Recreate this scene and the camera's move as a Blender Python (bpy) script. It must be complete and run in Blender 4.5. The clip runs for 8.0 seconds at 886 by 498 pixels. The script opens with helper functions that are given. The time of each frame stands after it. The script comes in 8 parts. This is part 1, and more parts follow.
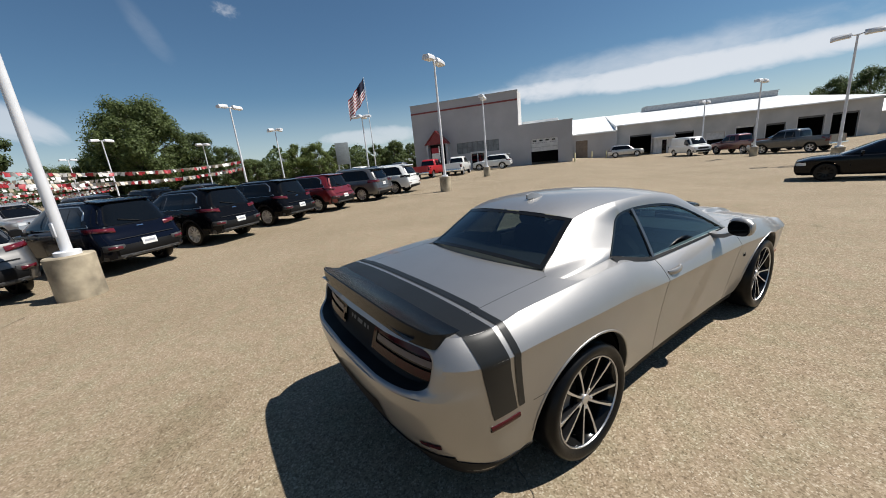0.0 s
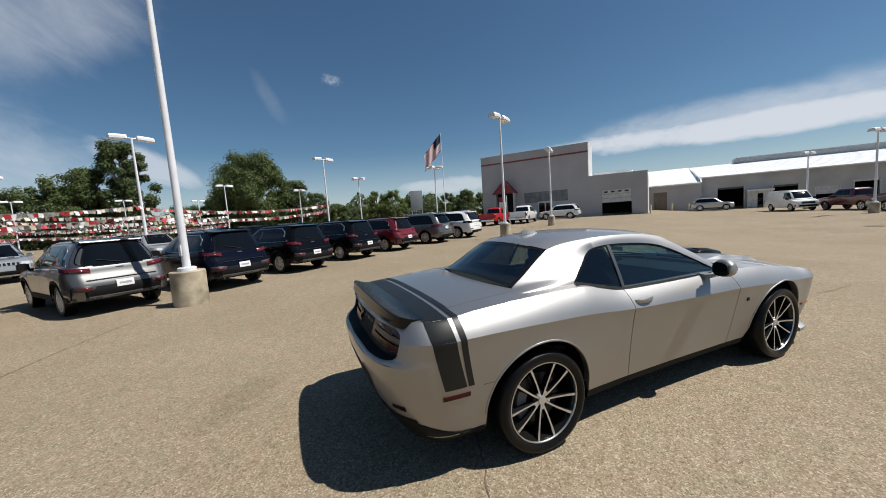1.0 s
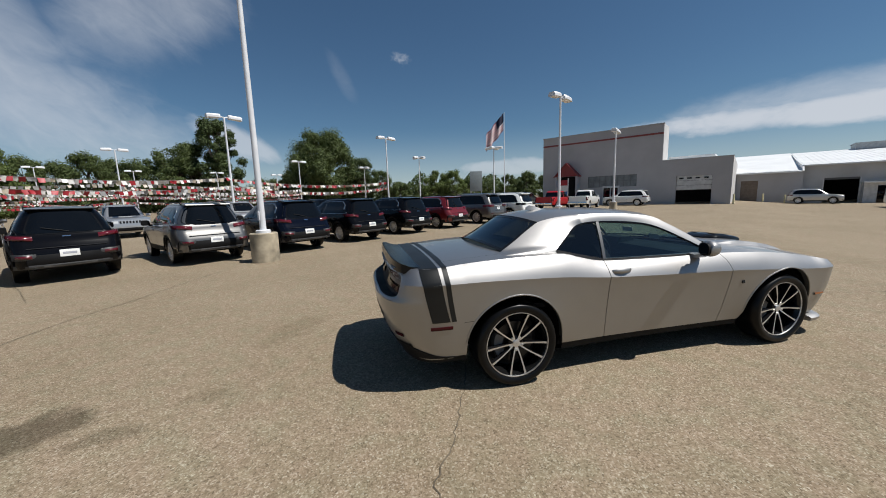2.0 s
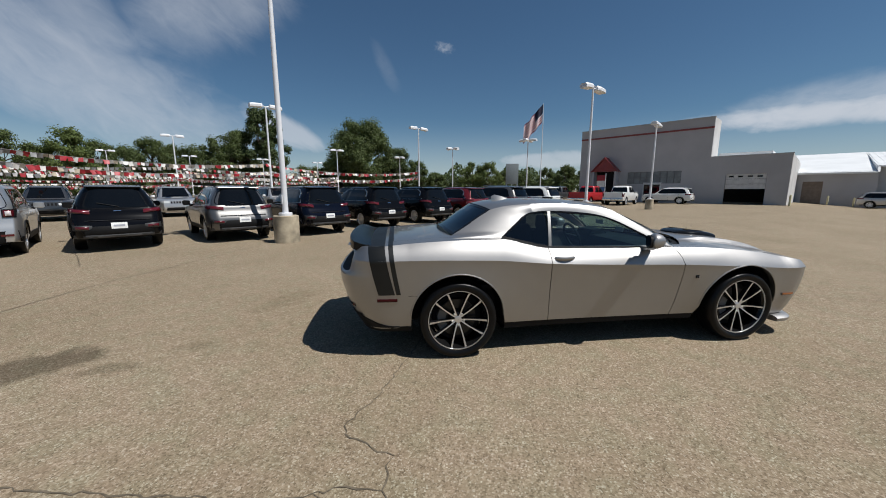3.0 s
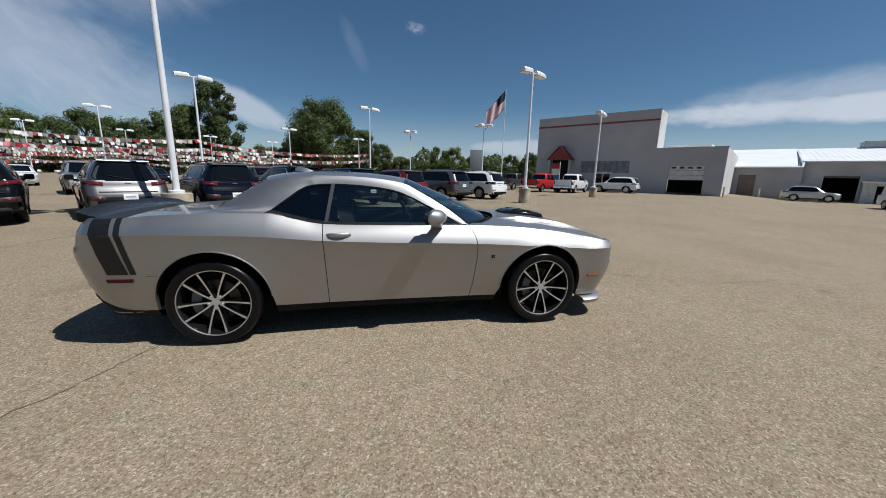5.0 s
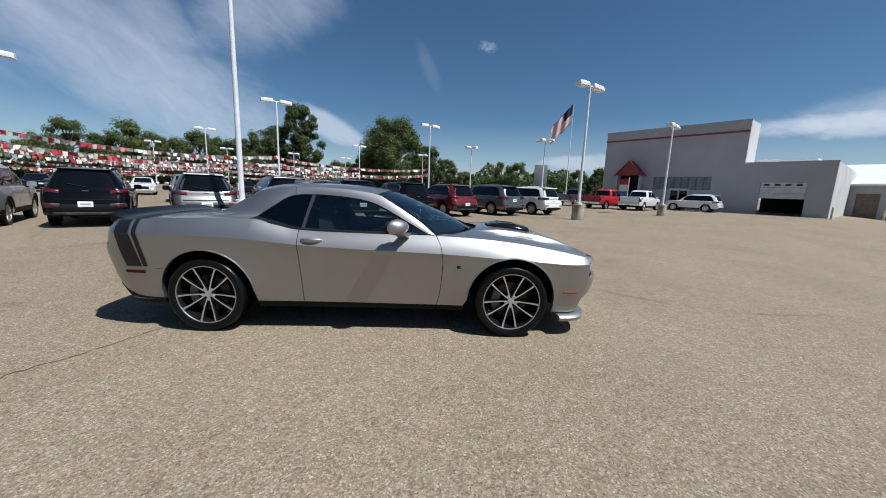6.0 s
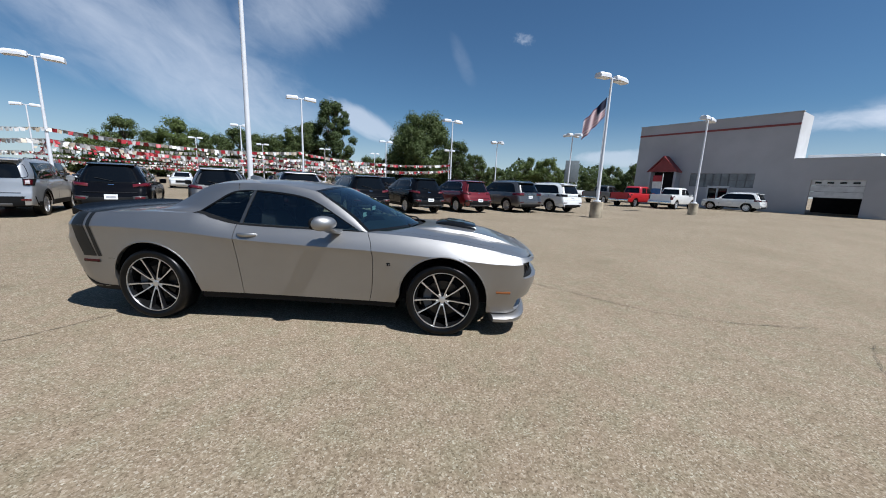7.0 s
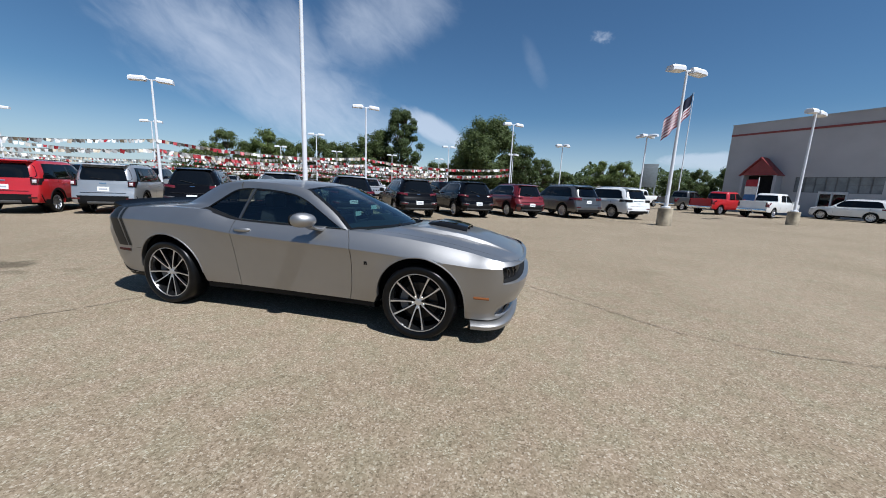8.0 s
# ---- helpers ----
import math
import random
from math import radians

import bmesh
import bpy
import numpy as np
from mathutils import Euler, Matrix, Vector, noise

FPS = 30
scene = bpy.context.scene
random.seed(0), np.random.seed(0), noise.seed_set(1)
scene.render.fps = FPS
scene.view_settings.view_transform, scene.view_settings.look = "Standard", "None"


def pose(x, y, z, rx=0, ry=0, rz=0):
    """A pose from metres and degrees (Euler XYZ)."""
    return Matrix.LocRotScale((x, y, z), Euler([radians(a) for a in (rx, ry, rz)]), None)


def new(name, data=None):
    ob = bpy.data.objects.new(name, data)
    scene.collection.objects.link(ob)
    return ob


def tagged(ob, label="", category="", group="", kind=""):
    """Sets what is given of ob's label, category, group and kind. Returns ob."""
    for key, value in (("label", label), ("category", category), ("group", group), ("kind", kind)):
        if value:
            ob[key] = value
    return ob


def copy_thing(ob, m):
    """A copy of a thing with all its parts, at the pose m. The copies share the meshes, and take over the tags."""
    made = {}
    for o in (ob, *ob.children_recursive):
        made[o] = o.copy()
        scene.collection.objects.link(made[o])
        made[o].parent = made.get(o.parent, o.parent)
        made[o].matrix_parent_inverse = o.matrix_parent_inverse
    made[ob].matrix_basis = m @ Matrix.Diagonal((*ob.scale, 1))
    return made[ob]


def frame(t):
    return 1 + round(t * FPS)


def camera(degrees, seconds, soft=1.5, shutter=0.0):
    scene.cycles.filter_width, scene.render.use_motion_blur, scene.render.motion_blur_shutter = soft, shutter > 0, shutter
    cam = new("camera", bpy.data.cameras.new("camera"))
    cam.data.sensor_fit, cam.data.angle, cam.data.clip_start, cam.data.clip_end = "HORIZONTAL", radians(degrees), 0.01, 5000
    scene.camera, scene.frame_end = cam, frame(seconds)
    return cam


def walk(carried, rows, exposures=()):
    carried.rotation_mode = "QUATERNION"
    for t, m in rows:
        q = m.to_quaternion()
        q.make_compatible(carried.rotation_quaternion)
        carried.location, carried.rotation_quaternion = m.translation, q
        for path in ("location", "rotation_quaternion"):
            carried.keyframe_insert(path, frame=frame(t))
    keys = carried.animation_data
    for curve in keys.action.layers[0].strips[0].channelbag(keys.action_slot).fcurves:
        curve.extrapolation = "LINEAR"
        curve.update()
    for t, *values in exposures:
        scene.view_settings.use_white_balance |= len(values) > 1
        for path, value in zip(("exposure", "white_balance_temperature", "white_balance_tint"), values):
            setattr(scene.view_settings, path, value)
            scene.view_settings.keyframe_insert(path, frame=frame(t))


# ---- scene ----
cam = camera(103, 8.0, soft=0.95)
PATH = [
    (0, -1.613, -1.091, 1.821, -34.695, -14.275, 5.564),
    (0.5, -1.546, -1.496, 1.768, -27.310, -8.971, 2.958),
    (1, -1.472, -1.913, 1.701, -23.331, -5.738, 4.045),
    (1.5, -1.391, -2.298, 1.655, -18.712, -7.485, 3.666),
    (2, -1.239, -2.639, 1.610, -13.602, -8.300, 1.787),
    (3.5, -0.100, -3.144, 1.481, -6.914, -11.073, -0.119),
    (4, 0.356, -3.048, 1.402, -12.859, -12.670, -1.368),
    (4.5, 0.790, -3.049, 1.433, -13.864, -12.678, -0.686),
    (6, 2.127, -3.356, 1.445, -1.797, -9.729, -2.005),
    (6.5, 2.590, -3.370, 1.471, 3.460, -10.316, -0.501),
    (7, 3.095, -3.331, 1.498, 3.221, -10.624, -2.379),
    (7.5, 3.510, -3.216, 1.476, 10.401, -9.754, -3.114),
    (8, 3.896, -3.077, 1.469, 13.829, -10.290, -2.497),
]
walk(cam, [(t, pose(x, y, z, 90 + pitch, roll, yaw)) for t, x, y, z, yaw, pitch, roll in PATH],
     exposures=[(0.0, 0.5, 6400, 10), (0.5, 0.44, 6380, 10), (1.0, 0.39, 6340, 10), (2.0, 0.2, 6260, 10), (3.5, 0.13, 6170, 10), (4.7, 0.16, 6030, 10), (6.0, 0.33, 5840, 10), (8.0, 0.47, 5720, 10)])

# ---- light ----
SUN = Vector((0.52, -0.30, 1.0)).normalized()      # towards the sun
sun = new("sun", bpy.data.lights.new("sun", "SUN"))
sun.data.energy, sun.data.angle, sun.data.color = 5.0, radians(0.53), (1.0, 0.95, 0.87)
sun.matrix_world = SUN.to_track_quat("Z", "Y").to_matrix().to_4x4()


def node(nt, kind, **sets):
    n = nt.nodes.new(kind)
    for k, v in sets.items():
        if k.startswith("i_"):
            n.inputs[k[2:].replace("_", " ")].default_value = v
        elif k == "op":
            n.operation = v
        elif k == "blend":
            n.blend_type = v
        elif k == "dtype":
            n.data_type = v
    return n


def sky_world():
    w = bpy.data.worlds.new("sky")
    scene.world = w
    w.use_nodes = True
    nt = w.node_tree
    nt.nodes.clear()
    out = nt.nodes.new("ShaderNodeOutputWorld")
    bg = nt.nodes.new("ShaderNodeBackground")
    sky = nt.nodes.new("ShaderNodeTexSky")
    sky.sky_type = "NISHITA"
    sky.sun_disc = False
    sky.sun_elevation = math.asin(SUN.z)
    sky.sun_rotation = math.atan2(SUN.x, SUN.y)
    sky.altitude, sky.air_density, sky.dust_density, sky.ozone_density = 200, 1.0, 0.25, 3.5
    bg.inputs["Strength"].default_value = 0.0505
    # thin high cloud, laid out by compass bearing and steepness
    co = nt.nodes.new("ShaderNodeTexCoord")
    sep = nt.nodes.new("ShaderNodeSeparateXYZ")
    nt.links.new(co.outputs["Generated"], sep.inputs[0])

    def m(op, *ins):
        n = node(nt, "ShaderNodeMath", op=op)
        for k, v in enumerate(ins):
            if isinstance(v, (int, float)):
                n.inputs[k].default_value = v
            else:
                nt.links.new(v, n.inputs[k])
        return n.outputs[0]

    x, y, z = sep.outputs
    bearing = m("MULTIPLY", m("ARCTAN2", y, x), 180 / math.pi)
    flat = m("SQRT", m("ADD", m("MULTIPLY", x, x), m("MULTIPLY", y, y)))
    steep = m("MULTIPLY", m("ARCTAN2", z, flat), 180 / math.pi)

    def wisps(scale, along, across, tilt, detail, warp):
        """Streaky noise, drawn out along a tilted direction of the sky."""
        c, s_ = math.cos(radians(tilt)), math.sin(radians(tilt))
        u = m("ADD", m("MULTIPLY", bearing, c), m("MULTIPLY", steep, s_))
        v = m("SUBTRACT", m("MULTIPLY", steep, c), m("MULTIPLY", bearing, s_))
        cmb = nt.nodes.new("ShaderNodeCombineXYZ")
        nt.links.new(m("MULTIPLY", u, scale / along), cmb.inputs[0])
        nt.links.new(m("MULTIPLY", v, scale / across), cmb.inputs[1])
        t = nt.nodes.new("ShaderNodeTexNoise")
        t.inputs["Scale"].default_value, t.inputs["Detail"].default_value = 1.0, detail
        t.inputs["Roughness"].default_value, t.inputs["Distortion"].default_value = 0.58, warp
        nt.links.new(cmb.outputs[0], t.inputs["Vector"])
        return t.outputs["Fac"]

    def patch(b0, s0, rb, rs, tilt=0.0):
        """A soft oval of the sky, 1 in its middle."""
        c, s_ = math.cos(radians(tilt)), math.sin(radians(tilt))
        db, ds = m("SUBTRACT", bearing, b0), m("SUBTRACT", steep, s0)
        u = m("DIVIDE", m("ADD", m("MULTIPLY", db, c), m("MULTIPLY", ds, s_)), rb)
        v = m("DIVIDE", m("SUBTRACT", m("MULTIPLY", ds, c), m("MULTIPLY", db, s_)), rs)
        r = m("SQRT", m("ADD", m("MULTIPLY", u, u), m("MULTIPLY", v, v)))
        n = nt.nodes.new("ShaderNodeMapRange")
        n.interpolation_type = "SMOOTHSTEP"
        n.inputs["From Min"].default_value, n.inputs["From Max"].default_value = 1.25, 0.2
        nt.links.new(r, n.inputs["Value"])
        return n.outputs[0]

    def streaks(tilt):
        veil, fine = wisps(0.17, 1.9, 1.0, tilt, 7, 0.6), wisps(0.6, 2.0, 1.0, tilt + 8, 8, 0.9)
        return m("ADD", m("MULTIPLY", veil, 0.66), m("MULTIPLY", fine, 0.34))

    west, east, fluff = streaks(28), streaks(-3), wisps(1.9, 1.3, 1.0, 10, 6, 0.8)

    def cloud(body, mask, low, high, top):
        n = nt.nodes.new("ShaderNodeMapRange")
        n.interpolation_type = "SMOOTHSTEP"
        n.inputs["From Min"].default_value, n.inputs["From Max"].default_value = low, high
        n.inputs["To Max"].default_value = top
        nt.links.new(m("ADD", body, m("MULTIPLY", m("SUBTRACT", mask, 1.0), 0.72)), n.inputs["Value"])
        return n.outputs[0]

    haze = nt.nodes.new("ShaderNodeMapRange")
    haze.interpolation_type = "SMOOTHSTEP"
    haze.inputs["From Min"].default_value, haze.inputs["From Max"].default_value = 11.0, -1.0
    haze.inputs["To Max"].default_value = 0.42
    nt.links.new(steep, haze.inputs["Value"])
    layers = [
        haze.outputs[0],
        cloud(west, patch(126, 11.6, 28, 9.0, 23), -0.10, 0.78, 0.58),
        cloud(west, patch(114, 21.8, 15, 7.0, -24), -0.10, 0.84, 0.46),
        cloud(west, patch(125, 17.0, 9, 6.0, 60), -0.05, 0.76, 0.42),
        cloud(west, patch(150, 25, 20, 6, 20), 0.20, 0.80, 0.26),
        cloud(west, patch(105.5, 8.3, 9, 2.6, 25), 0.02, 0.50, 0.62),
        cloud(west, patch(91.0, 17.5, 1.8, 6.0, -28), 0.08, 0.95, 0.17),
        cloud(fluff, patch(82.2, 20.2, 2.0, 1.1, 10), 0.02, 0.90, 0.40),
        cloud(east, patch(22, 7.9, 37, 2.3, 0.6), -0.05, 0.42, 0.86),
        cloud(east, patch(27, 9.1, 25, 3.3, -1.5), -0.10, 0.66, 0.56),
        cloud(east, patch(66, 4.4, 14, 2.2, 0), 0.12, 0.55, 0.62),
        cloud(west, patch(200, 25, 50, 14, 20), 0.25, 0.75, 0.4),
        cloud(east, patch(-80, 30, 60, 12, -15), 0.25, 0.75, 0.4),
    ]
    # a clear lane between the two western veils
    lane = m("SUBTRACT", 1.0, m("MULTIPLY", patch(112.0, 15.6, 9.0, 2.4, 8), m("ADD", 0.20, m("MULTIPLY", fluff, 0.5))))
    total = layers[0]
    for k in layers[1:]:
        total = m("MAXIMUM", total, k)
    total = m("MULTIPLY", total, lane)
    mix = nt.nodes.new("ShaderNodeMix")
    mix.data_type = "RGBA"
    nt.links.new(total, mix.inputs["Factor"])
    deep = nt.nodes.new("ShaderNodeMix")
    deep.data_type, deep.blend_type = "RGBA", "MULTIPLY"
    deep.inputs["Factor"].default_value = 1.0
    deep.inputs[7].default_value = (0.82, 1.0, 1.03, 1)
    nt.links.new(sky.outputs[0], deep.inputs[6])
    nt.links.new(deep.outputs[2], mix.inputs[6])
    mix.inputs[7].default_value = (11.0, 11.3, 11.8, 1)
    nt.links.new(mix.outputs[2], bg.inputs["Color"])
    nt.links.new(bg.outputs[0], out.inputs["Surface"])


sky_world()

# ---- materials ----
def material(name):
    m = bpy.data.materials.new(name)
    m.use_nodes = True
    nt = m.node_tree
    b = nt.nodes["Principled BSDF"]
    return m, nt, b


def noise_mix(nt, base, dark, scale, lo=0.35, hi=0.65, detail=6, coords="Object", dim="3D"):
    """A colour that varies between two tones by noise at a real-world size."""
    co = nt.nodes.new("ShaderNodeTexCoord")
    tex = nt.nodes.new("ShaderNodeTexNoise")
    tex.inputs["Scale"].default_value, tex.inputs["Detail"].default_value = scale, detail
    nt.links.new(co.outputs[coords], tex.inputs["Vector"])
    ramp = nt.nodes.new("ShaderNodeMapRange")
    ramp.inputs["From Min"].default_value, ramp.inputs["From Max"].default_value = lo, hi
    nt.links.new(tex.outputs["Fac"], ramp.inputs["Value"])
    mix = nt.nodes.new("ShaderNodeMix")
    mix.data_type = "RGBA"
    nt.links.new(ramp.outputs[0], mix.inputs["Factor"])
    for slot, col in ((6, base), (7, dark)):
        if isinstance(col, tuple):
            mix.inputs[slot].default_value = (*col, 1)
        else:
            nt.links.new(col, mix.inputs[slot])
    return mix.outputs[2], tex.outputs["Fac"], co


def bump(nt, b, height, strength, distance):
    bp = nt.nodes.new("ShaderNodeBump")
    bp.inputs["Strength"].default_value, bp.inputs["Distance"].default_value = strength, distance
    nt.links.new(height, bp.inputs["Height"])
    nt.links.new(bp.outputs[0], b.inputs["Normal"])


def plain(name, color, rough=0.5, metal=0.0, vary=0.12, scale=3.0, coat=0.0, relief=0.0):
    """A surface with slight mottling of its tone and gloss."""
    m, nt, b = material(name)
    dark = tuple(c * (1 - vary) for c in color)
    lite = tuple(min(1, c * (1 + vary)) for c in color)
    col, fac, co = noise_mix(nt, lite, dark, scale)
    nt.links.new(col, b.inputs["Base Color"])
    b.inputs["Metallic"].default_value = metal
    rr = nt.nodes.new("ShaderNodeMapRange")
    rr.inputs["To Min"].default_value, rr.inputs["To Max"].default_value = max(0.02, rough * 0.85), min(1, rough * 1.15)
    nt.links.new(fac, rr.inputs["Value"])
    nt.links.new(rr.outputs[0], b.inputs["Roughness"])
    b.inputs["Coat Weight"].default_value = coat
    b.inputs["Coat Roughness"].default_value = 0.04
    if relief:
        fine = nt.nodes.new("ShaderNodeTexNoise")
        fine.inputs["Scale"].default_value, fine.inputs["Detail"].default_value = scale * 25, 5
        nt.links.new(co.outputs["Object"], fine.inputs["Vector"])
        bump(nt, b, fine.outputs["Fac"], 0.6, relief)
    return m


def paint(name, color, metal=0.0, rough=0.35, coat=1.0):
    """Automotive lacquer: pigment or flakes under a clear coat, with faint dust."""
    m, nt, b = material(name)
    dark = tuple(c * 0.93 for c in color)
    col, fac, co = noise_mix(nt, color, dark, 2.2)
    nt.links.new(col, b.inputs["Base Color"])
    b.inputs["Metallic"].default_value, b.inputs["Roughness"].default_value = metal, rough
    b.inputs["Coat Weight"].default_value, b.inputs["Coat Roughness"].default_value = coat, 0.05
    if max(color) < 0.05:
        b.inputs["Roughness"].default_value = 0.16
        b.inputs["Specular IOR Level"].default_value, b.inputs["Coat Weight"].default_value = 0.12, 0.20
    if metal:
        fl = nt.nodes.new("ShaderNodeTexNoise")
        fl.inputs["Scale"].default_value = 900
        nt.links.new(co.outputs["Object"], fl.inputs["Vector"])
        bump(nt, b, fl.outputs["Fac"], 0.08, 0.001)
    return m


def glass(name, tint, rough=0.0, sheen=0.075):
    """A thin tinted pane: clear reflection over a tinted see-through."""
    m, nt, b = material(name)
    nt.nodes.remove(b)
    out = nt.nodes["Material Output"]
    tr = nt.nodes.new("ShaderNodeBsdfTransparent")
    tr.inputs[0].default_value = (*tint, 1)
    gl = nt.nodes.new("ShaderNodeBsdfGlossy")
    gl.inputs["Roughness"].default_value = rough + 0.01
    lw = nt.nodes.new("ShaderNodeLayerWeight")
    lw.inputs["Blend"].default_value = 0.5
    pw = node(nt, "ShaderNodeMath", op="POWER")
    pw.inputs[1].default_value = 4.5
    nt.links.new(lw.outputs["Facing"], pw.inputs[0])
    fr = node(nt, "ShaderNodeMath", op="MULTIPLY_ADD")
    fr.inputs[1].default_value, fr.inputs[2].default_value = 0.90, sheen
    nt.links.new(pw.outputs[0], fr.inputs[0])
    mx = nt.nodes.new("ShaderNodeMixShader")
    nt.links.new(fr.outputs[0], mx.inputs[0])
    nt.links.new(tr.outputs[0], mx.inputs[1])
    nt.links.new(gl.outputs[0], mx.inputs[2])
    nt.links.new(mx.outputs[0], out.inputs["Surface"])
    return m


M = {}
M["silver"] = paint("silver_lacquer", (0.345, 0.338, 0.332), 1.0, 0.52, 0.72)
M["black"] = paint("black_lacquer", (0.0035, 0.0035, 0.0045), 0.0, 0.3)
M["navy"] = paint("navy_lacquer", (0.003, 0.0045, 0.011), 0.0, 0.3)
M["gray"] = paint("grey_lacquer", (0.14, 0.137, 0.134), 0.7, 0.36)
M["darkgray"] = paint("granite_lacquer", (0.09, 0.09, 0.09), 0.7, 0.36)
M["lightsilver"] = paint("bright_silver_lacquer", (0.50, 0.50, 0.50), 0.7, 0.36)
M["deepred"] = paint("deep_red_lacquer", (0.16, 0.010, 0.012), 0.2, 0.3)
M["red"] = paint("red_lacquer", (0.42, 0.014, 0.016), 0.0, 0.3)
M["white"] = paint("white_lacquer", (0.75, 0.75, 0.73), 0.0, 0.3)
M["maroon"] = paint("maroon_lacquer", (0.10, 0.02, 0.02), 0.3, 0.3)
M["plastic"] = plain("black_plastic", (0.009, 0.009, 0.0095), 0.6, vary=0.2)
M["cladding"] = plain("grey_bumper_plastic", (0.035, 0.035, 0.036), 0.5, vary=0.2)
M["gloss_black"] = plain("gloss_black_plastic", (0.008, 0.008, 0.008), 0.12, vary=0.1)
M["graytrim"] = plain("grey_trim_plastic", (0.10, 0.10, 0.10), 0.5)
M["rubber"] = plain("tyre_rubber", (0.004, 0.004, 0.0043), 0.32, vary=0.25, scale=20, relief=0.0004)
M["alloy"] = plain("machined_alloy", (0.66, 0.67, 0.70), 0.36, 1.0, vary=0.05)
M["darkalloy"] = plain("dark_alloy", (0.010, 0.010, 0.011), 0.25, 0.2)
M["steel"] = plain("brushed_steel", (0.58, 0.58, 0.58), 0.35, 1.0)
M["disc"] = plain("brake_disc_iron", (0.035, 0.035, 0.036), 0.3, 0.8)
M["chrome"] = plain("chrome", (0.80, 0.80, 0.80), 0.08, 1.0, vary=0.02)
M["pane"] = plain("privacy_glass", (0.003, 0.0035, 0.004), 0.02, vary=0.1)
M["pane"].node_tree.nodes["Principled BSDF"].inputs["Specular IOR Level"].default_value = 0.42
M["glass"] = glass("tinted_glass", (0.55, 0.66, 0.66), sheen=0.10)
M["glass_rear"] = glass("rear_tinted_glass", (0.26, 0.30, 0.29), sheen=0.13)
M["glass_dark"] = glass("dark_tinted_glass", (0.10, 0.12, 0.125))
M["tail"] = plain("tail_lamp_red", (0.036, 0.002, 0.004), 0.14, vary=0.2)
M["tail_parked"] = plain("parked_tail_lamp_red", (0.085, 0.006, 0.010), 0.10, vary=0.3, coat=0.6)
M["tail_clear"] = plain("tail_lamp_clear", (0.55, 0.5, 0.5), 0.15, coat=1)
M["amber"] = plain("amber_lens", (0.22, 0.075, 0.022), 0.2, coat=0.3)
M["headlamp"] = plain("headlamp_lens", (0.55, 0.57, 0.58), 0.08, coat=1)
M["plate"] = plain("plate_card", (0.72, 0.72, 0.70), 0.5)
M["print"] = plain("grey_print", (0.33, 0.34, 0.38), 0.6)
M["windshield"] = glass("windshield_glass", (0.45, 0.68, 0.66), sheen=0.22)
M["satin"] = plain("satin_graphite_film", (0.009, 0.0098, 0.0102), 0.42, vary=0.1)
M["spoiler"] = plain("semi_gloss_black", (0.004, 0.0042, 0.0044), 0.24, vary=0.1)
M["smoke"] = plain("smoked_lens", (0.012, 0.012, 0.013), 0.15, coat=0.2)
M["lamp_dim"] = plain("dim_reverse_lens", (0.10, 0.08, 0.08), 0.3)
M["seat"] = plain("dark_seat_cloth", (0.02, 0.02, 0.022), 0.8)
# the grey stands in for what the show window reflects
M["showglass"] = plain("show_window_reflection_grey", (0.17, 0.18, 0.185), 0.25, vary=0.25, scale=1.2)
M["concrete"] = plain("weathered_concrete", (0.335, 0.285, 0.205), 0.9, vary=0.4, scale=2.5, relief=0.004)
M["polewhite"] = plain("white_pole_paint", (0.66, 0.67, 0.695), 0.4, vary=0.07, scale=2)
M["lens"] = plain("lamp_lens", (0.86, 0.88, 0.90), 0.3)
M["wall"] = plain("grey_stucco", (0.40, 0.39, 0.395), 0.9, vary=0.06, scale=0.4, relief=0.002)
# sunlight on the south side walls put into a paler stucco; also annex white
M["wall_white"] = plain("sunlit_stucco_and_annex_paint", (0.50, 0.49, 0.48), 0.8, vary=0.08, scale=0.5)
M["block"] = plain("grey_block_paint", (0.44, 0.43, 0.42), 0.9, vary=0.14, scale=0.35, relief=0.003)
M["redtrim"] = plain("red_band_paint", (0.22, 0.045, 0.04), 0.5)
M["redroof"] = plain("red_metal_roof", (0.22, 0.026, 0.024), 0.4, vary=0.1)
M["roof"] = plain("white_metal_roof", (0.68, 0.69, 0.69), 0.5, vary=0.06, scale=0.3)
M["roofgray"] = plain("grey_roof_metal", (0.34, 0.36, 0.38), 0.5)
# near-black: shade of openings and gaps put into colour, and plain black parts
M["opening"] = plain("shade_and_black_parts", (0.015, 0.015, 0.016), 0.9)
M["doorgray"] = plain("garage_door_panel", (0.55, 0.54, 0.53), 0.5)
M["sign"] = plain("sign_panel_grey", (0.23, 0.26, 0.27), 0.5)
M["cloth_red"] = plain("red_pennant_film", (0.34, 0.018, 0.026), 0.5)
M["cloth_cream"] = plain("cream_pennant_film", (0.50, 0.43, 0.33), 0.5)
# grey puts the dim look of backlit white film into the colour
M["cloth_grey"] = plain("backlit_grey_pennant_film", (0.26, 0.26, 0.26), 0.5)
M["cloth_white"] = plain("white_pennant_film", (0.68, 0.66, 0.63), 0.5)
M["cloth_blue2"] = plain("blue_banner_cloth", (0.05, 0.14, 0.34), 0.7)
M["flag_red"] = plain("red_flag_cloth", (0.22, 0.012, 0.018), 0.8)
M["flag_white"] = plain("white_flag_cloth", (0.72, 0.72, 0.74), 0.8)
M["flag_blue"] = plain("navy_flag_cloth", (0.005, 0.007, 0.028), 0.9)
M["cord"] = plain("pennant_cord", (0.20, 0.19, 0.18), 0.8)
M["bark"] = plain("bark", (0.09, 0.07, 0.05), 0.95, vary=0.3, scale=4, relief=0.01)
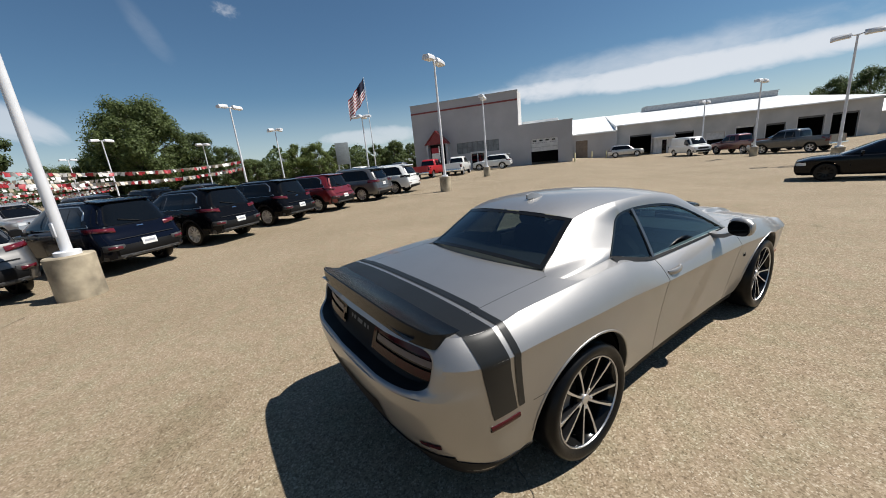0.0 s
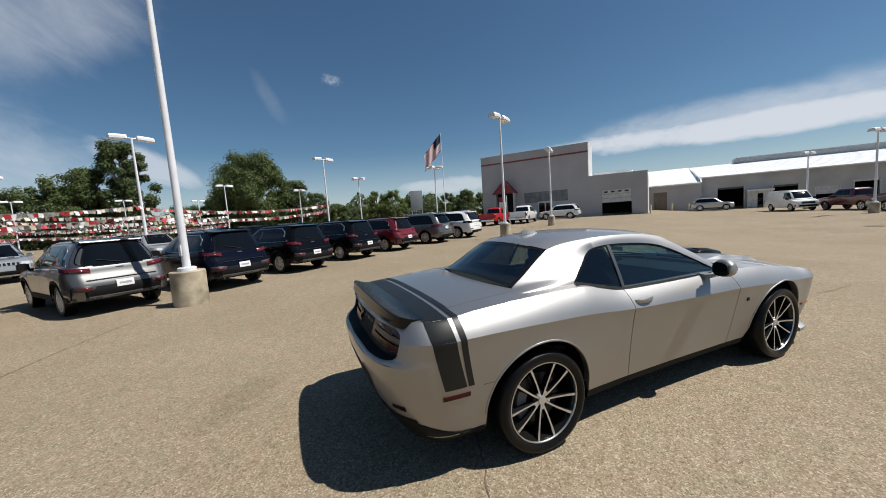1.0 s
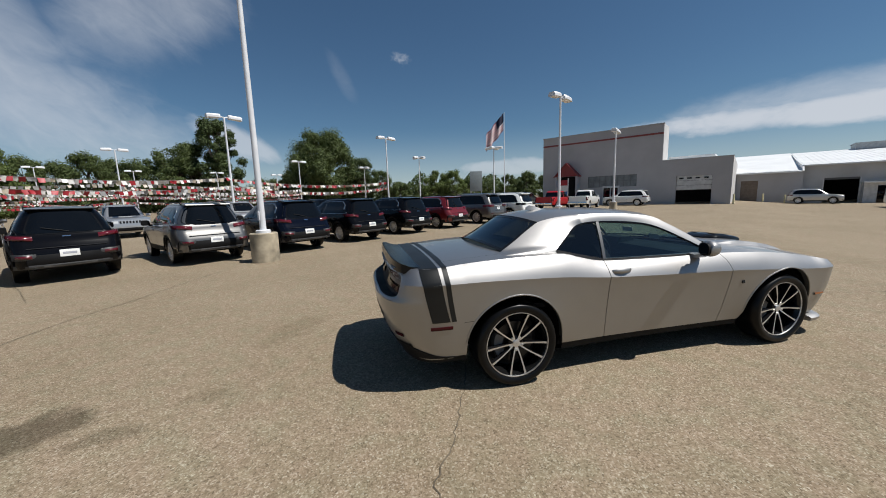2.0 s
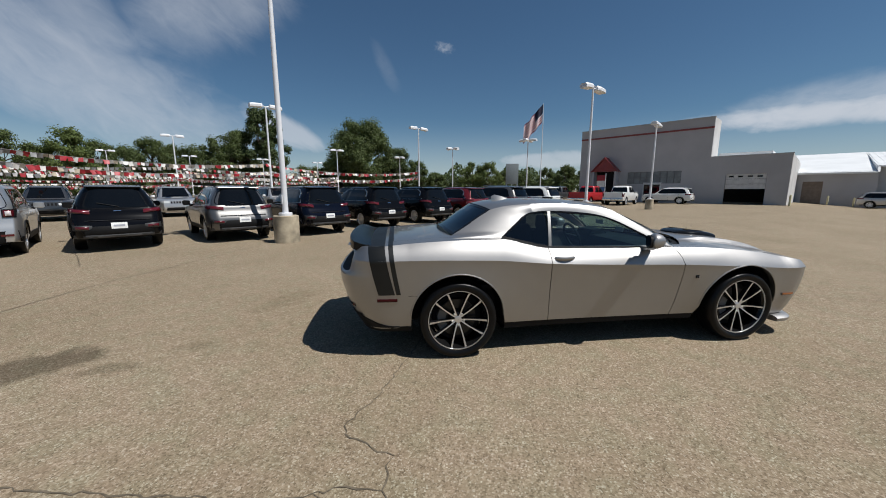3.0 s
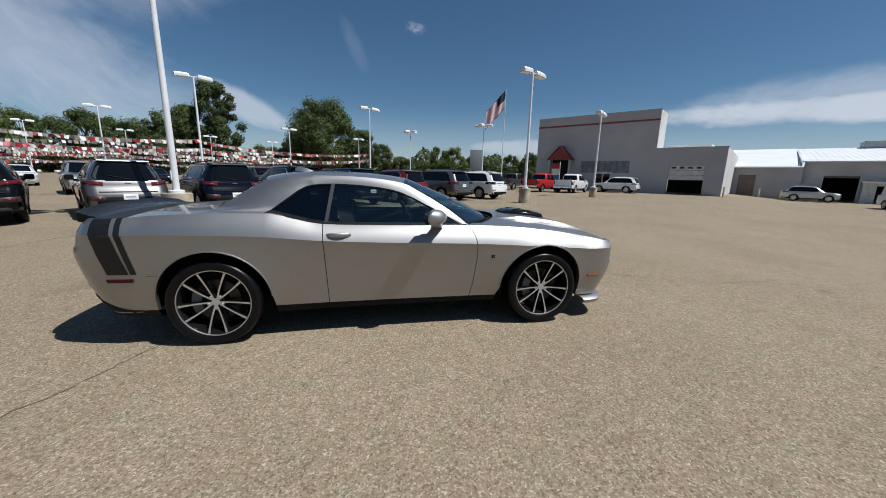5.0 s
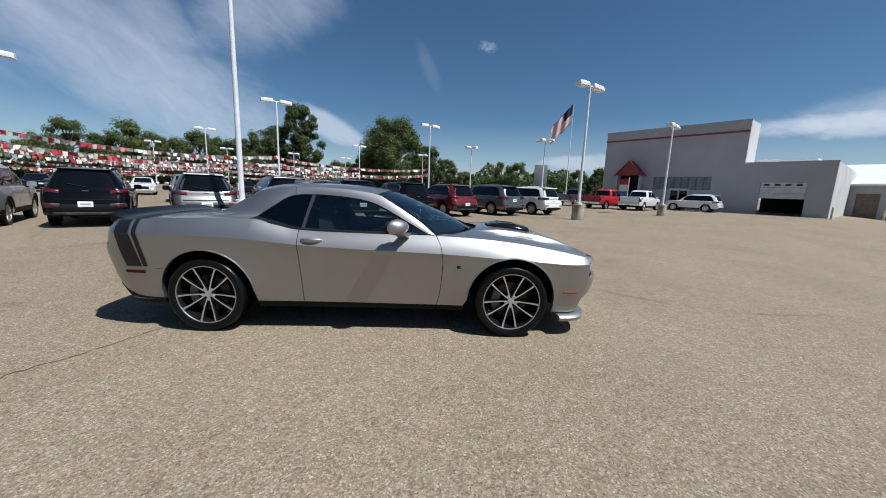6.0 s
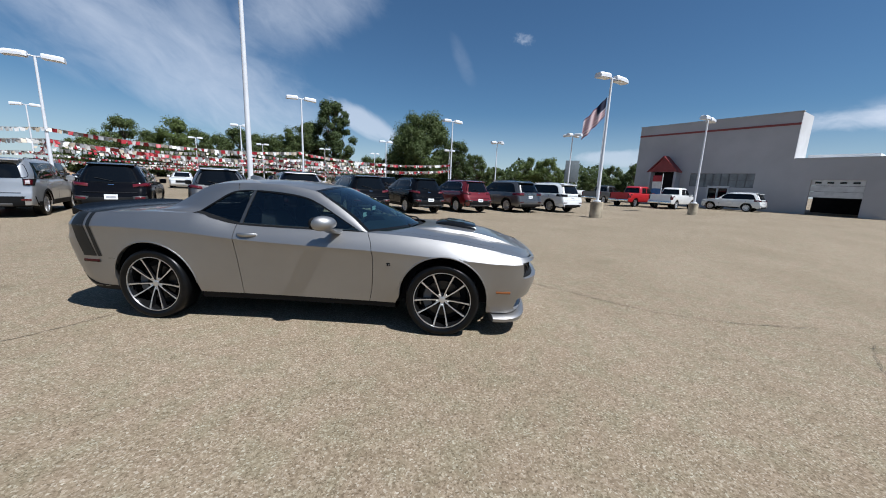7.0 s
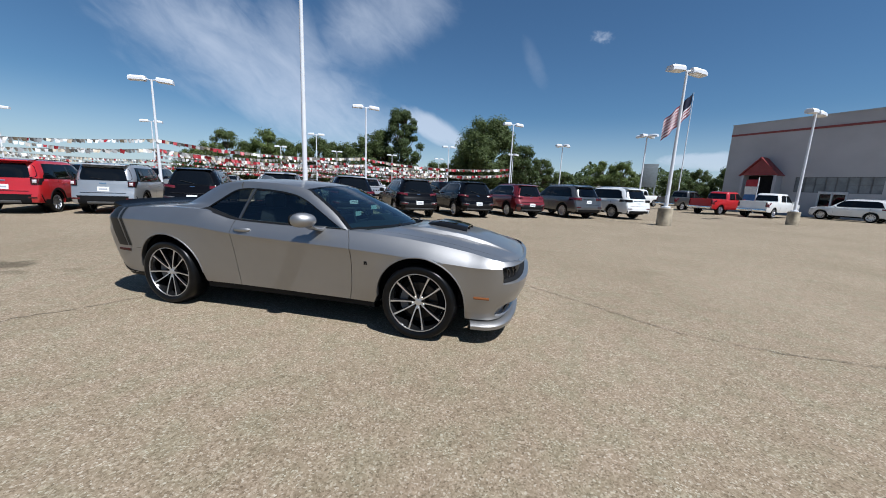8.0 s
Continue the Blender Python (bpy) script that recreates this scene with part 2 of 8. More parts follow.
M["soil"] = plain("bare_clay", (0.30, 0.19, 0.11), 0.95, vary=0.25, scale=0.5)


def dull(name, level):
    """Less mirror-like sheen, for weathered or matt finishes."""
    M[name].node_tree.nodes["Principled BSDF"].inputs["Specular IOR Level"].default_value = level


for name, level in (("rubber", 0.2), ("plastic", 0.13), ("satin", 0.3), ("spoiler", 0.2), ("opening", 0.1), ("tail", 0.25), ("darkalloy", 0.3), ("seat", 0.2), ("gloss_black", 0.3)):
    dull(name, level)


# ---- building blocks ----
def part(name, bm, mat, parent=None, label="", smooth=35):
    """Links a bmesh as one mesh object under a thing or a part."""
    me = bpy.data.meshes.new(name)
    bmesh.ops.recalc_face_normals(bm, faces=bm.faces)
    bm.to_mesh(me)
    bm.free()
    for m in mat if isinstance(mat, (list, tuple)) else [mat]:
        me.materials.append(M[m] if isinstance(m, str) else m)
    if smooth:
        me.shade_smooth()
        me.set_sharp_from_angle(angle=radians(smooth))
    ob = new(name, me)
    if parent is not None:
        ob.parent = parent
    if label:
        ob["label"] = label
    return ob


def shared(name, me, parent, m=None, label=""):
    """One more object on an existing mesh."""
    ob = new(name, me)
    ob.parent = parent
    if m is not None:
        ob.matrix_basis = m
    if label:
        ob["label"] = label
    return ob


def thing(name, m, label, category, group="", kind=""):
    ob = new(name)
    ob.empty_display_size = 0.2
    ob.matrix_basis = m
    return tagged(ob, label, category, group, kind)


def add_box(bm, x0, x1, y0, y1, z0, z1, bev=0.0, mat=0):
    vs = [bm.verts.new((x, y, z)) for x in (x0, x1) for y in (y0, y1) for z in (z0, z1)]
    fs = [bm.faces.new([vs[i] for i in f]) for f in ((0, 1, 3, 2), (4, 6, 7, 5), (0, 4, 5, 1), (2, 3, 7, 6), (0, 2, 6, 4), (1, 5, 7, 3))]
    for f in fs:
        f.material_index = mat
    if bev:
        es = list({e for f in fs for e in f.edges})
        bmesh.ops.bevel(bm, geom=es, offset=bev, segments=2, affect="EDGES", profile=0.6)
    return bm


def box(x0, x1, y0, y1, z0, z1, bev=0.0):
    return add_box(bmesh.new(), x0, x1, y0, y1, z0, z1, bev)


def add_loft(bm, rings, closed=True, caps=(False, False), mat=0):
    rows = [[bm.verts.new(p) for p in r] for r in rings]
    n = len(rows[0])
    for a, b in zip(rows, rows[1:]):
        for i in range(n if closed else n - 1):
            j = (i + 1) % n
            q = [a[i], a[j], b[j], b[i]]
            u = list(dict.fromkeys(q))
            if len({tuple(round(c, 5) for c in v.co) for v in u}) >= 3:
                f = bm.faces.new(u)
                f.material_index = mat
    for flag, r in zip(caps, (rows[0], rows[-1])):
        if flag:
            f = bm.faces.new(r)
            f.material_index = mat
    return rows


def loft(rings, closed=True, caps=(False, False)):
    bm = bmesh.new()
    add_loft(bm, rings, closed, caps)
    bmesh.ops.remove_doubles(bm, verts=bm.verts, dist=1e-5)
    return bm


def ring(cx, cy, cz, r, n, axis="z", ph=0.0):
    out = []
    for i in range(n):
        a = 2 * math.pi * i / n + ph
        c, s = r * math.cos(a), r * math.sin(a)
        out.append({"z": (cx + c, cy + s, cz), "y": (cx + c, cy, cz + s), "x": (cx, cy + c, cz + s)}[axis])
    return out


def lathe(profile, n=24, axis="z", closed_ends=True):
    """profile: (radius, place along the axis)."""
    rings = []
    for r, h in profile:
        c = {"z": (0, 0, h), "y": (0, h, 0), "x": (h, 0, 0)}[axis]
        rings.append(ring(*c, max(r, 1e-4), n, axis))
    return loft(rings, True, (closed_ends, closed_ends))


def tube(points, r, n=8, bm=None, r2=None):
    """A round bar along points, tapering from r to r2."""
    bm = bm or bmesh.new()
    pts = [Vector(p) for p in points]
    rings = []
    for i, p in enumerate(pts):
        d = (pts[min(i + 1, len(pts) - 1)] - pts[max(i - 1, 0)]).normalized()
        side = d.cross(Vector((0, 0, 1)))
        side = side.normalized() if side.length > 1e-3 else Vector((1, 0, 0))
        up = side.cross(d)
        rr = r if r2 is None else r + (r2 - r) * i / (len(pts) - 1)
        rings.append([p + (side * math.cos(2 * math.pi * k / n) + up * math.sin(2 * math.pi * k / n)) * rr for k in range(n)])
    add_loft(bm, rings, True, (True, True))
    return bm


def curve(pts, x):
    """Smooth interpolation through (x, value) points."""
    if x <= pts[0][0]:
        return pts[0][1]
    if x >= pts[-1][0]:
        return pts[-1][1]
    for i in range(len(pts) - 1):
        if pts[i][0] <= x <= pts[i + 1][0]:
            (x0, y0), (x1, y1) = pts[i], pts[i + 1]
            m = []
            for k in (i, i + 1):
                if 0 < k < len(pts) - 1:
                    a = (pts[k][1] - pts[k - 1][1]) / (pts[k][0] - pts[k - 1][0])
                    b = (pts[k + 1][1] - pts[k][1]) / (pts[k + 1][0] - pts[k][0])
                    m.append(0.0 if a * b <= 0 else 2 * a * b / (a + b))
                else:
                    m.append((y1 - y0) / (x1 - x0))
            h = x1 - x0
            t = (x - x0) / h
            return (y0 * (2 * t ** 3 - 3 * t * t + 1) + m[0] * h * (t ** 3 - 2 * t * t + t)
                    + y1 * (3 * t * t - 2 * t ** 3) + m[1] * h * (t ** 3 - t * t))


def panel(outline, depth, axis_map, bm=None, mat=0):
    """A thick plate from a flat outline; axis_map turns (a, b, d) into a place."""
    bm = bm or bmesh.new()
    n = len(outline)
    f0 = [bm.verts.new(axis_map(a, b, 0)) for a, b in outline]
    f1 = [bm.verts.new(axis_map(a, b, depth)) for a, b in outline]
    for f in (f0, f1):
        bm.faces.new(f).material_index = mat
    for i in range(n):
        j = (i + 1) % n
        bm.faces.new((f0[i], f0[j], f1[j], f1[i])).material_index = mat
    return bm


# ---- the lot: its rows run at 36 degrees ----
LOT = 36.0


def lot(a, b, z=0.0, turn=0.0):
    """A pose in the lot: a along the rows, b across them, turned by degrees from the row's line."""
    return pose(0, 0, 0, 0, 0, LOT) @ pose(a, b, z, 0, 0, turn)


def pavement_material():
    m, nt, b = material("tan_aggregate_pavement")
    co = nt.nodes.new("ShaderNodeTexCoord")

    def noise_tex(scale, detail=4, rough=0.5):
        t = nt.nodes.new("ShaderNodeTexNoise")
        t.inputs["Scale"].default_value, t.inputs["Detail"].default_value, t.inputs["Roughness"].default_value = scale, detail, rough
        nt.links.new(co.outputs["Object"], t.inputs["Vector"])
        return t.outputs["Fac"]

    def ramp(src, stops):
        r = nt.nodes.new("ShaderNodeValToRGB")
        e = r.color_ramp.elements
        while len(e) < len(stops):
            e.new(0.5)
        for el, (p, c) in zip(e, stops):
            el.position, el.color = p, (*c, 1)
        nt.links.new(src, r.inputs[0])
        return r.outputs[0]

    def mul(a, bb, f=1.0):
        x = nt.nodes.new("ShaderNodeMix")
        x.data_type, x.blend_type = "RGBA", "MULTIPLY"
        x.inputs["Factor"].default_value = f
        nt.links.new(a, x.inputs[6])
        nt.links.new(bb, x.inputs[7])
        return x.outputs[2]

    vor = nt.nodes.new("ShaderNodeTexVoronoi")
    vor.inputs["Scale"].default_value = 105
    nt.links.new(co.outputs["Object"], vor.inputs["Vector"])
    sep = nt.nodes.new("ShaderNodeSeparateColor")
    nt.links.new(vor.outputs["Color"], sep.inputs[0])
    stones = ramp(sep.outputs[0], [(0.0, (0.162, 0.127, 0.086)), (0.15, (0.233, 0.184, 0.126)), (0.6, (0.300, 0.242, 0.171)), (0.88, (0.358, 0.299, 0.224)), (1.0, (0.46, 0.415, 0.335))])
    # larger stones lie among the fine ones, with dark binder between them
    warp = nt.nodes.new("ShaderNodeTexNoise")
    warp.inputs["Scale"].default_value, warp.inputs["Detail"].default_value = 60, 2
    nt.links.new(co.outputs["Object"], warp.inputs["Vector"])
    bend = nt.nodes.new("ShaderNodeVectorMath")
    bend.operation = "MULTIPLY_ADD"
    bend.inputs[1].default_value = (0.03, 0.03, 0.0)
    nt.links.new(warp.outputs["Color"], bend.inputs[0])
    nt.links.new(co.outputs["Object"], bend.inputs[2])
    coarse = nt.nodes.new("ShaderNodeTexVoronoi")
    coarse.inputs["Scale"].default_value = 52
    nt.links.new(bend.outputs[0], coarse.inputs["Vector"])
    sep2 = nt.nodes.new("ShaderNodeSeparateColor")
    nt.links.new(coarse.outputs["Color"], sep2.inputs[0])
    stones = mul(stones, ramp(sep2.outputs[0], [(0.0, (0.84, 0.83, 0.82)), (0.3, (0.96, 0.955, 0.95)), (0.7, (1.0, 1.0, 1.0)), (1.0, (1.10, 1.105, 1.11))]))
    stones = mul(stones, ramp(coarse.outputs["Distance"], [(0.35, (1.0, 1.0, 1.0)), (0.75, (0.87, 0.86, 0.85))]))
    mid = ramp(noise_tex(9, 5, 0.65), [(0.25, (0.80, 0.79, 0.77)), (0.7, (1.0, 1.0, 1.0))])
    big = ramp(noise_tex(0.35, 5, 0.6), [(0.3, (0.84, 0.83, 0.80)), (0.62, (1.0, 1.0, 1.0))])
    col = mul(mul(stones, mid), big)
    spots = ramp(noise_tex(0.9, 3, 0.55), [(0.68, (1, 1, 1)), (0.8, (0.72, 0.70, 0.66))])
    col = mul(col, spots)
    col = mul(col, ramp(noise_tex(4.0, 3, 0.5), [(0.35, (1.0, 0.965, 0.95)), (0.5, (0.97, 0.96, 0.93)), (0.65, (0.93, 0.965, 0.92))]))
    # old oil stains with ragged edges
    ragged = noise_tex(3.5, 5, 0.6)
    for sx, sy, rx, ry, turn, depth in ((-3.75, 0.32, 1.0, 0.62, 25, 0.40), (-2.1, 2.05, 1.1, 0.55, 60, 0.80), (-3.1, 0.16, 0.5, 0.25, 10, 0.62), (-2.6, 0.55, 0.5, 0.25, 0, 0.76), (6.2, 4.2, 0.9, 0.4, 20, 0.8)):
        mp = nt.nodes.new("ShaderNodeMapping")
        mp.vector_type = "TEXTURE"
        ang = radians(turn - LOT)
        ca, sa = math.cos(radians(-LOT)), math.sin(radians(-LOT))
        mp.inputs["Location"].default_value = (ca * sx - sa * sy, sa * sx + ca * sy, 0)
        mp.inputs["Rotation"].default_value = (0, 0, ang)
        mp.inputs["Scale"].default_value = (rx, ry, 1)
        nt.links.new(co.outputs["Object"], mp.inputs["Vector"])
        ln = nt.nodes.new("ShaderNodeVectorMath")
        ln.operation = "LENGTH"
        nt.links.new(mp.outputs[0], ln.inputs[0])
        ad = node(nt, "ShaderNodeMath", op="MULTIPLY_ADD")
        ad.inputs[1].default_value = 0.9
        nt.links.new(ragged, ad.inputs[0])
        nt.links.new(ln.outputs["Value"], ad.inputs[2])
        col = mul(col, ramp(ad.outputs[0], [(0.0, (depth, depth * 0.97, depth * 0.93)), (0.78, (depth + 0.08, depth + 0.08, depth + 0.06)), (1.0, (1, 1, 1))]))
    nt.links.new(col, b.inputs["Base Color"])
    b.inputs["Roughness"].default_value = 0.92
    b.inputs["Specular IOR Level"].default_value = 0.25
    bump(nt, b, vor.outputs["Distance"], 0.22, 0.003)
    return m


M["pavement"] = pavement_material()


def step01(t):
    t = min(1, max(0, t))
    return t * t * (3 - 2 * t)


def ground_z(a, b):
    """The paving dips towards the service wing, half a metre lower than the rest, to fit the camera's view."""
    return -0.56 * step01((a - 5) / 12) * step01((1 - b) / 8)


def lot_ground(a, b, turn=0.0):
    return lot(a, b, ground_z(a, b), turn)


bm = bmesh.new()
far = [150, 300, 700, 1500, 3000]
ticks = [-v for v in reversed(far)] + [i * 3.0 for i in range(-40, 41)] + far
add_loft(bm, [[(a, b, ground_z(a, b)) for b in ticks] for a in ticks], False)
ground = tagged(part("ground", bm, "pavement", smooth=180), "tan exposed-aggregate paving of the car lot", "paving", kind="structure")
ground.matrix_basis = pose(0, 0, 0, 0, 0, LOT)


def crack(points, width, seed):
    """A ragged open crack in the paving, as a thin dark sunk-looking ribbon with uneven width."""
    rng = random.Random(seed)
    fine = []
    for (x0, y0), (x1, y1) in zip(points, points[1:]):
        n = max(2, int(math.hypot(x1 - x0, y1 - y0) / 0.05))
        for i in range(n):
            t = i / n
            fine.append((x0 + (x1 - x0) * t + rng.gauss(0, 0.010), y0 + (y1 - y0) * t + rng.gauss(0, 0.010)))
    fine.append(points[-1])
    a, b = [], []
    for i, (x, y) in enumerate(fine):
        x2, y2 = fine[min(i + 1, len(fine) - 1)]
        x1, y1 = fine[max(i - 1, 0)]
        d = Vector((x2 - x1, y2 - y1, 0)).normalized()
        w = width * rng.uniform(0.25, 1.0) * (0.3 if i in (0, len(fine) - 1) else 1)
        p = Vector((x, y, 0.004))
        a.append(p + Vector((-d.y, d.x, 0)) * w / 2)
        b.append(p - Vector((-d.y, d.x, 0)) * w / 2)
    bm = bmesh.new()
    add_loft(bm, [a, b], False)
    tagged(part("pavement_crack", bm, M["crack"], smooth=0), "ragged dark crack in the paving", "crack", kind="structure")


M["crack"] = plain("crack_dark_brown", (0.105, 0.084, 0.057), 1.0, vary=0.3, scale=15)
for k, (pts, w) in enumerate((
        ([(-2.9, -1.12), (-2.3, -1.24), (-1.95, -1.31), (-1.55, -1.38), (-1.32, -1.47), (-1.16, -1.43), (-1.0, -1.43), (-0.85, -1.40), (-0.66, -1.45)], 0.017),
        ([(-1.0, -1.43), (-0.94, -1.53), (-0.84, -1.72)], 0.012),
        ([(-0.44, -2.1), (-0.56, -1.66), (-0.66, -1.45), (-0.63, -1.33), (-0.60, -1.22)], 0.019),
        ([(-0.60, -1.22), (-0.90, -0.98), (-0.92, -0.90), (-0.84, -0.76), (-0.73, -0.58), (-0.62, -0.36), (-0.55, -0.16), (-0.46, 0.05), (-0.3, 0.5)], 0.013),
        ([(-5.75, 1.2), (-5.62, 2.0), (-5.55, 2.75), (-5.42, 3.6), (-5.15, 4.35), (-4.95, 5.3), (-4.68, 6.4), (-4.35, 7.3)], 0.025),
        ([(2.9, 3.1), (4.01, 2.29), (4.4, 2.0), (4.79, 1.70), (5.2, 1.34), (5.58, 1.06), (6.04, 0.90), (6.6, 0.82), (7.4, 0.80)], 0.014),
        ([(7.6, 0.45), (7.25, 0.15), (6.95, -0.22), (6.75, -0.42)], 0.009),
        ([(11.0, 10.2), (12.67, 8.0), (13.7, 6.41), (15.35, 4.55), (18.04, 3.1)], 0.04),
        ([(-8.78, 7.02), (-7.8, 5.9), (-7.02, 4.93)], 0.022))):
    crack(pts, w, 40 + k)


# ---- the dealership ----
SITE = -0.8                       # shifts the buildings across the lot to fit the camera's view


def wall_with_openings(name, a, b0, b1, z0, z1, holes, mat, thick=0.3, label=""):
    """A wall in the plane a, from b0 to b1, with holes (b0, b1, z0, z1) cut through it as real openings."""
    bm = bmesh.new()
    bs = sorted({b0, b1, *[v for h in holes for v in h[:2]]})
    zs = sorted({z0, z1, *[v for h in holes for v in h[2:]]})

    def solid(i, j):
        bc, zc = (bs[i] + bs[i + 1]) / 2, (zs[j] + zs[j + 1]) / 2
        return not any(h[0] < bc < h[1] and h[2] < zc < h[3] for h in holes)

    cells = {(i, j) for i in range(len(bs) - 1) for j in range(len(zs) - 1) if solid(i, j)}
    for i, j in cells:
        for d in (0, thick):
            bm.faces.new([bm.verts.new((a + d, bs[p], zs[q])) for p, q in ((i, j), (i + 1, j), (i + 1, j + 1), (i, j + 1))])
        for di, dj, p0, p1 in ((-1, 0, (i, j), (i, j + 1)), (1, 0, (i + 1, j), (i + 1, j + 1)), (0, -1, (i, j), (i + 1, j)), (0, 1, (i, j + 1), (i + 1, j + 1))):
            if (i + di, j + dj) not in cells:
                bm.faces.new([bm.verts.new((a + d, bs[p], zs[q])) for (p, q), d in ((p0, 0), (p1, 0), (p1, thick), (p0, thick))])
    bmesh.ops.remove_doubles(bm, verts=bm.verts, dist=1e-4)
    ob = part(name, bm, mat, smooth=0)
    ob.matrix_basis = lot(0, SITE)
    return tagged(ob, label, "wall", kind="structure")


def in_lot(ob):
    ob.matrix_basis = lot(0, SITE)
    return ob


# showroom block
A0 = 47.0
wall_with_openings("wall_showroom_front", A0, 7.25, 22.2, 0, 9.4, [(9.9, 15.8, 2.3, 3.75), (11.9, 13.9, 0, 2.3), (17.1, 19.7, 0, 3.6)], "wall", 0.3, "tall grey stucco showroom front with a red band")
# the paler material puts the sunlight into this side's colour
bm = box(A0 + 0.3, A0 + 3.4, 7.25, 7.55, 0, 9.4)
tagged(in_lot(part("wall_showroom_south", bm, "wall_white", smooth=0)), "side wall of the showroom, its stucco made paler for the sun", "wall", kind="structure")
bm = box(A0 + 0.3, A0 + 3.4, 21.9, 22.2, 0, 9.4)
tagged(in_lot(part("wall_showroom_north", bm, "wall", smooth=0)), "grey stucco side wall of the showroom", "wall", kind="structure")
bm = box(A0 + 3.1, A0 + 3.4, 7.55, 21.9, 0, 9.4)
tagged(in_lot(part("wall_showroom_back", bm, "wall", smooth=0)), "grey stucco back wall of the showroom", "wall", kind="structure")
bm = box(A0 + 0.3, A0 + 3.1, 7.55, 21.9, 8.7, 8.9)
tagged(in_lot(part("roof_showroom", bm, "roof", smooth=0)), "flat white showroom roof behind the parapet", "roof", kind="structure")
bm = box(A0 + 0.3, A0 + 3.1, 7.55, 21.9, 0.01, 0.05)
tagged(in_lot(part("floor_showroom", bm, "concrete", smooth=0)), "showroom floor slab seen through the glass", "floor", kind="structure")
bm = box(A0 - 0.05, A0, 7.25, 22.2, 8.22, 8.42)
tagged(in_lot(part("trim_red_band", bm, "redtrim", smooth=0)), "narrow dark red band below the parapet", "trim", kind="structure")
bm = box(A0 - 0.06, A0 + 0.34, 7.2, 22.25, 9.4, 9.48)
tagged(in_lot(part("trim_coping", bm, "roofgray", smooth=0)), "grey metal coping along the showroom parapet", "trim", kind="structure")
win = tagged(in_lot(new("window_1")), "strip of showroom panes in thin frames, grey reflection in their colour", "window", kind="structure")
n = 8
for i in range(n):
    b0, b1 = 9.9 + i * 5.9 / n, 9.9 + (i + 1) * 5.9 / n
    part("pane", box(A0 + 0.12, A0 + 0.14, b0 + 0.04, b1 - 0.04, 2.34, 3.71), "showglass", win, smooth=0)
bm = bmesh.new()
for i in range(n + 1):
    b = 9.9 + i * 5.9 / n
    add_box(bm, A0 + 0.08, A0 + 0.2, max(9.9, b - 0.04), min(15.8, b + 0.04), 2.3, 3.75)
for z in (2.3, 3.02, 3.71):
    add_box(bm, A0 + 0.09, A0 + 0.19, 9.95, 15.75, z, z + 0.04)
part("window_frame", bm, "graytrim", win, smooth=0)
door = tagged(in_lot(new("door_1")), "glazed double entrance door in a pale frame", "door", kind="structure")
bm = bmesh.new()
for b in (11.9, 12.86, 13.78):
    add_box(bm, A0 - 0.06, A0 + 0.16, b, b + 0.12, 0, 2.3)
add_box(bm, A0 - 0.06, A0 + 0.16, 11.9, 13.9, 2.18, 2.42)
part("door_frame", bm, "doorgray", door, smooth=0)
for b in (12.02, 12.98):
    part("pane", box(A0 + 0.05, A0 + 0.07, b, b + 0.8, 0.1, 2.18), "pane", door, smooth=0)

# entrance gable
porch = thing("entrance_porch", lot(A0 - 1.0, 18.4 + SITE), "entrance porch with a steep red metal gable roof", "porch")
for y in (-1.55, 1.3):
    part("pier", box(-0.1, 1.0, y, y + 0.25, 0, 3.95, 0.02), "wall", porch)
bm = bmesh.new()
rings = []
for x in (-0.25, 1.0):
    rings.append([(x, -1.75, 3.9), (x, 0, 5.75), (x, 1.75, 3.9), (x, 1.65, 3.84), (x, 0, 5.58), (x, -1.65, 3.84)])
add_loft(bm, rings, True, (True, True))
part("gable_roof", bm, "redroof", porch, "red standing-seam gable", smooth=0)
part("gable_panel", panel([(-1.55, 3.9), (1.55, 3.9), (0, 5.55)], 0.08, lambda a, b, d: (-0.1 + d, a, b)), "redroof", porch, smooth=0)
part("back_panel", box(0.86, 0.96, -1.3, 1.3, 0, 3.9), "opening", porch, smooth=0)

# low wing with one overhead door
wall_with_openings("wall_wing_front", A0, 0.68, 7.25, 0, 5.1, [(2.4, 5.75, 0, 3.2)], "wall", 0.3, "grey stucco wing with an overhead door")
# here too the sunlight is put into the wall's colour
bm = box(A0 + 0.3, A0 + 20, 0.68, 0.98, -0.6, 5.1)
tagged(in_lot(part("wall_wing_south", bm, "wall_white", smooth=0)), "side wall of the low wing, its stucco made paler for the sun", "wall", kind="structure")
bm = box(A0 + 0.3, A0 + 20, 0.98, 7.25, 4.8, 5.0)
tagged(in_lot(part("roof_wing", bm, "roof", smooth=0)), "flat white roof of the low wing", "roof", kind="structure")
bm = box(A0 + 9.5, A0 + 9.8, 0.98, 7.25, 0, 4.8)
tagged(in_lot(part("wall_wing_inner", bm, "opening", smooth=0)), "inner wall of the garage bay, its shade painted near-black", "wall", kind="structure")
bm = box(A0 - 0.05, A0 + 0.33, 0.63, 7.2, 5.1, 5.17)
tagged(in_lot(part("trim_wing_coping", bm, "roofgray", smooth=0)), "grey metal coping on the low wing", "trim", kind="structure")
bm = box(A0 + 4, A0 + 14, 2.5, 7.2, 5.0, 5.75)
tagged(in_lot(part("rooftop_unit", bm, "roof", smooth=0)), "white rooftop box behind the wing parapet", "rooftop unit")
gd = tagged(in_lot(new("door_2")), "half-raised pale sectional garage door with small windows", "garage door", kind="structure")
for i in range(3):
    part("door_section", box(A0 + 0.1, A0 + 0.15, 2.42, 5.73, 1.62 + i * 0.53, 2.13 + i * 0.53, 0.01), "doorgray", gd, smooth=0)
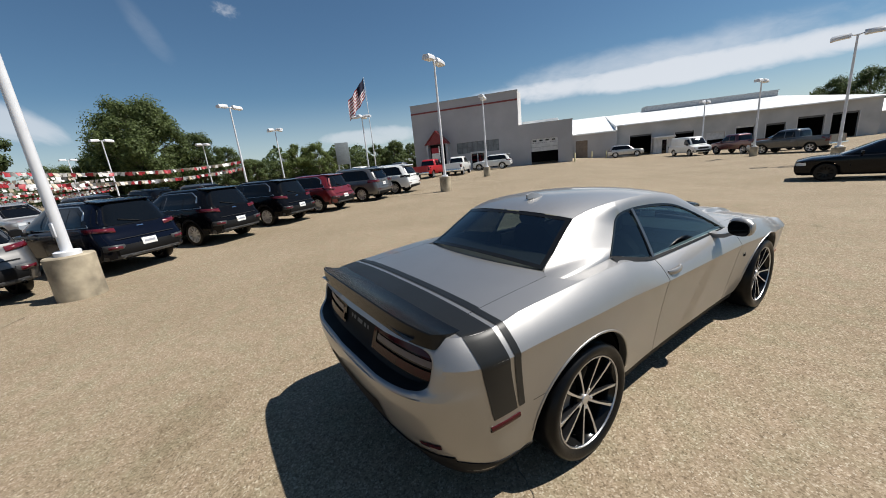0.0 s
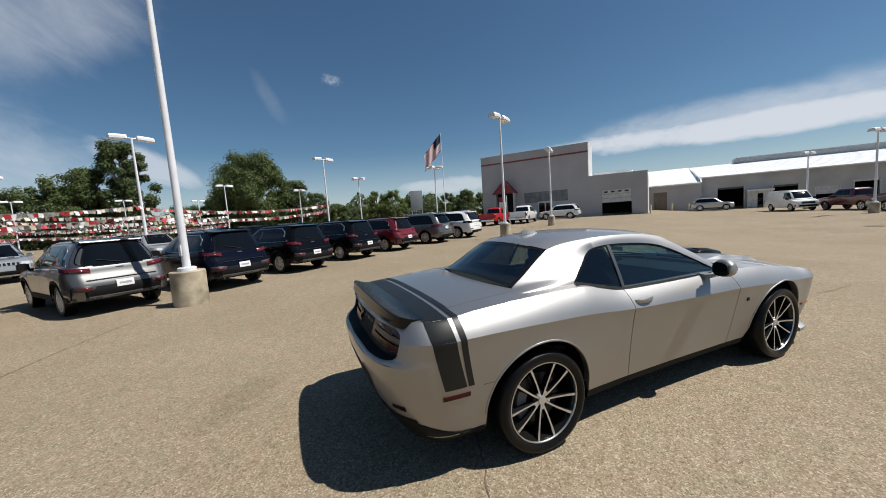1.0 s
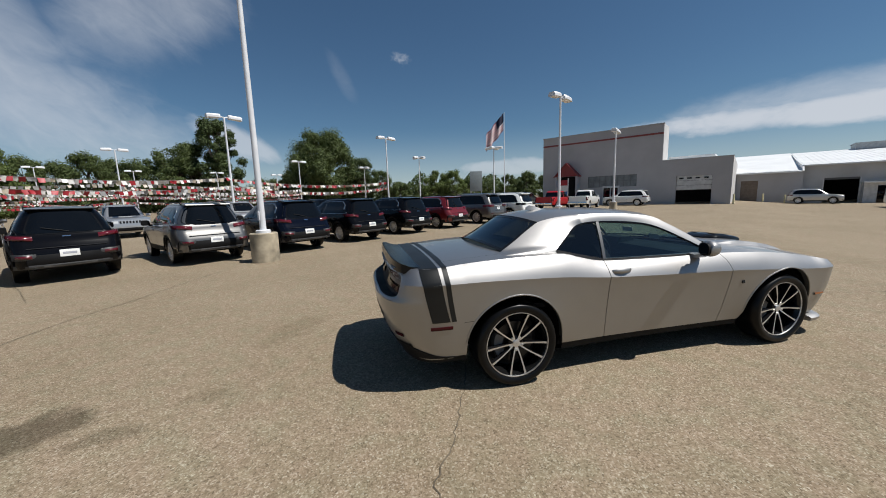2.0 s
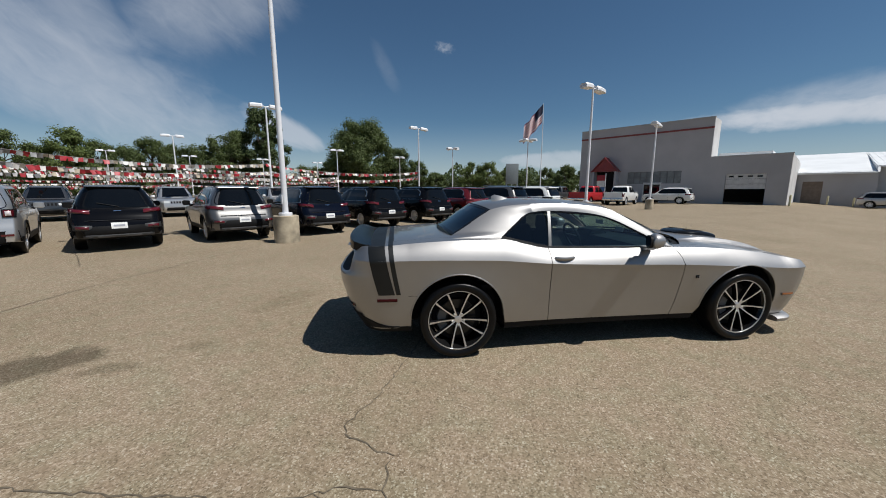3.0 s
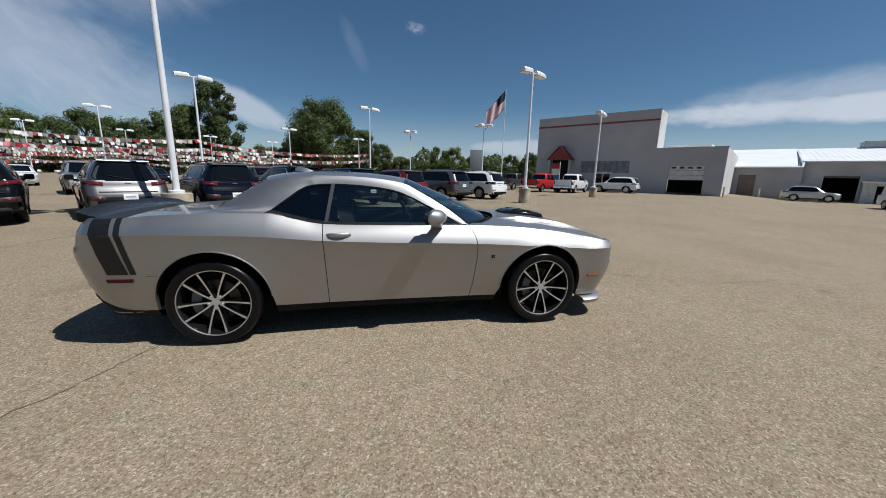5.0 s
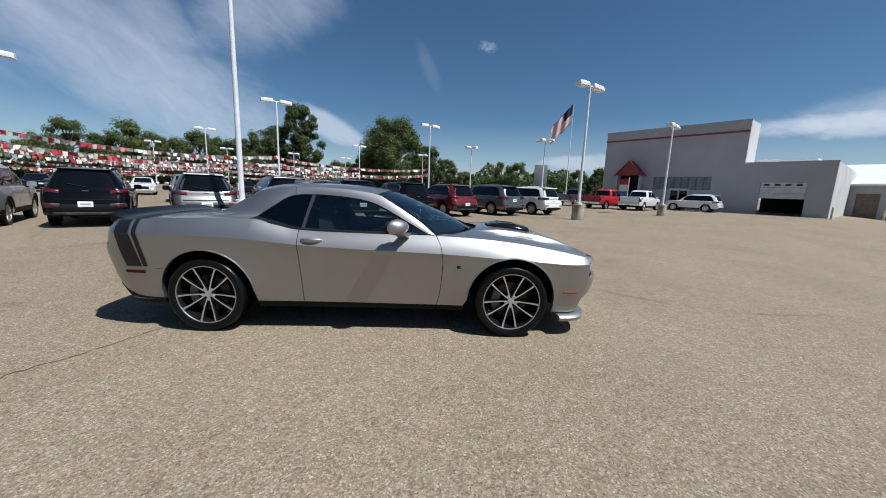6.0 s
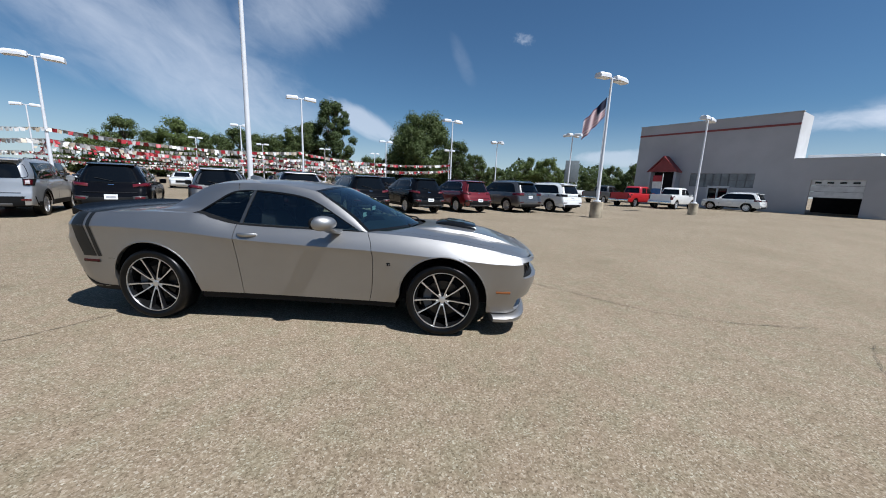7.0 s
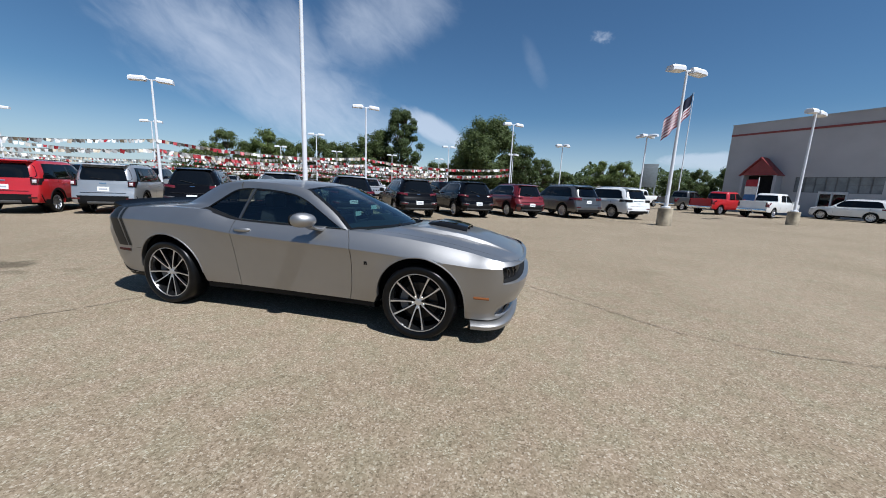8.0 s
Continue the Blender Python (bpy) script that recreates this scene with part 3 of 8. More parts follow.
for i in range(4):
    b = 2.72 + i * 0.78
    part("pane", box(A0 + 0.08, A0 + 0.1, b, b + 0.42, 2.86, 3.03), "pane", gd, smooth=0)

# long service wing
A1, BW0, BW1 = 63.2, -6.0, -37.2
Z0, EAVE = -0.56, 4.3


def far_b(b):
    return -1.2 + 1.20 * (b + 0.27)


bays = [(-5.9, -8.4, 2.35), (-11.0, -13.1, 2.2), (-14.5, -16.3, 1.75), (-17.4, -19.2, 2.15), (-20.3, -22.15, 2.1), (-23.2, -25.6, 2.45), (-26.2, -28.5, 2.5)]
holes = [(far_b(r), far_b(l), Z0, 1.71 + 1.33 * (zt - 1.71)) for l, r, zt in bays]
wall_with_openings("wall_service_front", A1, BW1, BW0, Z0, EAVE, holes, "block", 0.3, "long grey painted block wall with open service bays")
for i, (b0, b1, z0, z1) in enumerate(holes):
    jamb = tagged(in_lot(new(f"door_{i + 3}")), "open service bay with a raised sectional door", "garage door", kind="structure")
    lift = 0.25 if i != 2 else 1.0
    part("door_section", box(A1 + 0.12, A1 + 0.17, b0 + 0.02, b1 - 0.02, z1 - lift, z1 + 0.1), "doorgray" if i in (2, 3) else "graytrim", jamb, smooth=0)
    bm = bmesh.new()
    for b in (b0 - 0.1, b1):
        add_box(bm, A1 - 0.03, A1 + 0.02, b, b + 0.1, Z0, z1)
    part("door_frame", bm, "doorgray", jamb, smooth=0)
# near-black walls stand in for the shade inside the bays
bm = bmesh.new()
add_box(bm, A1 + 12, A1 + 12.3, BW1, BW0, Z0, EAVE)
for b in (BW1, BW0 - 0.3):
    add_box(bm, A1 + 0.3, A1 + 12, b, b + 0.3, Z0, EAVE)
tagged(in_lot(part("wall_service_inner", bm, "opening", smooth=0)), "inner walls of the service bays, their shade painted near-black", "wall", kind="structure")
bm = box(A1 + 0.3, A1 + 12, BW1 + 0.3, BW0 - 0.3, Z0 + 0.01, Z0 + 0.04)
tagged(in_lot(part("floor_service", bm, "concrete", smooth=0)), "service bay floor slab", "floor", kind="structure")
# low-slope white metal roof, hipped at its far end, with ribs
bm = bmesh.new()
RID = 7.3
add_loft(bm, [[(A1 - 0.5, BW0 + 0.2, EAVE), (A1 - 0.5, BW1 - 0.4, EAVE)], [(A1 + 22, BW0 + 0.2, RID), (A1 + 22, BW1 + 2.5, RID)], [(A1 + 44, BW0 + 0.2, EAVE), (A1 + 44, BW1 - 0.4, EAVE)]], False)
bm.faces.new([bm.verts.new(p) for p in ((A1 - 0.5, BW1 - 0.4, EAVE), (A1 + 22, BW1 + 2.5, RID), (A1 + 44, BW1 - 0.4, EAVE))])
add_box(bm, A1 - 0.55, A1 - 0.5, BW1 - 0.4, BW0 + 0.2, EAVE - 0.16, EAVE)
tagged(in_lot(part("roof_service", bm, "roof", smooth=0)), "wide low-slope white metal roof over the service wing", "roof", kind="structure")
ribs = bmesh.new()
for i in range(52):
    b = BW0 - i * 0.6
    top = min(22.0, 22.0 * max(0.05, (b - BW1) / 2.5)) if b < BW1 + 2.5 else 22.0
    z1 = EAVE + (RID - EAVE) * top / 22.0
    rows_ = [[(A1 - 0.5, b + d, EAVE + h), (A1 + top, b + d, z1 + h)] for d, h in ((-0.03, 0.0), (-0.015, 0.022), (0.015, 0.022), (0.03, 0.0))]
    add_loft(ribs, rows_, False)
tagged(in_lot(part("roof_ribs", ribs, "roof", smooth=0)), "standing ribs of the white metal roof", "roof ribs", kind="stuff")
mon = thing("roof_monitor", lot(A1 + 20, SITE), "long grey ridge monitor on the service roof", "roof monitor")
bm = box(0, 4, -34.4, -13.2, 6.3, 8.0)
part("monitor_wall", bm, "roofgray", mon, smooth=0)
part("monitor_roof", box(-0.2, 4.2, -34.5, -13.1, 8.0, 8.1), "roofgray", mon, smooth=0)

# recessed link with a brown door, behind the low wing
wall_with_openings("wall_link_front", A1 - 0.8, BW0, 1.7, -0.56, 3.7, [(-1.7, 0.1, -0.56, 2.55)], "wall", 0.3, "grey link wall with one brown overhead door")
bm = box(A1 - 0.6, A1 - 0.55, -1.7, 0.1, -0.56, 2.55)
tagged(in_lot(part("door_12", bm, M.setdefault("browndoor", plain("brown_door_paint", (0.17, 0.13, 0.10), 0.6)), smooth=0)), "dull brown overhead door in the link wall", "garage door", kind="structure")
bm = bmesh.new()
add_loft(bm, [[(A1 - 1.3, BW0 + 0.2, 3.6), (A1 - 1.3, 1.9, 3.6)], [(A1 + 21, BW0 + 0.2, 7.3), (A1 + 21, 6.5, 7.3)]], False)
add_box(bm, A1 - 1.35, A1 - 1.3, BW0 + 0.2, 1.9, 3.4, 3.6)
bm2 = bmesh.new()
add_loft(bm2, [[(A1 - 1.25, BW0 + d, 3.58), (A1 + 20.9, BW0 + d, 7.25), (A1 + 21.9, BW0 + d, 7.28), (A1 - 0.45, BW0 + d, EAVE - 0.02)] for d in (0.0, 0.18)], True, (True, True))
tagged(in_lot(part("trim_roof_step", bm2, "roof", smooth=0)), "white metal cheek where the two roofs step", "trim", kind="structure")
tagged(in_lot(part("roof_link", bm, "roof", smooth=0)), "white metal roof sloping down to the link wall", "roof", kind="structure")
can = thing("door_canopy", lot(A1 - 1.3, SITE), "small white canopy over a service office door", "canopy")
part("canopy_roof", box(0, 1.3, far_b(-10.9), far_b(-8.5), 1.75, 1.95, 0.02), "roof", can)
part("office_wall", box(0.5, 1.29, far_b(-10.8), far_b(-8.6), -0.56, 1.75), "doorgray", can, smooth=0)
part("office_door", box(0.46, 0.5, far_b(-10.0), far_b(-9.5), -0.56, 1.45), "pane", can, smooth=0)
ann = thing("annex", lot(A1 + 2, SITE), "low white annex beyond the service wing", "building")
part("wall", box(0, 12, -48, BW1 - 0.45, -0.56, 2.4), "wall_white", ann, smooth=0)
bm = bmesh.new()
add_loft(bm, [[(-0.4, -48.4, 2.4), (-0.4, BW1 - 0.45, 2.4)], [(6, -44, 4.2), (6, BW1 - 0.45, 4.2)], [(12.4, -48.4, 2.4), (12.4, BW1 - 0.45, 2.4)]], False)
part("roof", bm, "roof", ann, smooth=0)

# safety posts by the doors
bol = thing("bollard", lot_ground(A0 - 0.8, 0.4 + SITE), "pale yellow steel safety post beside the garage", "bollard", "safety posts")
part("post", lathe([(0.09, 0), (0.09, 1.0), (0.06, 1.07), (0.0, 1.1)], 12), M.setdefault("postyellow", plain("faded_yellow_paint", (0.55, 0.50, 0.30), 0.6)), bol)
for a, b in ((A1 - 2.2, -3.1), (A1 - 2.2, -5.2)):
    copy_thing(bol, lot_ground(a, b))


# ---- lamp posts ----
def lamp_post(m, height, heads, base_h=0.78, base_r=0.32, lean=0.0, head_turn=0.0, label="", big=1.0):
    """A white steel lamp post on a round concrete base, with box heads on short arms."""
    post = thing("lamp_post", m, label or "white steel lamp post on a round concrete base", "lamp post", "lamp posts")
    part("concrete_base", lathe([(base_r, 0), (base_r, base_h - 0.02), (base_r - 0.02, base_h), (0.0, base_h)], 28), "concrete", post, "weathered tan concrete pier")
    part("base_cover", lathe([(0.19, base_h), (0.19, base_h + 0.07), (0.165, base_h + 0.085), (0.0, base_h + 0.085)], 20), "polewhite", post)
    top = height - 0.12
    bm = bmesh.new()
    add_loft(bm, [ring(lean * z, 0, z, 0.085 - 0.035 * (z - base_h) / (top - base_h), 14) for z in [base_h + 0.08 + (top - base_h - 0.08) * i / 8 for i in range(9)]], True, (False, True))
    part("pole", bm, "polewhite", post)
    part("handhole_cover", box(-0.10, -0.075, -0.05, 0.05, base_h + 0.35, base_h + 0.6, 0.01), "polewhite", post)
    for k in range(heads):
        a = radians(head_turn + 360 * k / heads)
        arm = part("arm", tube([(0, 0, top - 0.05), (0.32 * big, 0, top + 0.02)], 0.035, 8), "polewhite", post)
        arm.matrix_basis = Matrix.Translation((lean * top, 0, 0)) @ Matrix.Rotation(a, 4, "Z")
        x0, x1 = 0.24 * big, 1.04 * big
        rings = [[(x, y * w, top + 0.0 + z) for y, z in ((-0.24, -0.10 - d), (-0.24, 0.03 - d), (-0.15, 0.13 - d), (0.15, 0.13 - d), (0.24, 0.03 - d), (0.24, -0.10 - d))]
                 for x, w, d in ((x0, 0.6, 0.0), (x0 + 0.1, 1.0, 0.0), (x1 - 0.12, 1.0, 0.03), (x1, 0.85, 0.06))]
        head = part("lamp_head", loft(rings, True, (True, True)), "polewhite", post)
        head.matrix_basis = Matrix.Translation((lean * top, 0, 0)) @ Matrix.Rotation(a, 4, "Z")
        part("lens", box(x0 + 0.06, x1 - 0.06, -0.16, 0.16, top - 0.125, top - 0.112, 0.004), "lens", head)
    return post


def far_pos(a, b):
    """Pushes places beyond the lot's dip a third farther from the lane, to fit the camera's view."""
    return -2.18 + 1.33 * (a + 2.18), -0.27 + 1.33 * (b + 0.27)


lamp_post(lot(1.62, 8.72), 9.6, 4, 0.80, 0.36, 0.0, 45, "tall white lamp post on a round weathered concrete base")
lamp_post(lot(17.75, 6.95), 7.15, 2, 0.85, 0.32, 0, -4)
lamp_post(lot(29.2, 7.0), 6.65, 2, 0.8, 0.3, 0, 6)
for a, b, h, n, t in ((6.59, 25.0, 7.4, 2, 0), (20.45, 25.1, 7.5, 2, 0), (-6.2, 21.6, 6.8, 2, 0), (33.48, 33.4, 7.3, 4, 0), (3.9, 47, 7.5, 2, 0), (23.2, 47.1, 7.4, 2, 0),
                      (-13.8, 46.8, 7.3, 2, 0), (-1.3, 70.5, 7.4, 2, 0), (9.1, 72.6, 7.4, 2, 0), (36.9, 50.2, 7.4, 4, 0), (33.8, 21.5, 7.3, 4, 10), (-26, 46, 7.3, 2, 0), (-22, 23.5, 7.3, 2, 0), (20, 70, 7.3, 2, 0), (31, 71, 7.3, 2, 0)):
    lamp_post(lot_ground(a, b), h, n, 0.75, 0.3, 0, t)
for a, b, h in ((27.59, -11.37, 6.3), (36.91, -11.08, 6.0)):
    lamp_post(lot_ground(*far_pos(a, b)), h, 2, 0.8, 0.3, 0, -38)
lamp_post(lot_ground(26.6, -15.0), 7.0, 2, 0.8, 0.3, 0, 60)


# ---- parked vehicles ----
WHEELS = {}


def wheel_meshes(r, width, spokes, rim_mat, rim_frac=0.70):
    key = (round(r, 3), round(width, 3), spokes, rim_mat)
    if key in WHEELS:
        return WHEELS[key]
    w = width / 2
    tyre = lathe([(r * rim_frac, -w * 0.9), (r * 0.86, -w), (r * 0.95, -w * 0.95), (r, -w * 0.72), (r, w * 0.72), (r * 0.95, w * 0.95), (r * 0.86, w), (r * rim_frac, w * 0.9)], 32, "y", False)
    t = part("tyre", tyre, "rubber")
    bm = bmesh.new()
    rr = r * rim_frac
    prof = [(rr + 0.002, w * 0.92), (rr - 0.018, w * 0.92), (rr - 0.03, w * 0.7), (rr - 0.035, -w * 0.9)]
    add_loft(bm, [ring(0, h, 0, q, 32, "y") for q, h in prof], True)
    for k in range(spokes):
        a = 2 * math.pi * k / spokes
        d, n = Vector((math.cos(a), 0, math.sin(a))), Vector((-math.sin(a), 0, math.cos(a)))
        hw0, hw1 = 0.028, 0.040
        vs = []
        for q, hw, y0, y1 in ((0.03, hw0, w * 0.45, w * 0.7), (rr - 0.02, hw1, w * 0.6, w * 0.88)):
            vs.append([d * q + n * s * hw + Vector((0, y, 0)) for s, y in ((-1, y0), (-0.8, y1), (0.8, y1), (1, y0))])
        add_loft(bm, vs, True, (True, True))
    add_loft(bm, [ring(0, h, 0, q, 16, "y") for q, h in ((0.075, w * 0.4), (0.07, w * 0.72), (0.001, w * 0.76))], True)
    rim = part("rim", bm, rim_mat)
    back = part("brake", lathe([(0.001, -w * 0.3), (rr * 0.92, -w * 0.3), (rr * 0.92, -w * 0.1), (0.001, -w * 0.1)], 24, "y"), "opening")
    out = tuple(o.data for o in (t, rim, back))
    for o in (t, rim, back):
        bpy.data.objects.remove(o)
    WHEELS[key] = out
    return out


def add_wheel(parent, x, y, r, width, spokes, rim_mat, side):
    """A wheel at its hub; side +1 faces left (y), -1 right."""
    me = wheel_meshes(r, width, spokes, rim_mat)
    w = new("wheel")
    w.parent = parent
    w.matrix_basis = pose(x, y, r) @ (Matrix.Identity(4) if side > 0 else Matrix.Rotation(math.pi, 4, "Z"))
    shared("tyre", me[0], w)
    shared("rim", me[1], w)
    shared("brake", me[2], w)
    return w


class Shape:
    """The outer form of a parked car: x runs from the tail (0) to the nose, y to its left."""

    def __init__(s, L, W, H, r, axles, arch, sill, belt, flare, tail_w, nose_w, bed, tail, nose, shoulder, top, cab_z0, cab_rear, cab_front, cab_w0, cab_w1, mirror, mirror_mat):
        s.L, s.W, s.H, s.r, s.axles, s.arch, s.sill, s.belt, s.flare = L, W, H, r, axles, arch, sill, belt, flare
        s.tail_w, s.nose_w, s.bed, s.tail, s.nose, s.shoulder, s.top = tail_w, nose_w, bed, tail, nose, shoulder, top
        s.cab_z0, s.cab_rear, s.cab_front, s.cab_w0, s.cab_w1, s.mirror, s.mirror_mat = cab_z0, cab_rear, cab_front, cab_w0, cab_w1, mirror, mirror_mat

    def half(s, x):
        u, v = max(0.0, x) / 0.50, (s.L - x) / 0.8
        f = 1.0
        if u < 1:
            f -= (1 - s.tail_w) * (1 - math.sqrt(max(0.0, 1 - (1 - u) ** 2.2)))
        if v < 1:
            f -= (1 - s.nose_w) * (1 - v) ** 2.2
        return s.W / 2 * f

    def low(s, x):
        z = s.sill
        if x < 0.5:
            z = s.sill + 0.06 * (1 - x / 0.5)
        for xa in s.axles:
            d = abs(x - xa)
            if d < s.arch:
                z = max(z, s.r + math.sqrt(max(0, s.arch ** 2 - d * d)) * 0.98)
        return z

    def shift(s, x, z):
        """The tail leans forward above the bumper and tucks in below it; the nose likewise."""
        wr, wf = max(0, 1 - x / 0.9) ** 1.5, max(0, 1 - (s.L - x) / 0.9) ** 1.5
        return x + wr * curve(s.tail, z) - wf * curve(s.nose, z)

    def side(s, x, z):
        """Half width of the body at a station and height."""
        b, t = s.sill, s.belt
        q = min(1, max(0, (z - b) / (t - b)))
        bulge = 1 - 0.05 * (1 - q) ** 3 - 0.035 * max(0, (q - 0.72) / 0.28) ** 2
        for xa in s.axles:
            d = abs(x - xa)
            if d < s.arch * 1.35 and z < s.r + s.arch * 1.25:
                bulge += s.flare * max(0, 1 - (d / (s.arch * 1.35)) ** 4) * (1 - 0.6 * q)
        return s.half(x) * bulge

    def section(s, x):
        zb, zs, zt = s.low(x), curve(s.shoulder, x), curve(s.top, x)
        pts = [(s.side(x, zb) * 0.75, zb + 0.03), (s.side(x, zb) * 0.98, zb)]
        for q in (0.12, 0.3, 0.5, 0.7, 0.86, 0.95):
            z = zb + (zs - zb) * q
            pts.append((s.side(x, z), z))
        w = s.side(x, zs)
        pts.append((w * 0.965, zs))
        bed = s.bed and s.bed[0] < x < s.bed[1]
        if bed:
            pts += [(w * 0.90, zs + 0.005), (w * 0.88, s.bed[2]), (w * 0.4, s.bed[2])]
        else:
            pts += [(w * 0.90, zs + (zt - zs) * 0.35), (w * 0.72, zs + (zt - zs) * 0.8), (w * 0.4, zt)]
        pts.append((0, zt if not bed else s.bed[2]))
        half = [(s.shift(x, z), y, z) for y, z in pts]
        return half + [(px, -py, pz) for px, py, pz in reversed(half[:-1])]

    def body(s):
        xs = {0.0, 0.012, 0.03, 0.06, 0.1, 0.15, 0.2, 0.27, 0.35, s.L, s.L - 0.03, s.L - 0.1, s.L - 0.22, s.L - 0.4, s.L - 0.6}
        for xa in s.axles:
            xs |= {round(xa + s.arch * math.cos(math.pi * k / 12), 4) for k in range(13)} | {xa - s.arch - 0.02, xa + s.arch + 0.02}
        xs |= {s.L * k / 16 for k in range(17)}
        if s.bed:
            xs |= {s.bed[0], s.bed[0] + 0.01, s.bed[1], s.bed[1] - 0.01}
        xs = [x for x in sorted(xs) if 0 <= x <= s.L]
        keep = [xs[0]]
        for x in xs[1:]:
            if x - keep[-1] > 0.009:
                keep.append(x)
        rings = [s.section(x) for x in keep]
        bm = bmesh.new()
        rows_ = add_loft(bm, rings, False)
        for row in (rows_[0], rows_[-1]):
            n = len(row)
            for i in range(n // 2):
                q = list(dict.fromkeys((row[i], row[i + 1], row[n - 2 - i], row[n - 1 - i])))
                if len(q) > 2:
                    bm.faces.new(q)
        bmesh.ops.remove_doubles(bm, verts=bm.verts, dist=1e-4)
        return bm

    # greenhouse
    def cab(s, z):
        q = min(1, max(0, (z - s.cab_z0) / (s.H - s.cab_z0)))
        xr = curve(s.cab_rear, q)
        xf = curve(s.cab_front, q)
        return xr, xf, s.cab_w0 + (s.cab_w1 - s.cab_w0) * q ** 1.3

    def cab_ring(s, z, grow=0.0, inset=1.0, n=11):
        xr, xf, w = s.cab(z)
        cx, hx, w = (xr + xf) / 2, ((xf - xr) / 2 + grow) * inset, (w + grow) * inset
        out = []
        for i in range(n * 4):
            a = 2 * math.pi * (i + 0.5) / (n * 4)
            c, t = math.cos(a), math.sin(a)
            e = 0.32
            out.append((cx + hx * math.copysign(abs(c) ** e, c), w * math.copysign(abs(t) ** e, t), z))
        return out

    def cabin(s):
        g = s.H - 0.12 - s.cab_z0
        zs = [s.cab_z0 - 0.04] + [s.cab_z0 + g * k / 9 for k in range(10)] + [s.H - 0.05, s.H - 0.018, s.H - 0.003]
        sc = [1] * 11 + [0.985, 0.955, 0.90]
        return loft([s.cab_ring(min(z, s.H), 0, k) for z, k in zip(zs, sc)] + [[(x, y, s.H + 0.018) for x, y, _ in s.cab_ring(s.H, 0, 0.74)], [(x, y, s.H + 0.034) for x, y, _ in s.cab_ring(s.H, 0, 0.4)]], True, (False, True))

    def edge_x(s, y, z, front):
        xr, xf, w = s.cab(z)
        cx, hx = (xr + xf) / 2, (xf - xr) / 2
        t = min(0.999, abs(y) / w)
        c = (1 - t ** (2 / 0.32)) ** 0.16
        return cx + hx * c * (1 if front else -1)

    def side_pane(s, outline, sgn, lift=0.006):
        """A pane on the cabin's flank; outline in (x, height fraction)."""
        x0, x1 = min(p[0] for p in outline) + 1e-4, max(p[0] for p in outline) - 1e-4
        cols = []
        for i in range(13):
            x = x0 + (x1 - x0) * i / 12
            cut = []
            for (xa, qa), (xb, qb) in zip(outline, outline[1:] + outline[:1]):
                if (xa - x) * (xb - x) <= 0 and xa != xb:
                    cut.append(qa + (qb - qa) * (x - xa) / (xb - xa))
            col = []
            for j in range(7):
                q = min(cut) + (max(cut) - min(cut)) * j / 6
                z = s.cab_z0 + (s.H - s.cab_z0) * q
                xr, xf, w = s.cab(z)
                k = min(0.985, abs(x - (xr + xf) / 2) / ((xf - xr) / 2))
                y = w * (1 - k ** (2 / 0.32)) ** 0.16
                o = lift + 0.006
                col.append((x, sgn * (y + o), z))
            cols.append([(col[0][0], col[0][1] - sgn * 0.03, col[0][2])] + col + [(col[-1][0], col[-1][1] - sgn * 0.03, col[-1][2])])
        cols = [[(x, y - sgn * 0.03, z) for x, y, z in cols[0]]] + cols + [[(x, y - sgn * 0.03, z) for x, y, z in cols[-1]]]
        return loft(cols, False)

    def end_pane(s, outline, front, lift=0.008, soft=0.0):
        """A pane at the cabin's front or rear; outline in (y fraction, height fraction), swept across."""
        y0, y1, q0, q1 = outline
        bm = bmesh.new()
        rows_ = []
        for j in range(11):
            u = 0.5 - 0.5 * math.cos(math.pi * j / 10)
            q = q0 + (q1 - q0) * u
            z = s.cab_z0 + (s.H - s.cab_z0) * q
            w = s.cab(z)[2] * (1 - soft * abs(2 * u - 1) ** 7)
            rows_.append([(s.edge_x(w * (y0 + (y1 - y0) * i / 10), z, front) + (lift if front else -lift), w * (y0 + (y1 - y0) * i / 10), z) for i in range(11)])
        add_loft(bm, rows_, False)
        return bm


def strip(shape, x0, x1, za, zb, out, sgn, n=40, skip=False):
    """A moulding that lies on the body's flank between two heights."""
    bm = bmesh.new()
    rows_ = []
    for i in range(n + 1):
        x = x0 + (x1 - x0) * i / n
        lo = max(za(x), shape.low(x)) if callable(za) else max(za, shape.low(x))
        hi = max(zb(x), lo + 0.001) if callable(zb) else max(zb, lo + 0.001)
        row = []
        for q, o in ((0, -0.01), (0, out), (0.5, out), (1, out), (1, -0.01)):
            z = lo + (hi - lo) * q
            row.append((shape.shift(x, z), sgn * (shape.side(x, z) + o), z))
        rows_.append(row)
    add_loft(bm, rows_, False)
    bmesh.ops.remove_doubles(bm, verts=bm.verts, dist=1e-5)
    return bm


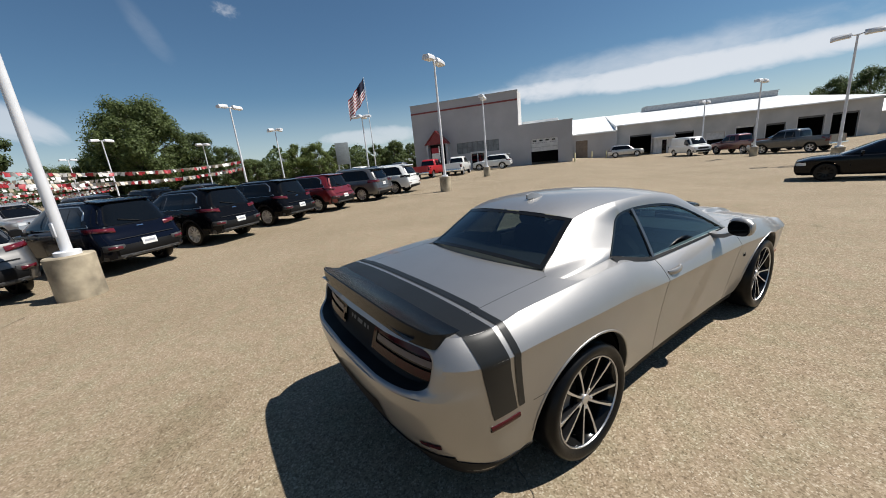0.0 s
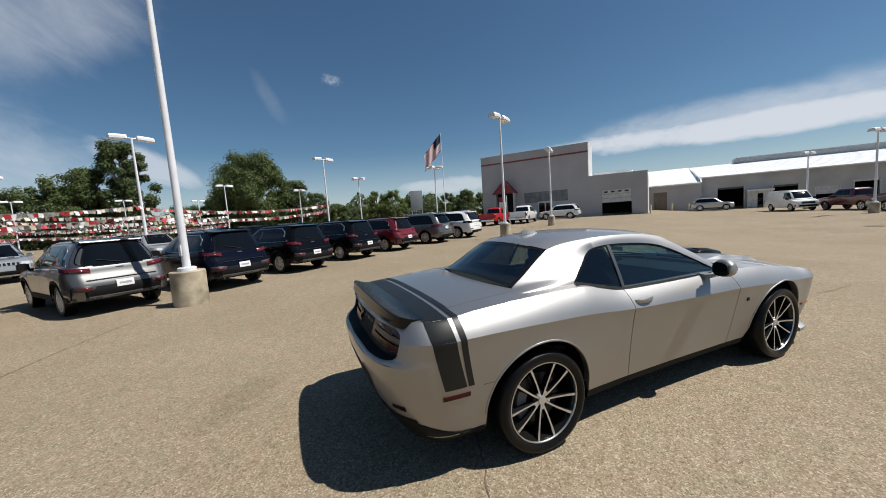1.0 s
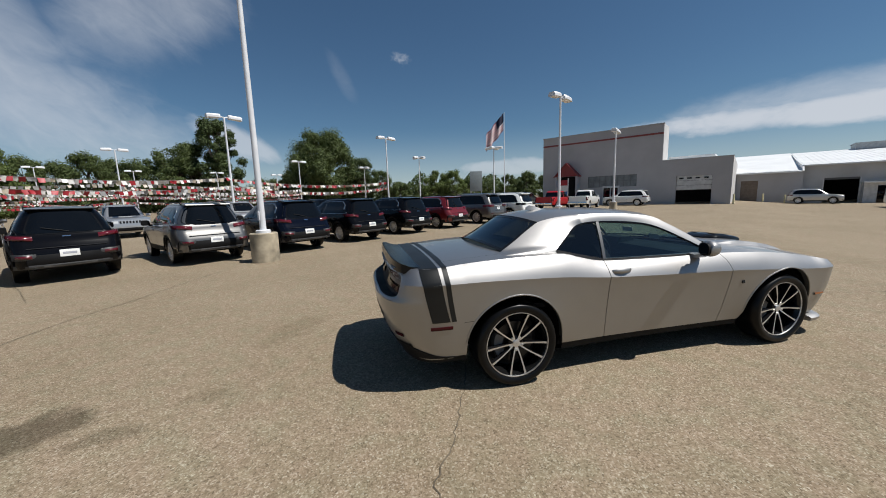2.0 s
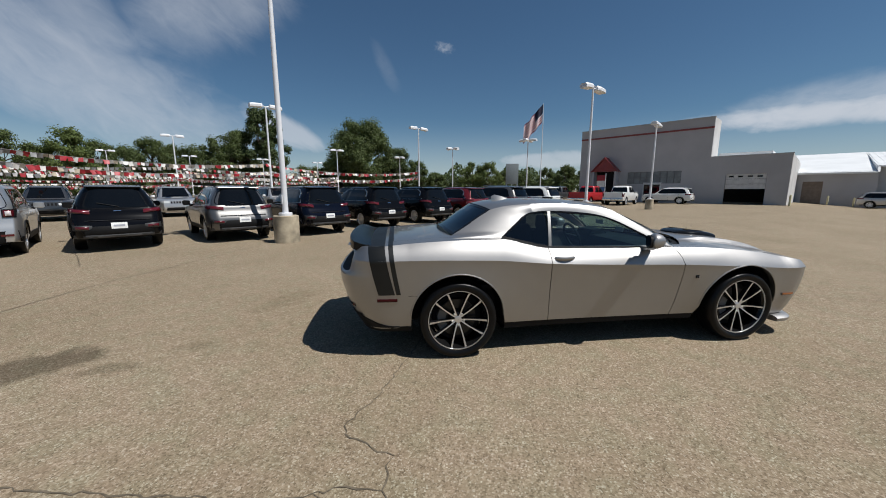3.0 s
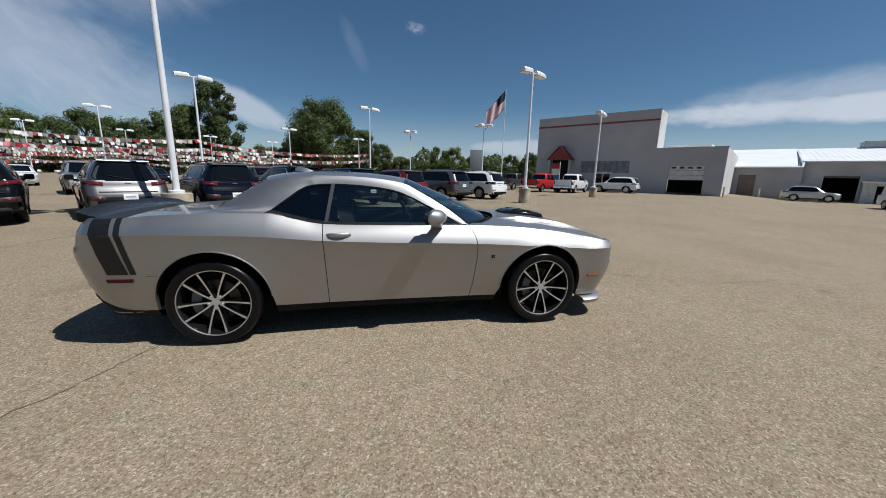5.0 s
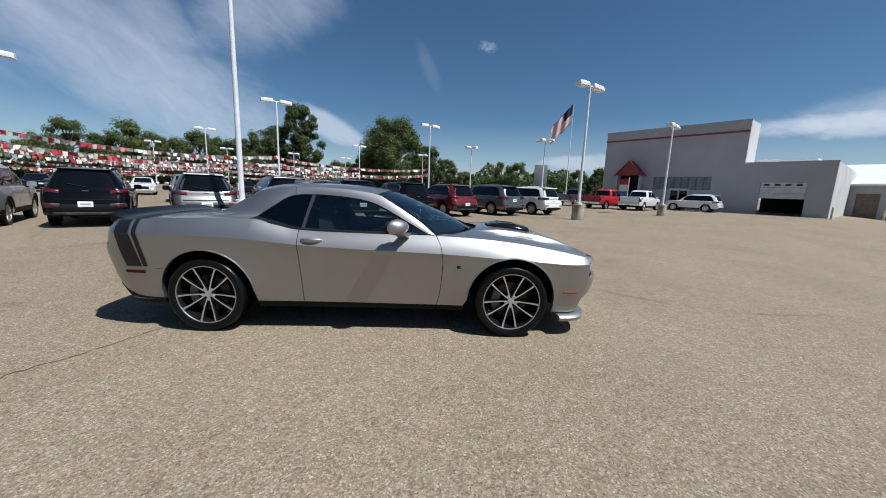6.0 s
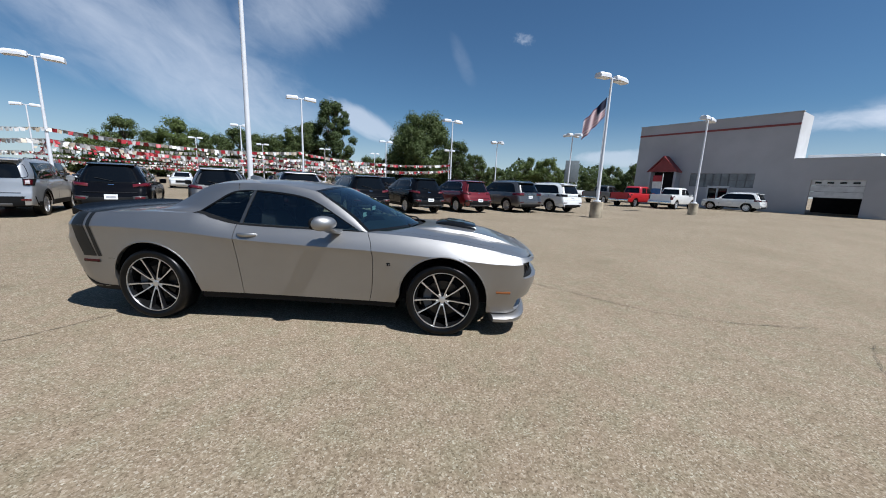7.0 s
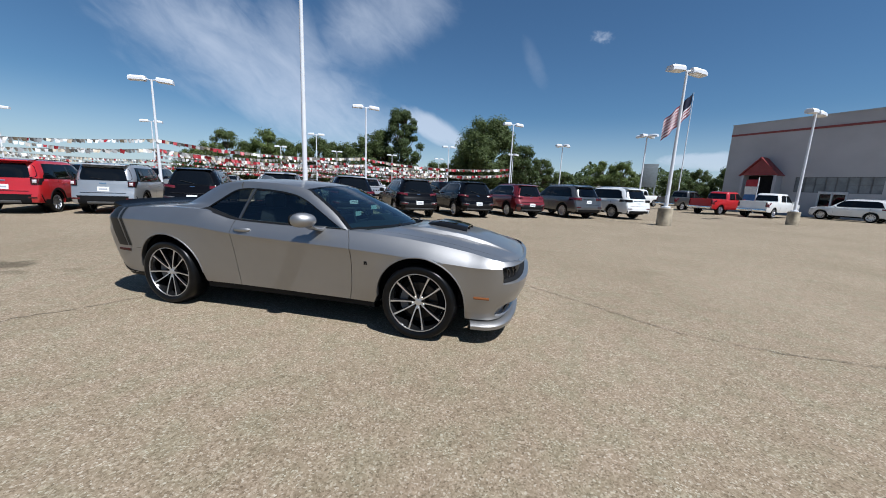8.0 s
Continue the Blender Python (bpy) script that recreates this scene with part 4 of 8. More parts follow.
def tail_patch(shape, y0, y1, z0, z1, out=0.012, nose=False, skew=0.0, dome=0.0):
    """A panel that follows the tail or the nose, domed if wanted."""
    bm = bmesh.new()
    rows_ = []
    for j in range(5):
        z = z0 + (z1 - z0) * j / 4
        row = []
        for i in range(9):
            y = y0 + (y1 - y0) * i / 8
            end, way = (shape.L, -1) if nose else (0.0, 1)
            z2 = z + skew * (i / 8 if y1 * y1 > y0 * y0 else 1 - i / 8)
            d = 0.0
            if abs(y) > shape.side(end, z2) * 0.97:
                lo, hi = 0.0, 0.5
                for _ in range(18):
                    d = (lo + hi) / 2
                    if shape.side(end + way * d, z2) < abs(y):
                        lo = d
                    else:
                        hi = d
            t = min(1.0, d / 0.3)
            o = out + dome * (1 - (i / 4 - 1) ** 2) * (1 - (j / 2 - 1) ** 2)
            yy = math.copysign(min(abs(y), shape.side(end + way * d, z2)) + o * t, y)
            row.append((shape.shift(end + way * d, z2) - way * o * (1 - t * 0.7), yy, z2))
        rows_.append(row)
    back = [[(x_ + (-0.03 if nose else 0.03), y_, z_) for x_, y_, z_ in row] for row in rows_]
    add_loft(bm, rows_, False)
    edge = lambda rr: rr[0] + [r[-1] for r in rr[1:-1]] + rr[-1][::-1] + [r[0] for r in rr[1:-1]][::-1]
    add_loft(bm, [edge(rows_), edge(back)], True)
    bmesh.ops.remove_doubles(bm, verts=bm.verts, dist=1e-5)
    return bm


def common_parts(v, s, spokes, rim, wheel_w=0.24, wheels_y=None):
    for xa in s.axles:
        for sg in (1, -1):
            add_wheel(v, xa, sg * (s.W / 2 - wheel_w / 2 - 0.035), s.r, wheel_w, spokes, rim, sg)
    part("underbody", box(0.25, s.L - 0.25, -s.W / 2 + 0.28, s.W / 2 - 0.28, s.sill - 0.02, s.sill + 0.3), "opening", v, smooth=0)
    for xa in s.axles:
        for sg in (1, -1):
            bm = bmesh.new()
            add_loft(bm, [[(xa + s.arch * 1.0 * math.cos(math.pi * k / 12), sg * y, s.r + s.arch * 0.985 * math.sin(math.pi * k / 12)) for k in range(13)] for y in (s.W / 2 - 0.34, s.W / 2 - 0.03)], False)
            part("wheel_liner", bm, "opening", v)
    for sg in (1, -1):
        xm, zm = s.mirror
        ym = s.cab(zm)[2] + 0.03
        mir = part("mirror", loft([[(xm + dx * k, sg * (ym + 0.03 + dy), zm + 0.08 + dz * k) for dx, dz in ((-0.05, -0.07), (-0.05, 0.07), (0.03, 0.085), (0.06, 0.0), (0.03, -0.085))] for dy, k in ((0, 0.75), (0.05, 1), (0.17, 1), (0.21, 0.7))], True, (True, True)), s.mirror_mat, v)
        part("mirror_arm", box(xm - 0.03, xm + 0.03, min(sg * (ym - 0.05), sg * (ym + 0.06)), max(sg * (ym - 0.05), sg * (ym + 0.06)), zm - 0.03, zm + 0.03, 0.01), "plastic", mir)


def plate_parts(v, s, z, dz=0.15, x_out=0.02):
    pl = part("plate", tail_patch(s, -0.155, 0.155, z - 0.075, z + 0.075, x_out), "plate", v, "white paper dealer plate")
    part("plate_print", tail_patch(s, -0.11, 0.11, z - 0.02, z + 0.025, x_out + 0.003), "print", pl)


def crossover(m, color, label, rim="alloy", wheel_r=0.355):
    """Mid-size crossover with slim tail lamps high on its rounded tailgate."""
    s = Shape(L=4.62, W=1.86, H=1.66, r=wheel_r, axles=(0.98, 3.68), arch=0.425, sill=0.33, belt=1.06, flare=0.018, tail_w=0.70, nose_w=0.70, bed=None,
              tail=[(0.25, 0.10), (0.45, 0.02), (0.62, 0.0), (0.78, 0.03), (0.86, 0.13), (1.0, 0.17), (1.15, 0.24)], nose=[(0.25, 0.14), (0.5, 0.0), (0.75, 0.05), (0.98, 0.25)],
              shoulder=[(0, 1.10), (1.2, 1.09), (3.1, 1.03), (3.9, 0.94), (4.62, 0.78)], top=[(0, 1.10), (1.2, 1.10), (3.1, 1.05), (3.9, 1.00), (4.4, 0.92), (4.62, 0.82)],
              cab_z0=1.07, cab_rear=[(0, 0.20), (0.5, 0.32), (0.85, 0.41), (1, 0.47)], cab_front=[(0, 3.58), (0.5, 3.0), (1, 2.5)], cab_w0=0.85, cab_w1=0.56,
              mirror=(2.95, 1.04), mirror_mat="plastic")
    v = thing("crossover", m, label, "crossover", "parked row")
    part("body", s.body(), color, v)
    part("cabin_shell", s.cabin(), color, v)
    common_parts(v, s, 10, rim)
    for sg in (1, -1):
        part("side_cladding", strip(s, 0.32, 4.3, 0.2, lambda x: max(0.46, s.low(x) + 0.06), 0.012, sg, 60), "plastic", v, "black plastic sill and arch cladding")
        part("window_surround", s.side_pane([(0.55, 0.10), (3.2, 0.06), (2.62, 0.86), (1.0, 0.86), (0.62, 0.5)], sg, 0.003), "gloss_black", v)
        part("window", s.side_pane([(0.68, 0.16), (1.22, 0.13), (1.22, 0.76), (1.02, 0.74), (0.76, 0.48)], sg, 0.007), "pane", v)
        part("window", s.side_pane([(1.27, 0.12), (2.14, 0.10), (2.10, 0.80), (1.27, 0.79)], sg, 0.007), "pane", v)
        part("window", s.side_pane([(2.2, 0.10), (3.1, 0.08), (2.56, 0.80), (2.17, 0.80)], sg, 0.007), "pane", v)
        for x in (1.45, 2.4):
            part("door_handle", box(x, x + 0.2, min(sg * 0.915, sg * 0.945), max(sg * 0.915, sg * 0.945), 0.90, 0.935, 0.01), color, v)
        for x, z0, z1 in ((1.22, 0.7, 1.04), (2.2, 0.46, 1.03), (3.2, 0.46, 1.0)):
            part("door_gap", strip(s, x, x + 0.012, z0, z1, 0.003, sg, 1), "opening", v)
        part("tail_lamp", tail_patch(s, sg * 0.51, sg * 0.905, 0.960, 1.055, 0.012, skew=0.045, dome=0.035), "tail_parked", v, "slim red tail lamp")
        pod = part("reflector_pod", tail_patch(s, sg * 0.50, sg * 0.84, 0.555, 0.685, 0.018, skew=0.02, dome=0.02), "cladding", v, "dark grey bumper corner pod")
        part("rear_reflector", tail_patch(s, sg * 0.56, sg * 0.79, 0.590, 0.655, 0.036, skew=0.015, dome=0.022), "tail_parked", pod)
        part("window_moulding", s.side_pane([(0.52, 0.085), (3.23, 0.045), (2.63, 0.885), (0.98, 0.885), (0.58, 0.5)], sg, 0.001), "steel", v, "bright window moulding")
        part("headlamp", tail_patch(s, sg * 0.45, sg * 0.85, 0.72, 0.84, 0.012, nose=True), "headlamp", v)
        part("roof_rail", tube([(0.75, sg * 0.56, 1.64), (0.85, sg * 0.56, 1.695), (1.6, sg * 0.56, 1.71), (2.4, sg * 0.56, 1.69), (2.5, sg * 0.56, 1.645)], 0.016, 6), "plastic", v)
        ex = part("exhaust_tip", lathe([(0.034, -0.03), (0.038, 0.05), (0.030, 0.055), (0.028, -0.02)], 14, "x", False), "chrome", v)
        ex.matrix_basis = pose(0.02, sg * 0.55, 0.36)
    part("rear_bumper", tail_patch(s, -0.86, 0.86, 0.40, 0.66, 0.012, dome=0.03), "plastic", v, "black textured lower bumper")
    part("bumper_skirt", tail_patch(s, -0.84, 0.84, 0.365, 0.45, 0.020, dome=0.02), "cladding", v, "grey lower bumper skirt")
    part("skid_plate", tail_patch(s, -0.42, 0.42, 0.385, 0.425, 0.036), "graytrim", v)
    plate_parts(v, s, 0.665, x_out=0.036)
    part("tailgate_gap", tail_patch(s, -0.62, 0.62, 0.795, 0.807, 0.004), "opening", v)
    part("badge", tail_patch(s, -0.07, 0.07, 1.02, 1.04, 0.012), "chrome", v)
    part("rear_window_surround", s.end_pane((-0.93, 0.93, 0.02, 0.90), False, 0.005, soft=0.10), "gloss_black", v)
    part("rear_window", s.end_pane((-0.87, 0.87, 0.07, 0.85), False, 0.010, soft=0.18), "pane", v)
    part("rear_spoiler", loft([[(x, y, z) for x, z in ((s.cab(1.64)[0] - 0.09, 1.622), (s.cab(1.64)[0] - 0.08, 1.640), (0.75, 1.672), (0.75, 1.60))] for y in (-0.55, -0.28, 0, 0.28, 0.55)], True, (True, True)), color, v)
    part("wiper", tube([(s.cab(1.15)[0] - 0.03, -0.05, 1.13), (s.cab(1.22)[0] - 0.025, 0.36, 1.23)], 0.010, 6), "plastic", v)
    part("windshield", s.end_pane((-0.90, 0.90, 0.08, 0.90), True), "pane", v)
    part("grille", tail_patch(s, -0.42, 0.42, 0.68, 0.80, 0.012, nose=True), "plastic", v)
    return v


def boxy_crossover(m, color, label):
    """Small upright crossover with square tail lamps."""
    s = Shape(L=4.24, W=1.81, H=1.68, r=0.345, axles=(0.86, 3.43), arch=0.42, sill=0.31, belt=1.08, flare=0.03, tail_w=0.88, nose_w=0.82, bed=None,
              tail=[(0.25, 0.10), (0.42, 0.0), (0.66, 0.0), (0.76, 0.06), (1.1, 0.10)], nose=[(0.25, 0.12), (0.5, 0.0), (0.95, 0.06)],
              shoulder=[(0, 1.10), (3.0, 1.06), (4.24, 0.96)], top=[(0, 1.10), (3.0, 1.08), (3.9, 1.03), (4.24, 0.98)],
              cab_z0=1.08, cab_rear=[(0, 0.10), (0.6, 0.20), (1, 0.34)], cab_front=[(0, 3.15), (0.5, 2.85), (1, 2.5)], cab_w0=0.85, cab_w1=0.68, mirror=(2.75, 1.05), mirror_mat=color)
    v = thing("boxy_crossover", m, label, "crossover", "parked row")
    part("body", s.body(), color, v)
    part("cabin_shell", s.cabin(), color, v)
    common_parts(v, s, 10, "alloy")
    for sg in (1, -1):
        part("side_cladding", strip(s, 0.25, 4.0, 0.2, lambda x: max(0.46, s.low(x) + 0.07), 0.014, sg, 60), "plastic", v, "black plastic sill and arch cladding")
        part("window_surround", s.side_pane([(0.40, 0.05), (2.92, 0.03), (2.55, 0.85), (0.58, 0.84)], sg, 0.002), "gloss_black", v)
        part("window", s.side_pane([(0.45, 0.10), (0.95, 0.08), (0.95, 0.78), (0.62, 0.78)], sg, 0.006), "pane", v)
        part("window", s.side_pane([(1.03, 0.08), (1.85, 0.07), (1.83, 0.80), (1.03, 0.79)], sg, 0.006), "pane", v)
        part("window", s.side_pane([(1.93, 0.07), (2.85, 0.06), (2.52, 0.80), (1.91, 0.80)], sg, 0.006), "pane", v)
        for x in (1.2, 2.1):
            part("door_handle", box(x, x + 0.19, min(sg * 0.885, sg * 0.915), max(sg * 0.885, sg * 0.915), 0.93, 0.965, 0.01), color, v)
        for x, z0, z1 in ((0.99, 0.72, 1.05), (1.9, 0.46, 1.04), (2.85, 0.46, 1.02)):
            part("door_gap", strip(s, x, x + 0.012, z0, z1, 0.003, sg, 1), "opening", v)
        tl = part("tail_lamp", tail_patch(s, sg * 0.66, sg * 0.86, 0.93, 1.12, 0.02), "plastic", v, "square dark tail lamp with a red cross lens")
        part("lamp_lens", tail_patch(s, sg * 0.685, sg * 0.835, 0.955, 1.095, 0.022, dome=0.025), "tail_parked", tl)
        part("lamp_cross", tail_patch(s, sg * 0.715, sg * 0.805, 0.975, 1.075, 0.046, dome=0.02), "tail_clear", tl)
        part("headlamp", lathe([(0.001, 0.02), (0.10, 0.015), (0.10, -0.02)], 20, "x", False), "headlamp", v).matrix_basis = pose(4.2, sg * 0.62, 0.84)
        part("roof_rail", tube([(0.55, sg * 0.60, 1.665), (0.65, sg * 0.60, 1.71), (2.3, sg * 0.60, 1.72), (2.4, sg * 0.60, 1.67)], 0.016, 6), "plastic", v)
        part("fog_reflector", tail_patch(s, sg * 0.60, sg * 0.80, 0.50, 0.55, 0.016), "tail_parked", v)
    part("rear_bumper", tail_patch(s, -0.86, 0.86, 0.35, 0.62, 0.015), "plastic", v, "black textured lower bumper")
    part("skid_plate", tail_patch(s, -0.42, 0.42, 0.34, 0.43, 0.024), "graytrim", v)
    plate_parts(v, s, 0.84)
    part("tailgate_gap", tail_patch(s, -0.60, 0.60, 0.715, 0.727, 0.004), "opening", v)
    part("badge", tail_patch(s, -0.09, 0.09, 1.02, 1.05, 0.014), "chrome", v)
    part("rear_window", s.end_pane((-0.90, 0.90, 0.08, 0.80), False, soft=0.14), "pane", v)
    part("rear_spoiler", loft([[(x, y, z) for x, z in ((0.16, 1.63), (0.18, 1.66), (0.6, 1.69), (0.6, 1.62))] for y in (-0.62, 0, 0.62)], True, (True, True)), color, v)
    part("windshield", s.end_pane((-0.90, 0.90, 0.08, 0.90), True), "pane", v)
    part("wiper", tube([(0.10, 0.0, 1.17), (0.12, 0.33, 1.21)], 0.010, 6), "plastic", v)
    part("grille", tail_patch(s, -0.45, 0.45, 0.78, 0.90, 0.012, nose=True), "plastic", v)
    part("front_bumper", tail_patch(s, -0.8, 0.8, 0.36, 0.58, 0.012, nose=True), "plastic", v)
    return v


def large_suv(m, color, label, lamp_mat="tail_parked"):
    """Large upright sport utility wagon with broad tail lamps."""
    s = Shape(L=4.82, W=1.94, H=1.74, r=0.385, axles=(1.05, 3.965), arch=0.455, sill=0.31, belt=1.10, flare=0.02, tail_w=0.86, nose_w=0.78, bed=None,
              tail=[(0.25, 0.10), (0.45, 0.0), (0.70, 0.0), (0.80, 0.06), (1.15, 0.10)], nose=[(0.25, 0.16), (0.5, 0.0), (1.0, 0.06)],
              shoulder=[(0, 1.13), (3.4, 1.09), (4.82, 0.96)], top=[(0, 1.13), (3.2, 1.12), (4.3, 1.06), (4.82, 0.98)],
              cab_z0=1.10, cab_rear=[(0, 0.10), (0.6, 0.30), (1, 0.48)], cab_front=[(0, 3.62), (0.5, 3.2), (1, 2.75)], cab_w0=0.90, cab_w1=0.68, mirror=(3.1, 1.08), mirror_mat=color)
    v = thing("sport_utility_wagon", m, label, "suv", "parked row")
    part("body", s.body(), color, v)
    part("cabin_shell", s.cabin(), color, v)
    common_parts(v, s, 10, "alloy", 0.26)
    for sg in (1, -1):
        part("side_cladding", strip(s, 0.3, 4.5, 0.2, 0.40, 0.01, sg, 60), "plastic", v)
        part("window_surround", s.side_pane([(0.45, 0.09), (3.28, 0.05), (2.78, 0.87), (0.74, 0.86)], sg, 0.002), "gloss_black", v)
        part("window", s.side_pane([(0.50, 0.14), (1.10, 0.12), (1.10, 0.80), (0.78, 0.80)], sg, 0.006), "pane", v)
        part("window", s.side_pane([(1.18, 0.12), (2.1, 0.10), (2.08, 0.82), (1.18, 0.81)], sg, 0.006), "pane", v)
        part("window", s.side_pane([(2.18, 0.10), (3.2, 0.08), (2.75, 0.82), (2.16, 0.82)], sg, 0.006), "pane", v)
        for x in (1.4, 2.4):
            part("door_handle", box(x, x + 0.2, min(sg * 0.95, sg * 0.98), max(sg * 0.95, sg * 0.98), 0.93, 0.965, 0.01), color, v)
        for x, z0, z1 in ((1.15, 0.8, 1.08), (2.14, 0.42, 1.07), (3.25, 0.42, 1.05)):
            part("door_gap", strip(s, x, x + 0.012, z0, z1, 0.003, sg, 1), "opening", v)
        part("tail_lamp", tail_patch(s, sg * 0.50, sg * 1.02, 0.98, 1.12, 0.016, dome=0.03), lamp_mat, v, "broad tail lamp wrapping the corner")
        part("headlamp", tail_patch(s, sg * 0.48, sg * 0.88, 0.80, 0.92, 0.012, nose=True), "headlamp", v)
        part("roof_rail", tube([(0.7, sg * 0.60, 1.73), (0.8, sg * 0.60, 1.79), (2.6, sg * 0.60, 1.80), (2.7, sg * 0.60, 1.735)], 0.018, 6), "chrome", v)
        part("rear_reflector", tail_patch(s, sg * 0.58, sg * 0.86, 0.60, 0.64, 0.018), "tail_parked", v)
    part("rear_bumper", tail_patch(s, -0.86, 0.86, 0.36, 0.50, 0.014), "plastic", v)
    plate_parts(v, s, 0.90)
    part("tailgate_gap", tail_patch(s, -0.66, 0.66, 0.745, 0.757, 0.004), "opening", v)
    part("chrome_strip", tail_patch(s, -0.40, 0.40, 1.03, 1.06, 0.02), "chrome", v)
    part("rear_window", s.end_pane((-0.87, 0.87, 0.10, 0.84), False, soft=0.14), "pane", v)
    part("rear_spoiler", loft([[(x, y, z) for x, z in ((0.30, 1.68), (0.32, 1.715), (0.75, 1.745), (0.75, 1.68))] for y in (-0.62, 0, 0.62)], True, (True, True)), color, v)
    part("windshield", s.end_pane((-0.90, 0.90, 0.08, 0.90), True), "pane", v)
    part("wiper", tube([(0.12, 0.0, 1.2), (0.16, 0.36, 1.25)], 0.010, 6), "plastic", v)
    gr = part("grille", tail_patch(s, -0.46, 0.46, 0.78, 0.92, 0.012, nose=True), color, v)
    for k in range(7):
        y = -0.39 + k * 0.13
        part("grille_slot", tail_patch(s, y - 0.04, y + 0.04, 0.79, 0.91, 0.016, nose=True), "opening", gr)
    part("front_bumper", tail_patch(s, -0.8, 0.8, 0.38, 0.56, 0.012, nose=True), "plastic", v)
    return v


def pickup(m, color, label, crew=True):
    """Full-size pickup with an open bed."""
    s = Shape(L=5.80, W=2.02, H=1.94, r=0.40, axles=(1.22, 4.78), arch=0.47, sill=0.46, belt=1.22, flare=0.015, tail_w=0.95, nose_w=0.86, bed=(0.12, 1.95, 0.80),
              tail=[(0.4, 0.06), (0.6, 0.02), (1.2, 0.03)], nose=[(0.4, 0.12), (0.7, 0.0), (1.2, 0.05)],
              shoulder=[(0, 1.30), (2.0, 1.30), (2.1, 1.24), (4.2, 1.22), (5.8, 1.12)], top=[(0, 1.30), (2.0, 1.30), (2.1, 1.25), (4.2, 1.26), (5.2, 1.22), (5.8, 1.14)],
              cab_z0=1.22, cab_rear=[(0, 2.05), (0.6, 2.13), (1, 2.28)], cab_front=[(0, 4.55), (0.5, 4.15), (1, 3.75)], cab_w0=0.93, cab_w1=0.74, mirror=(4.0, 1.2), mirror_mat=color)
    v = thing("pickup_truck", m, label, "pickup truck", "parked pickups")
    part("body", s.body(), color, v)
    part("cabin_shell", s.cabin(), color, v)
    common_parts(v, s, 5, "alloy", 0.27)
    for sg in (1, -1):
        part("window", s.side_pane([(2.35, 0.10), (3.1, 0.10), (3.1, 0.80), (2.48, 0.80)], sg, 0.006), "pane", v)
        part("window", s.side_pane([(3.2, 0.10), (4.2, 0.08), (3.78, 0.80), (3.2, 0.80)], sg, 0.006), "pane", v)
        part("tail_lamp", tail_patch(s, sg * 0.84, sg * 1.0, 0.86, 1.22, 0.012), "tail_parked", v)
        part("headlamp", tail_patch(s, sg * 0.60, sg * 0.93, 0.88, 1.06, 0.012, nose=True), "headlamp", v)
        for x, z0, z1 in ((2.06, 0.6, 1.2), (3.15, 0.5, 1.2), (4.25, 0.5, 1.18)):
            part("door_gap", strip(s, x, x + 0.014, z0, z1, 0.003, sg, 1), "opening", v)
    part("tailgate", tail_patch(s, -0.82, 0.82, 0.82, 1.27, 0.014), color, v)
    part("rear_bumper", box(-0.16, 0.04, -0.95, 0.95, 0.50, 0.70, 0.03), "chrome", v)
    part("plate", box(-0.175, -0.16, -0.15, 0.15, 0.53, 0.67), "plate", v)
    part("rear_window", s.end_pane((-0.82, 0.82, 0.16, 0.80), False), "pane", v)
    part("windshield", s.end_pane((-0.90, 0.90, 0.10, 0.88), True), "pane", v)
    part("grille", tail_patch(s, -0.58, 0.58, 0.80, 1.08, 0.014, nose=True), "chrome", v)
    part("front_bumper", tail_patch(s, -0.95, 0.95, 0.50, 0.70, 0.03, nose=True), "chrome", v)
    return v


def van(m, color, label):
    """Full-size work van with a short sloping hood."""
    s = Shape(L=5.4, W=2.0, H=2.10, r=0.37, axles=(1.25, 4.45), arch=0.44, sill=0.38, belt=1.20, flare=0.01, tail_w=0.94, nose_w=0.86, bed=None,
              tail=[(0.3, 0.03), (1.2, 0.02)], nose=[(0.3, 0.10), (0.6, 0.0), (1.1, 0.12)],
              shoulder=[(0, 1.22), (4.2, 1.20), (5.4, 0.98)], top=[(0, 1.22), (4.2, 1.22), (5.1, 1.08), (5.4, 1.0)],
              cab_z0=1.20, cab_rear=[(0, 0.03), (1, 0.14)], cab_front=[(0, 4.75), (0.5, 4.35), (1, 3.85)], cab_w0=0.96, cab_w1=0.84, mirror=(4.2, 1.2), mirror_mat="plastic")
    v = thing("van", m, label, "van")
    part("body", s.body(), color, v)
    part("cabin_shell", s.cabin(), color, v)
    common_parts(v, s, 5, "steel", 0.24)
    for sg in (1, -1):
        part("window", s.side_pane([(3.35, 0.10), (4.45, 0.08), (4.0, 0.72), (3.35, 0.72)], sg, 0.006), "pane", v)
        part("headlamp", tail_patch(s, sg * 0.58, sg * 0.90, 0.78, 0.96, 0.012, nose=True), "headlamp", v)
        part("tail_lamp", tail_patch(s, sg * 0.86, sg * 0.98, 0.8, 1.15, 0.012), "tail_parked", v)
    part("windshield", s.end_pane((-0.92, 0.92, 0.08, 0.84), True), "pane", v)
    part("rear_window", s.end_pane((-0.82, 0.82, 0.2, 0.8), False), "pane", v)
    part("grille", tail_patch(s, -0.54, 0.54, 0.74, 0.94, 0.012, nose=True), "plastic", v)
    part("front_bumper", tail_patch(s, -0.92, 0.92, 0.44, 0.62, 0.04, nose=True), "plastic", v)
    return v


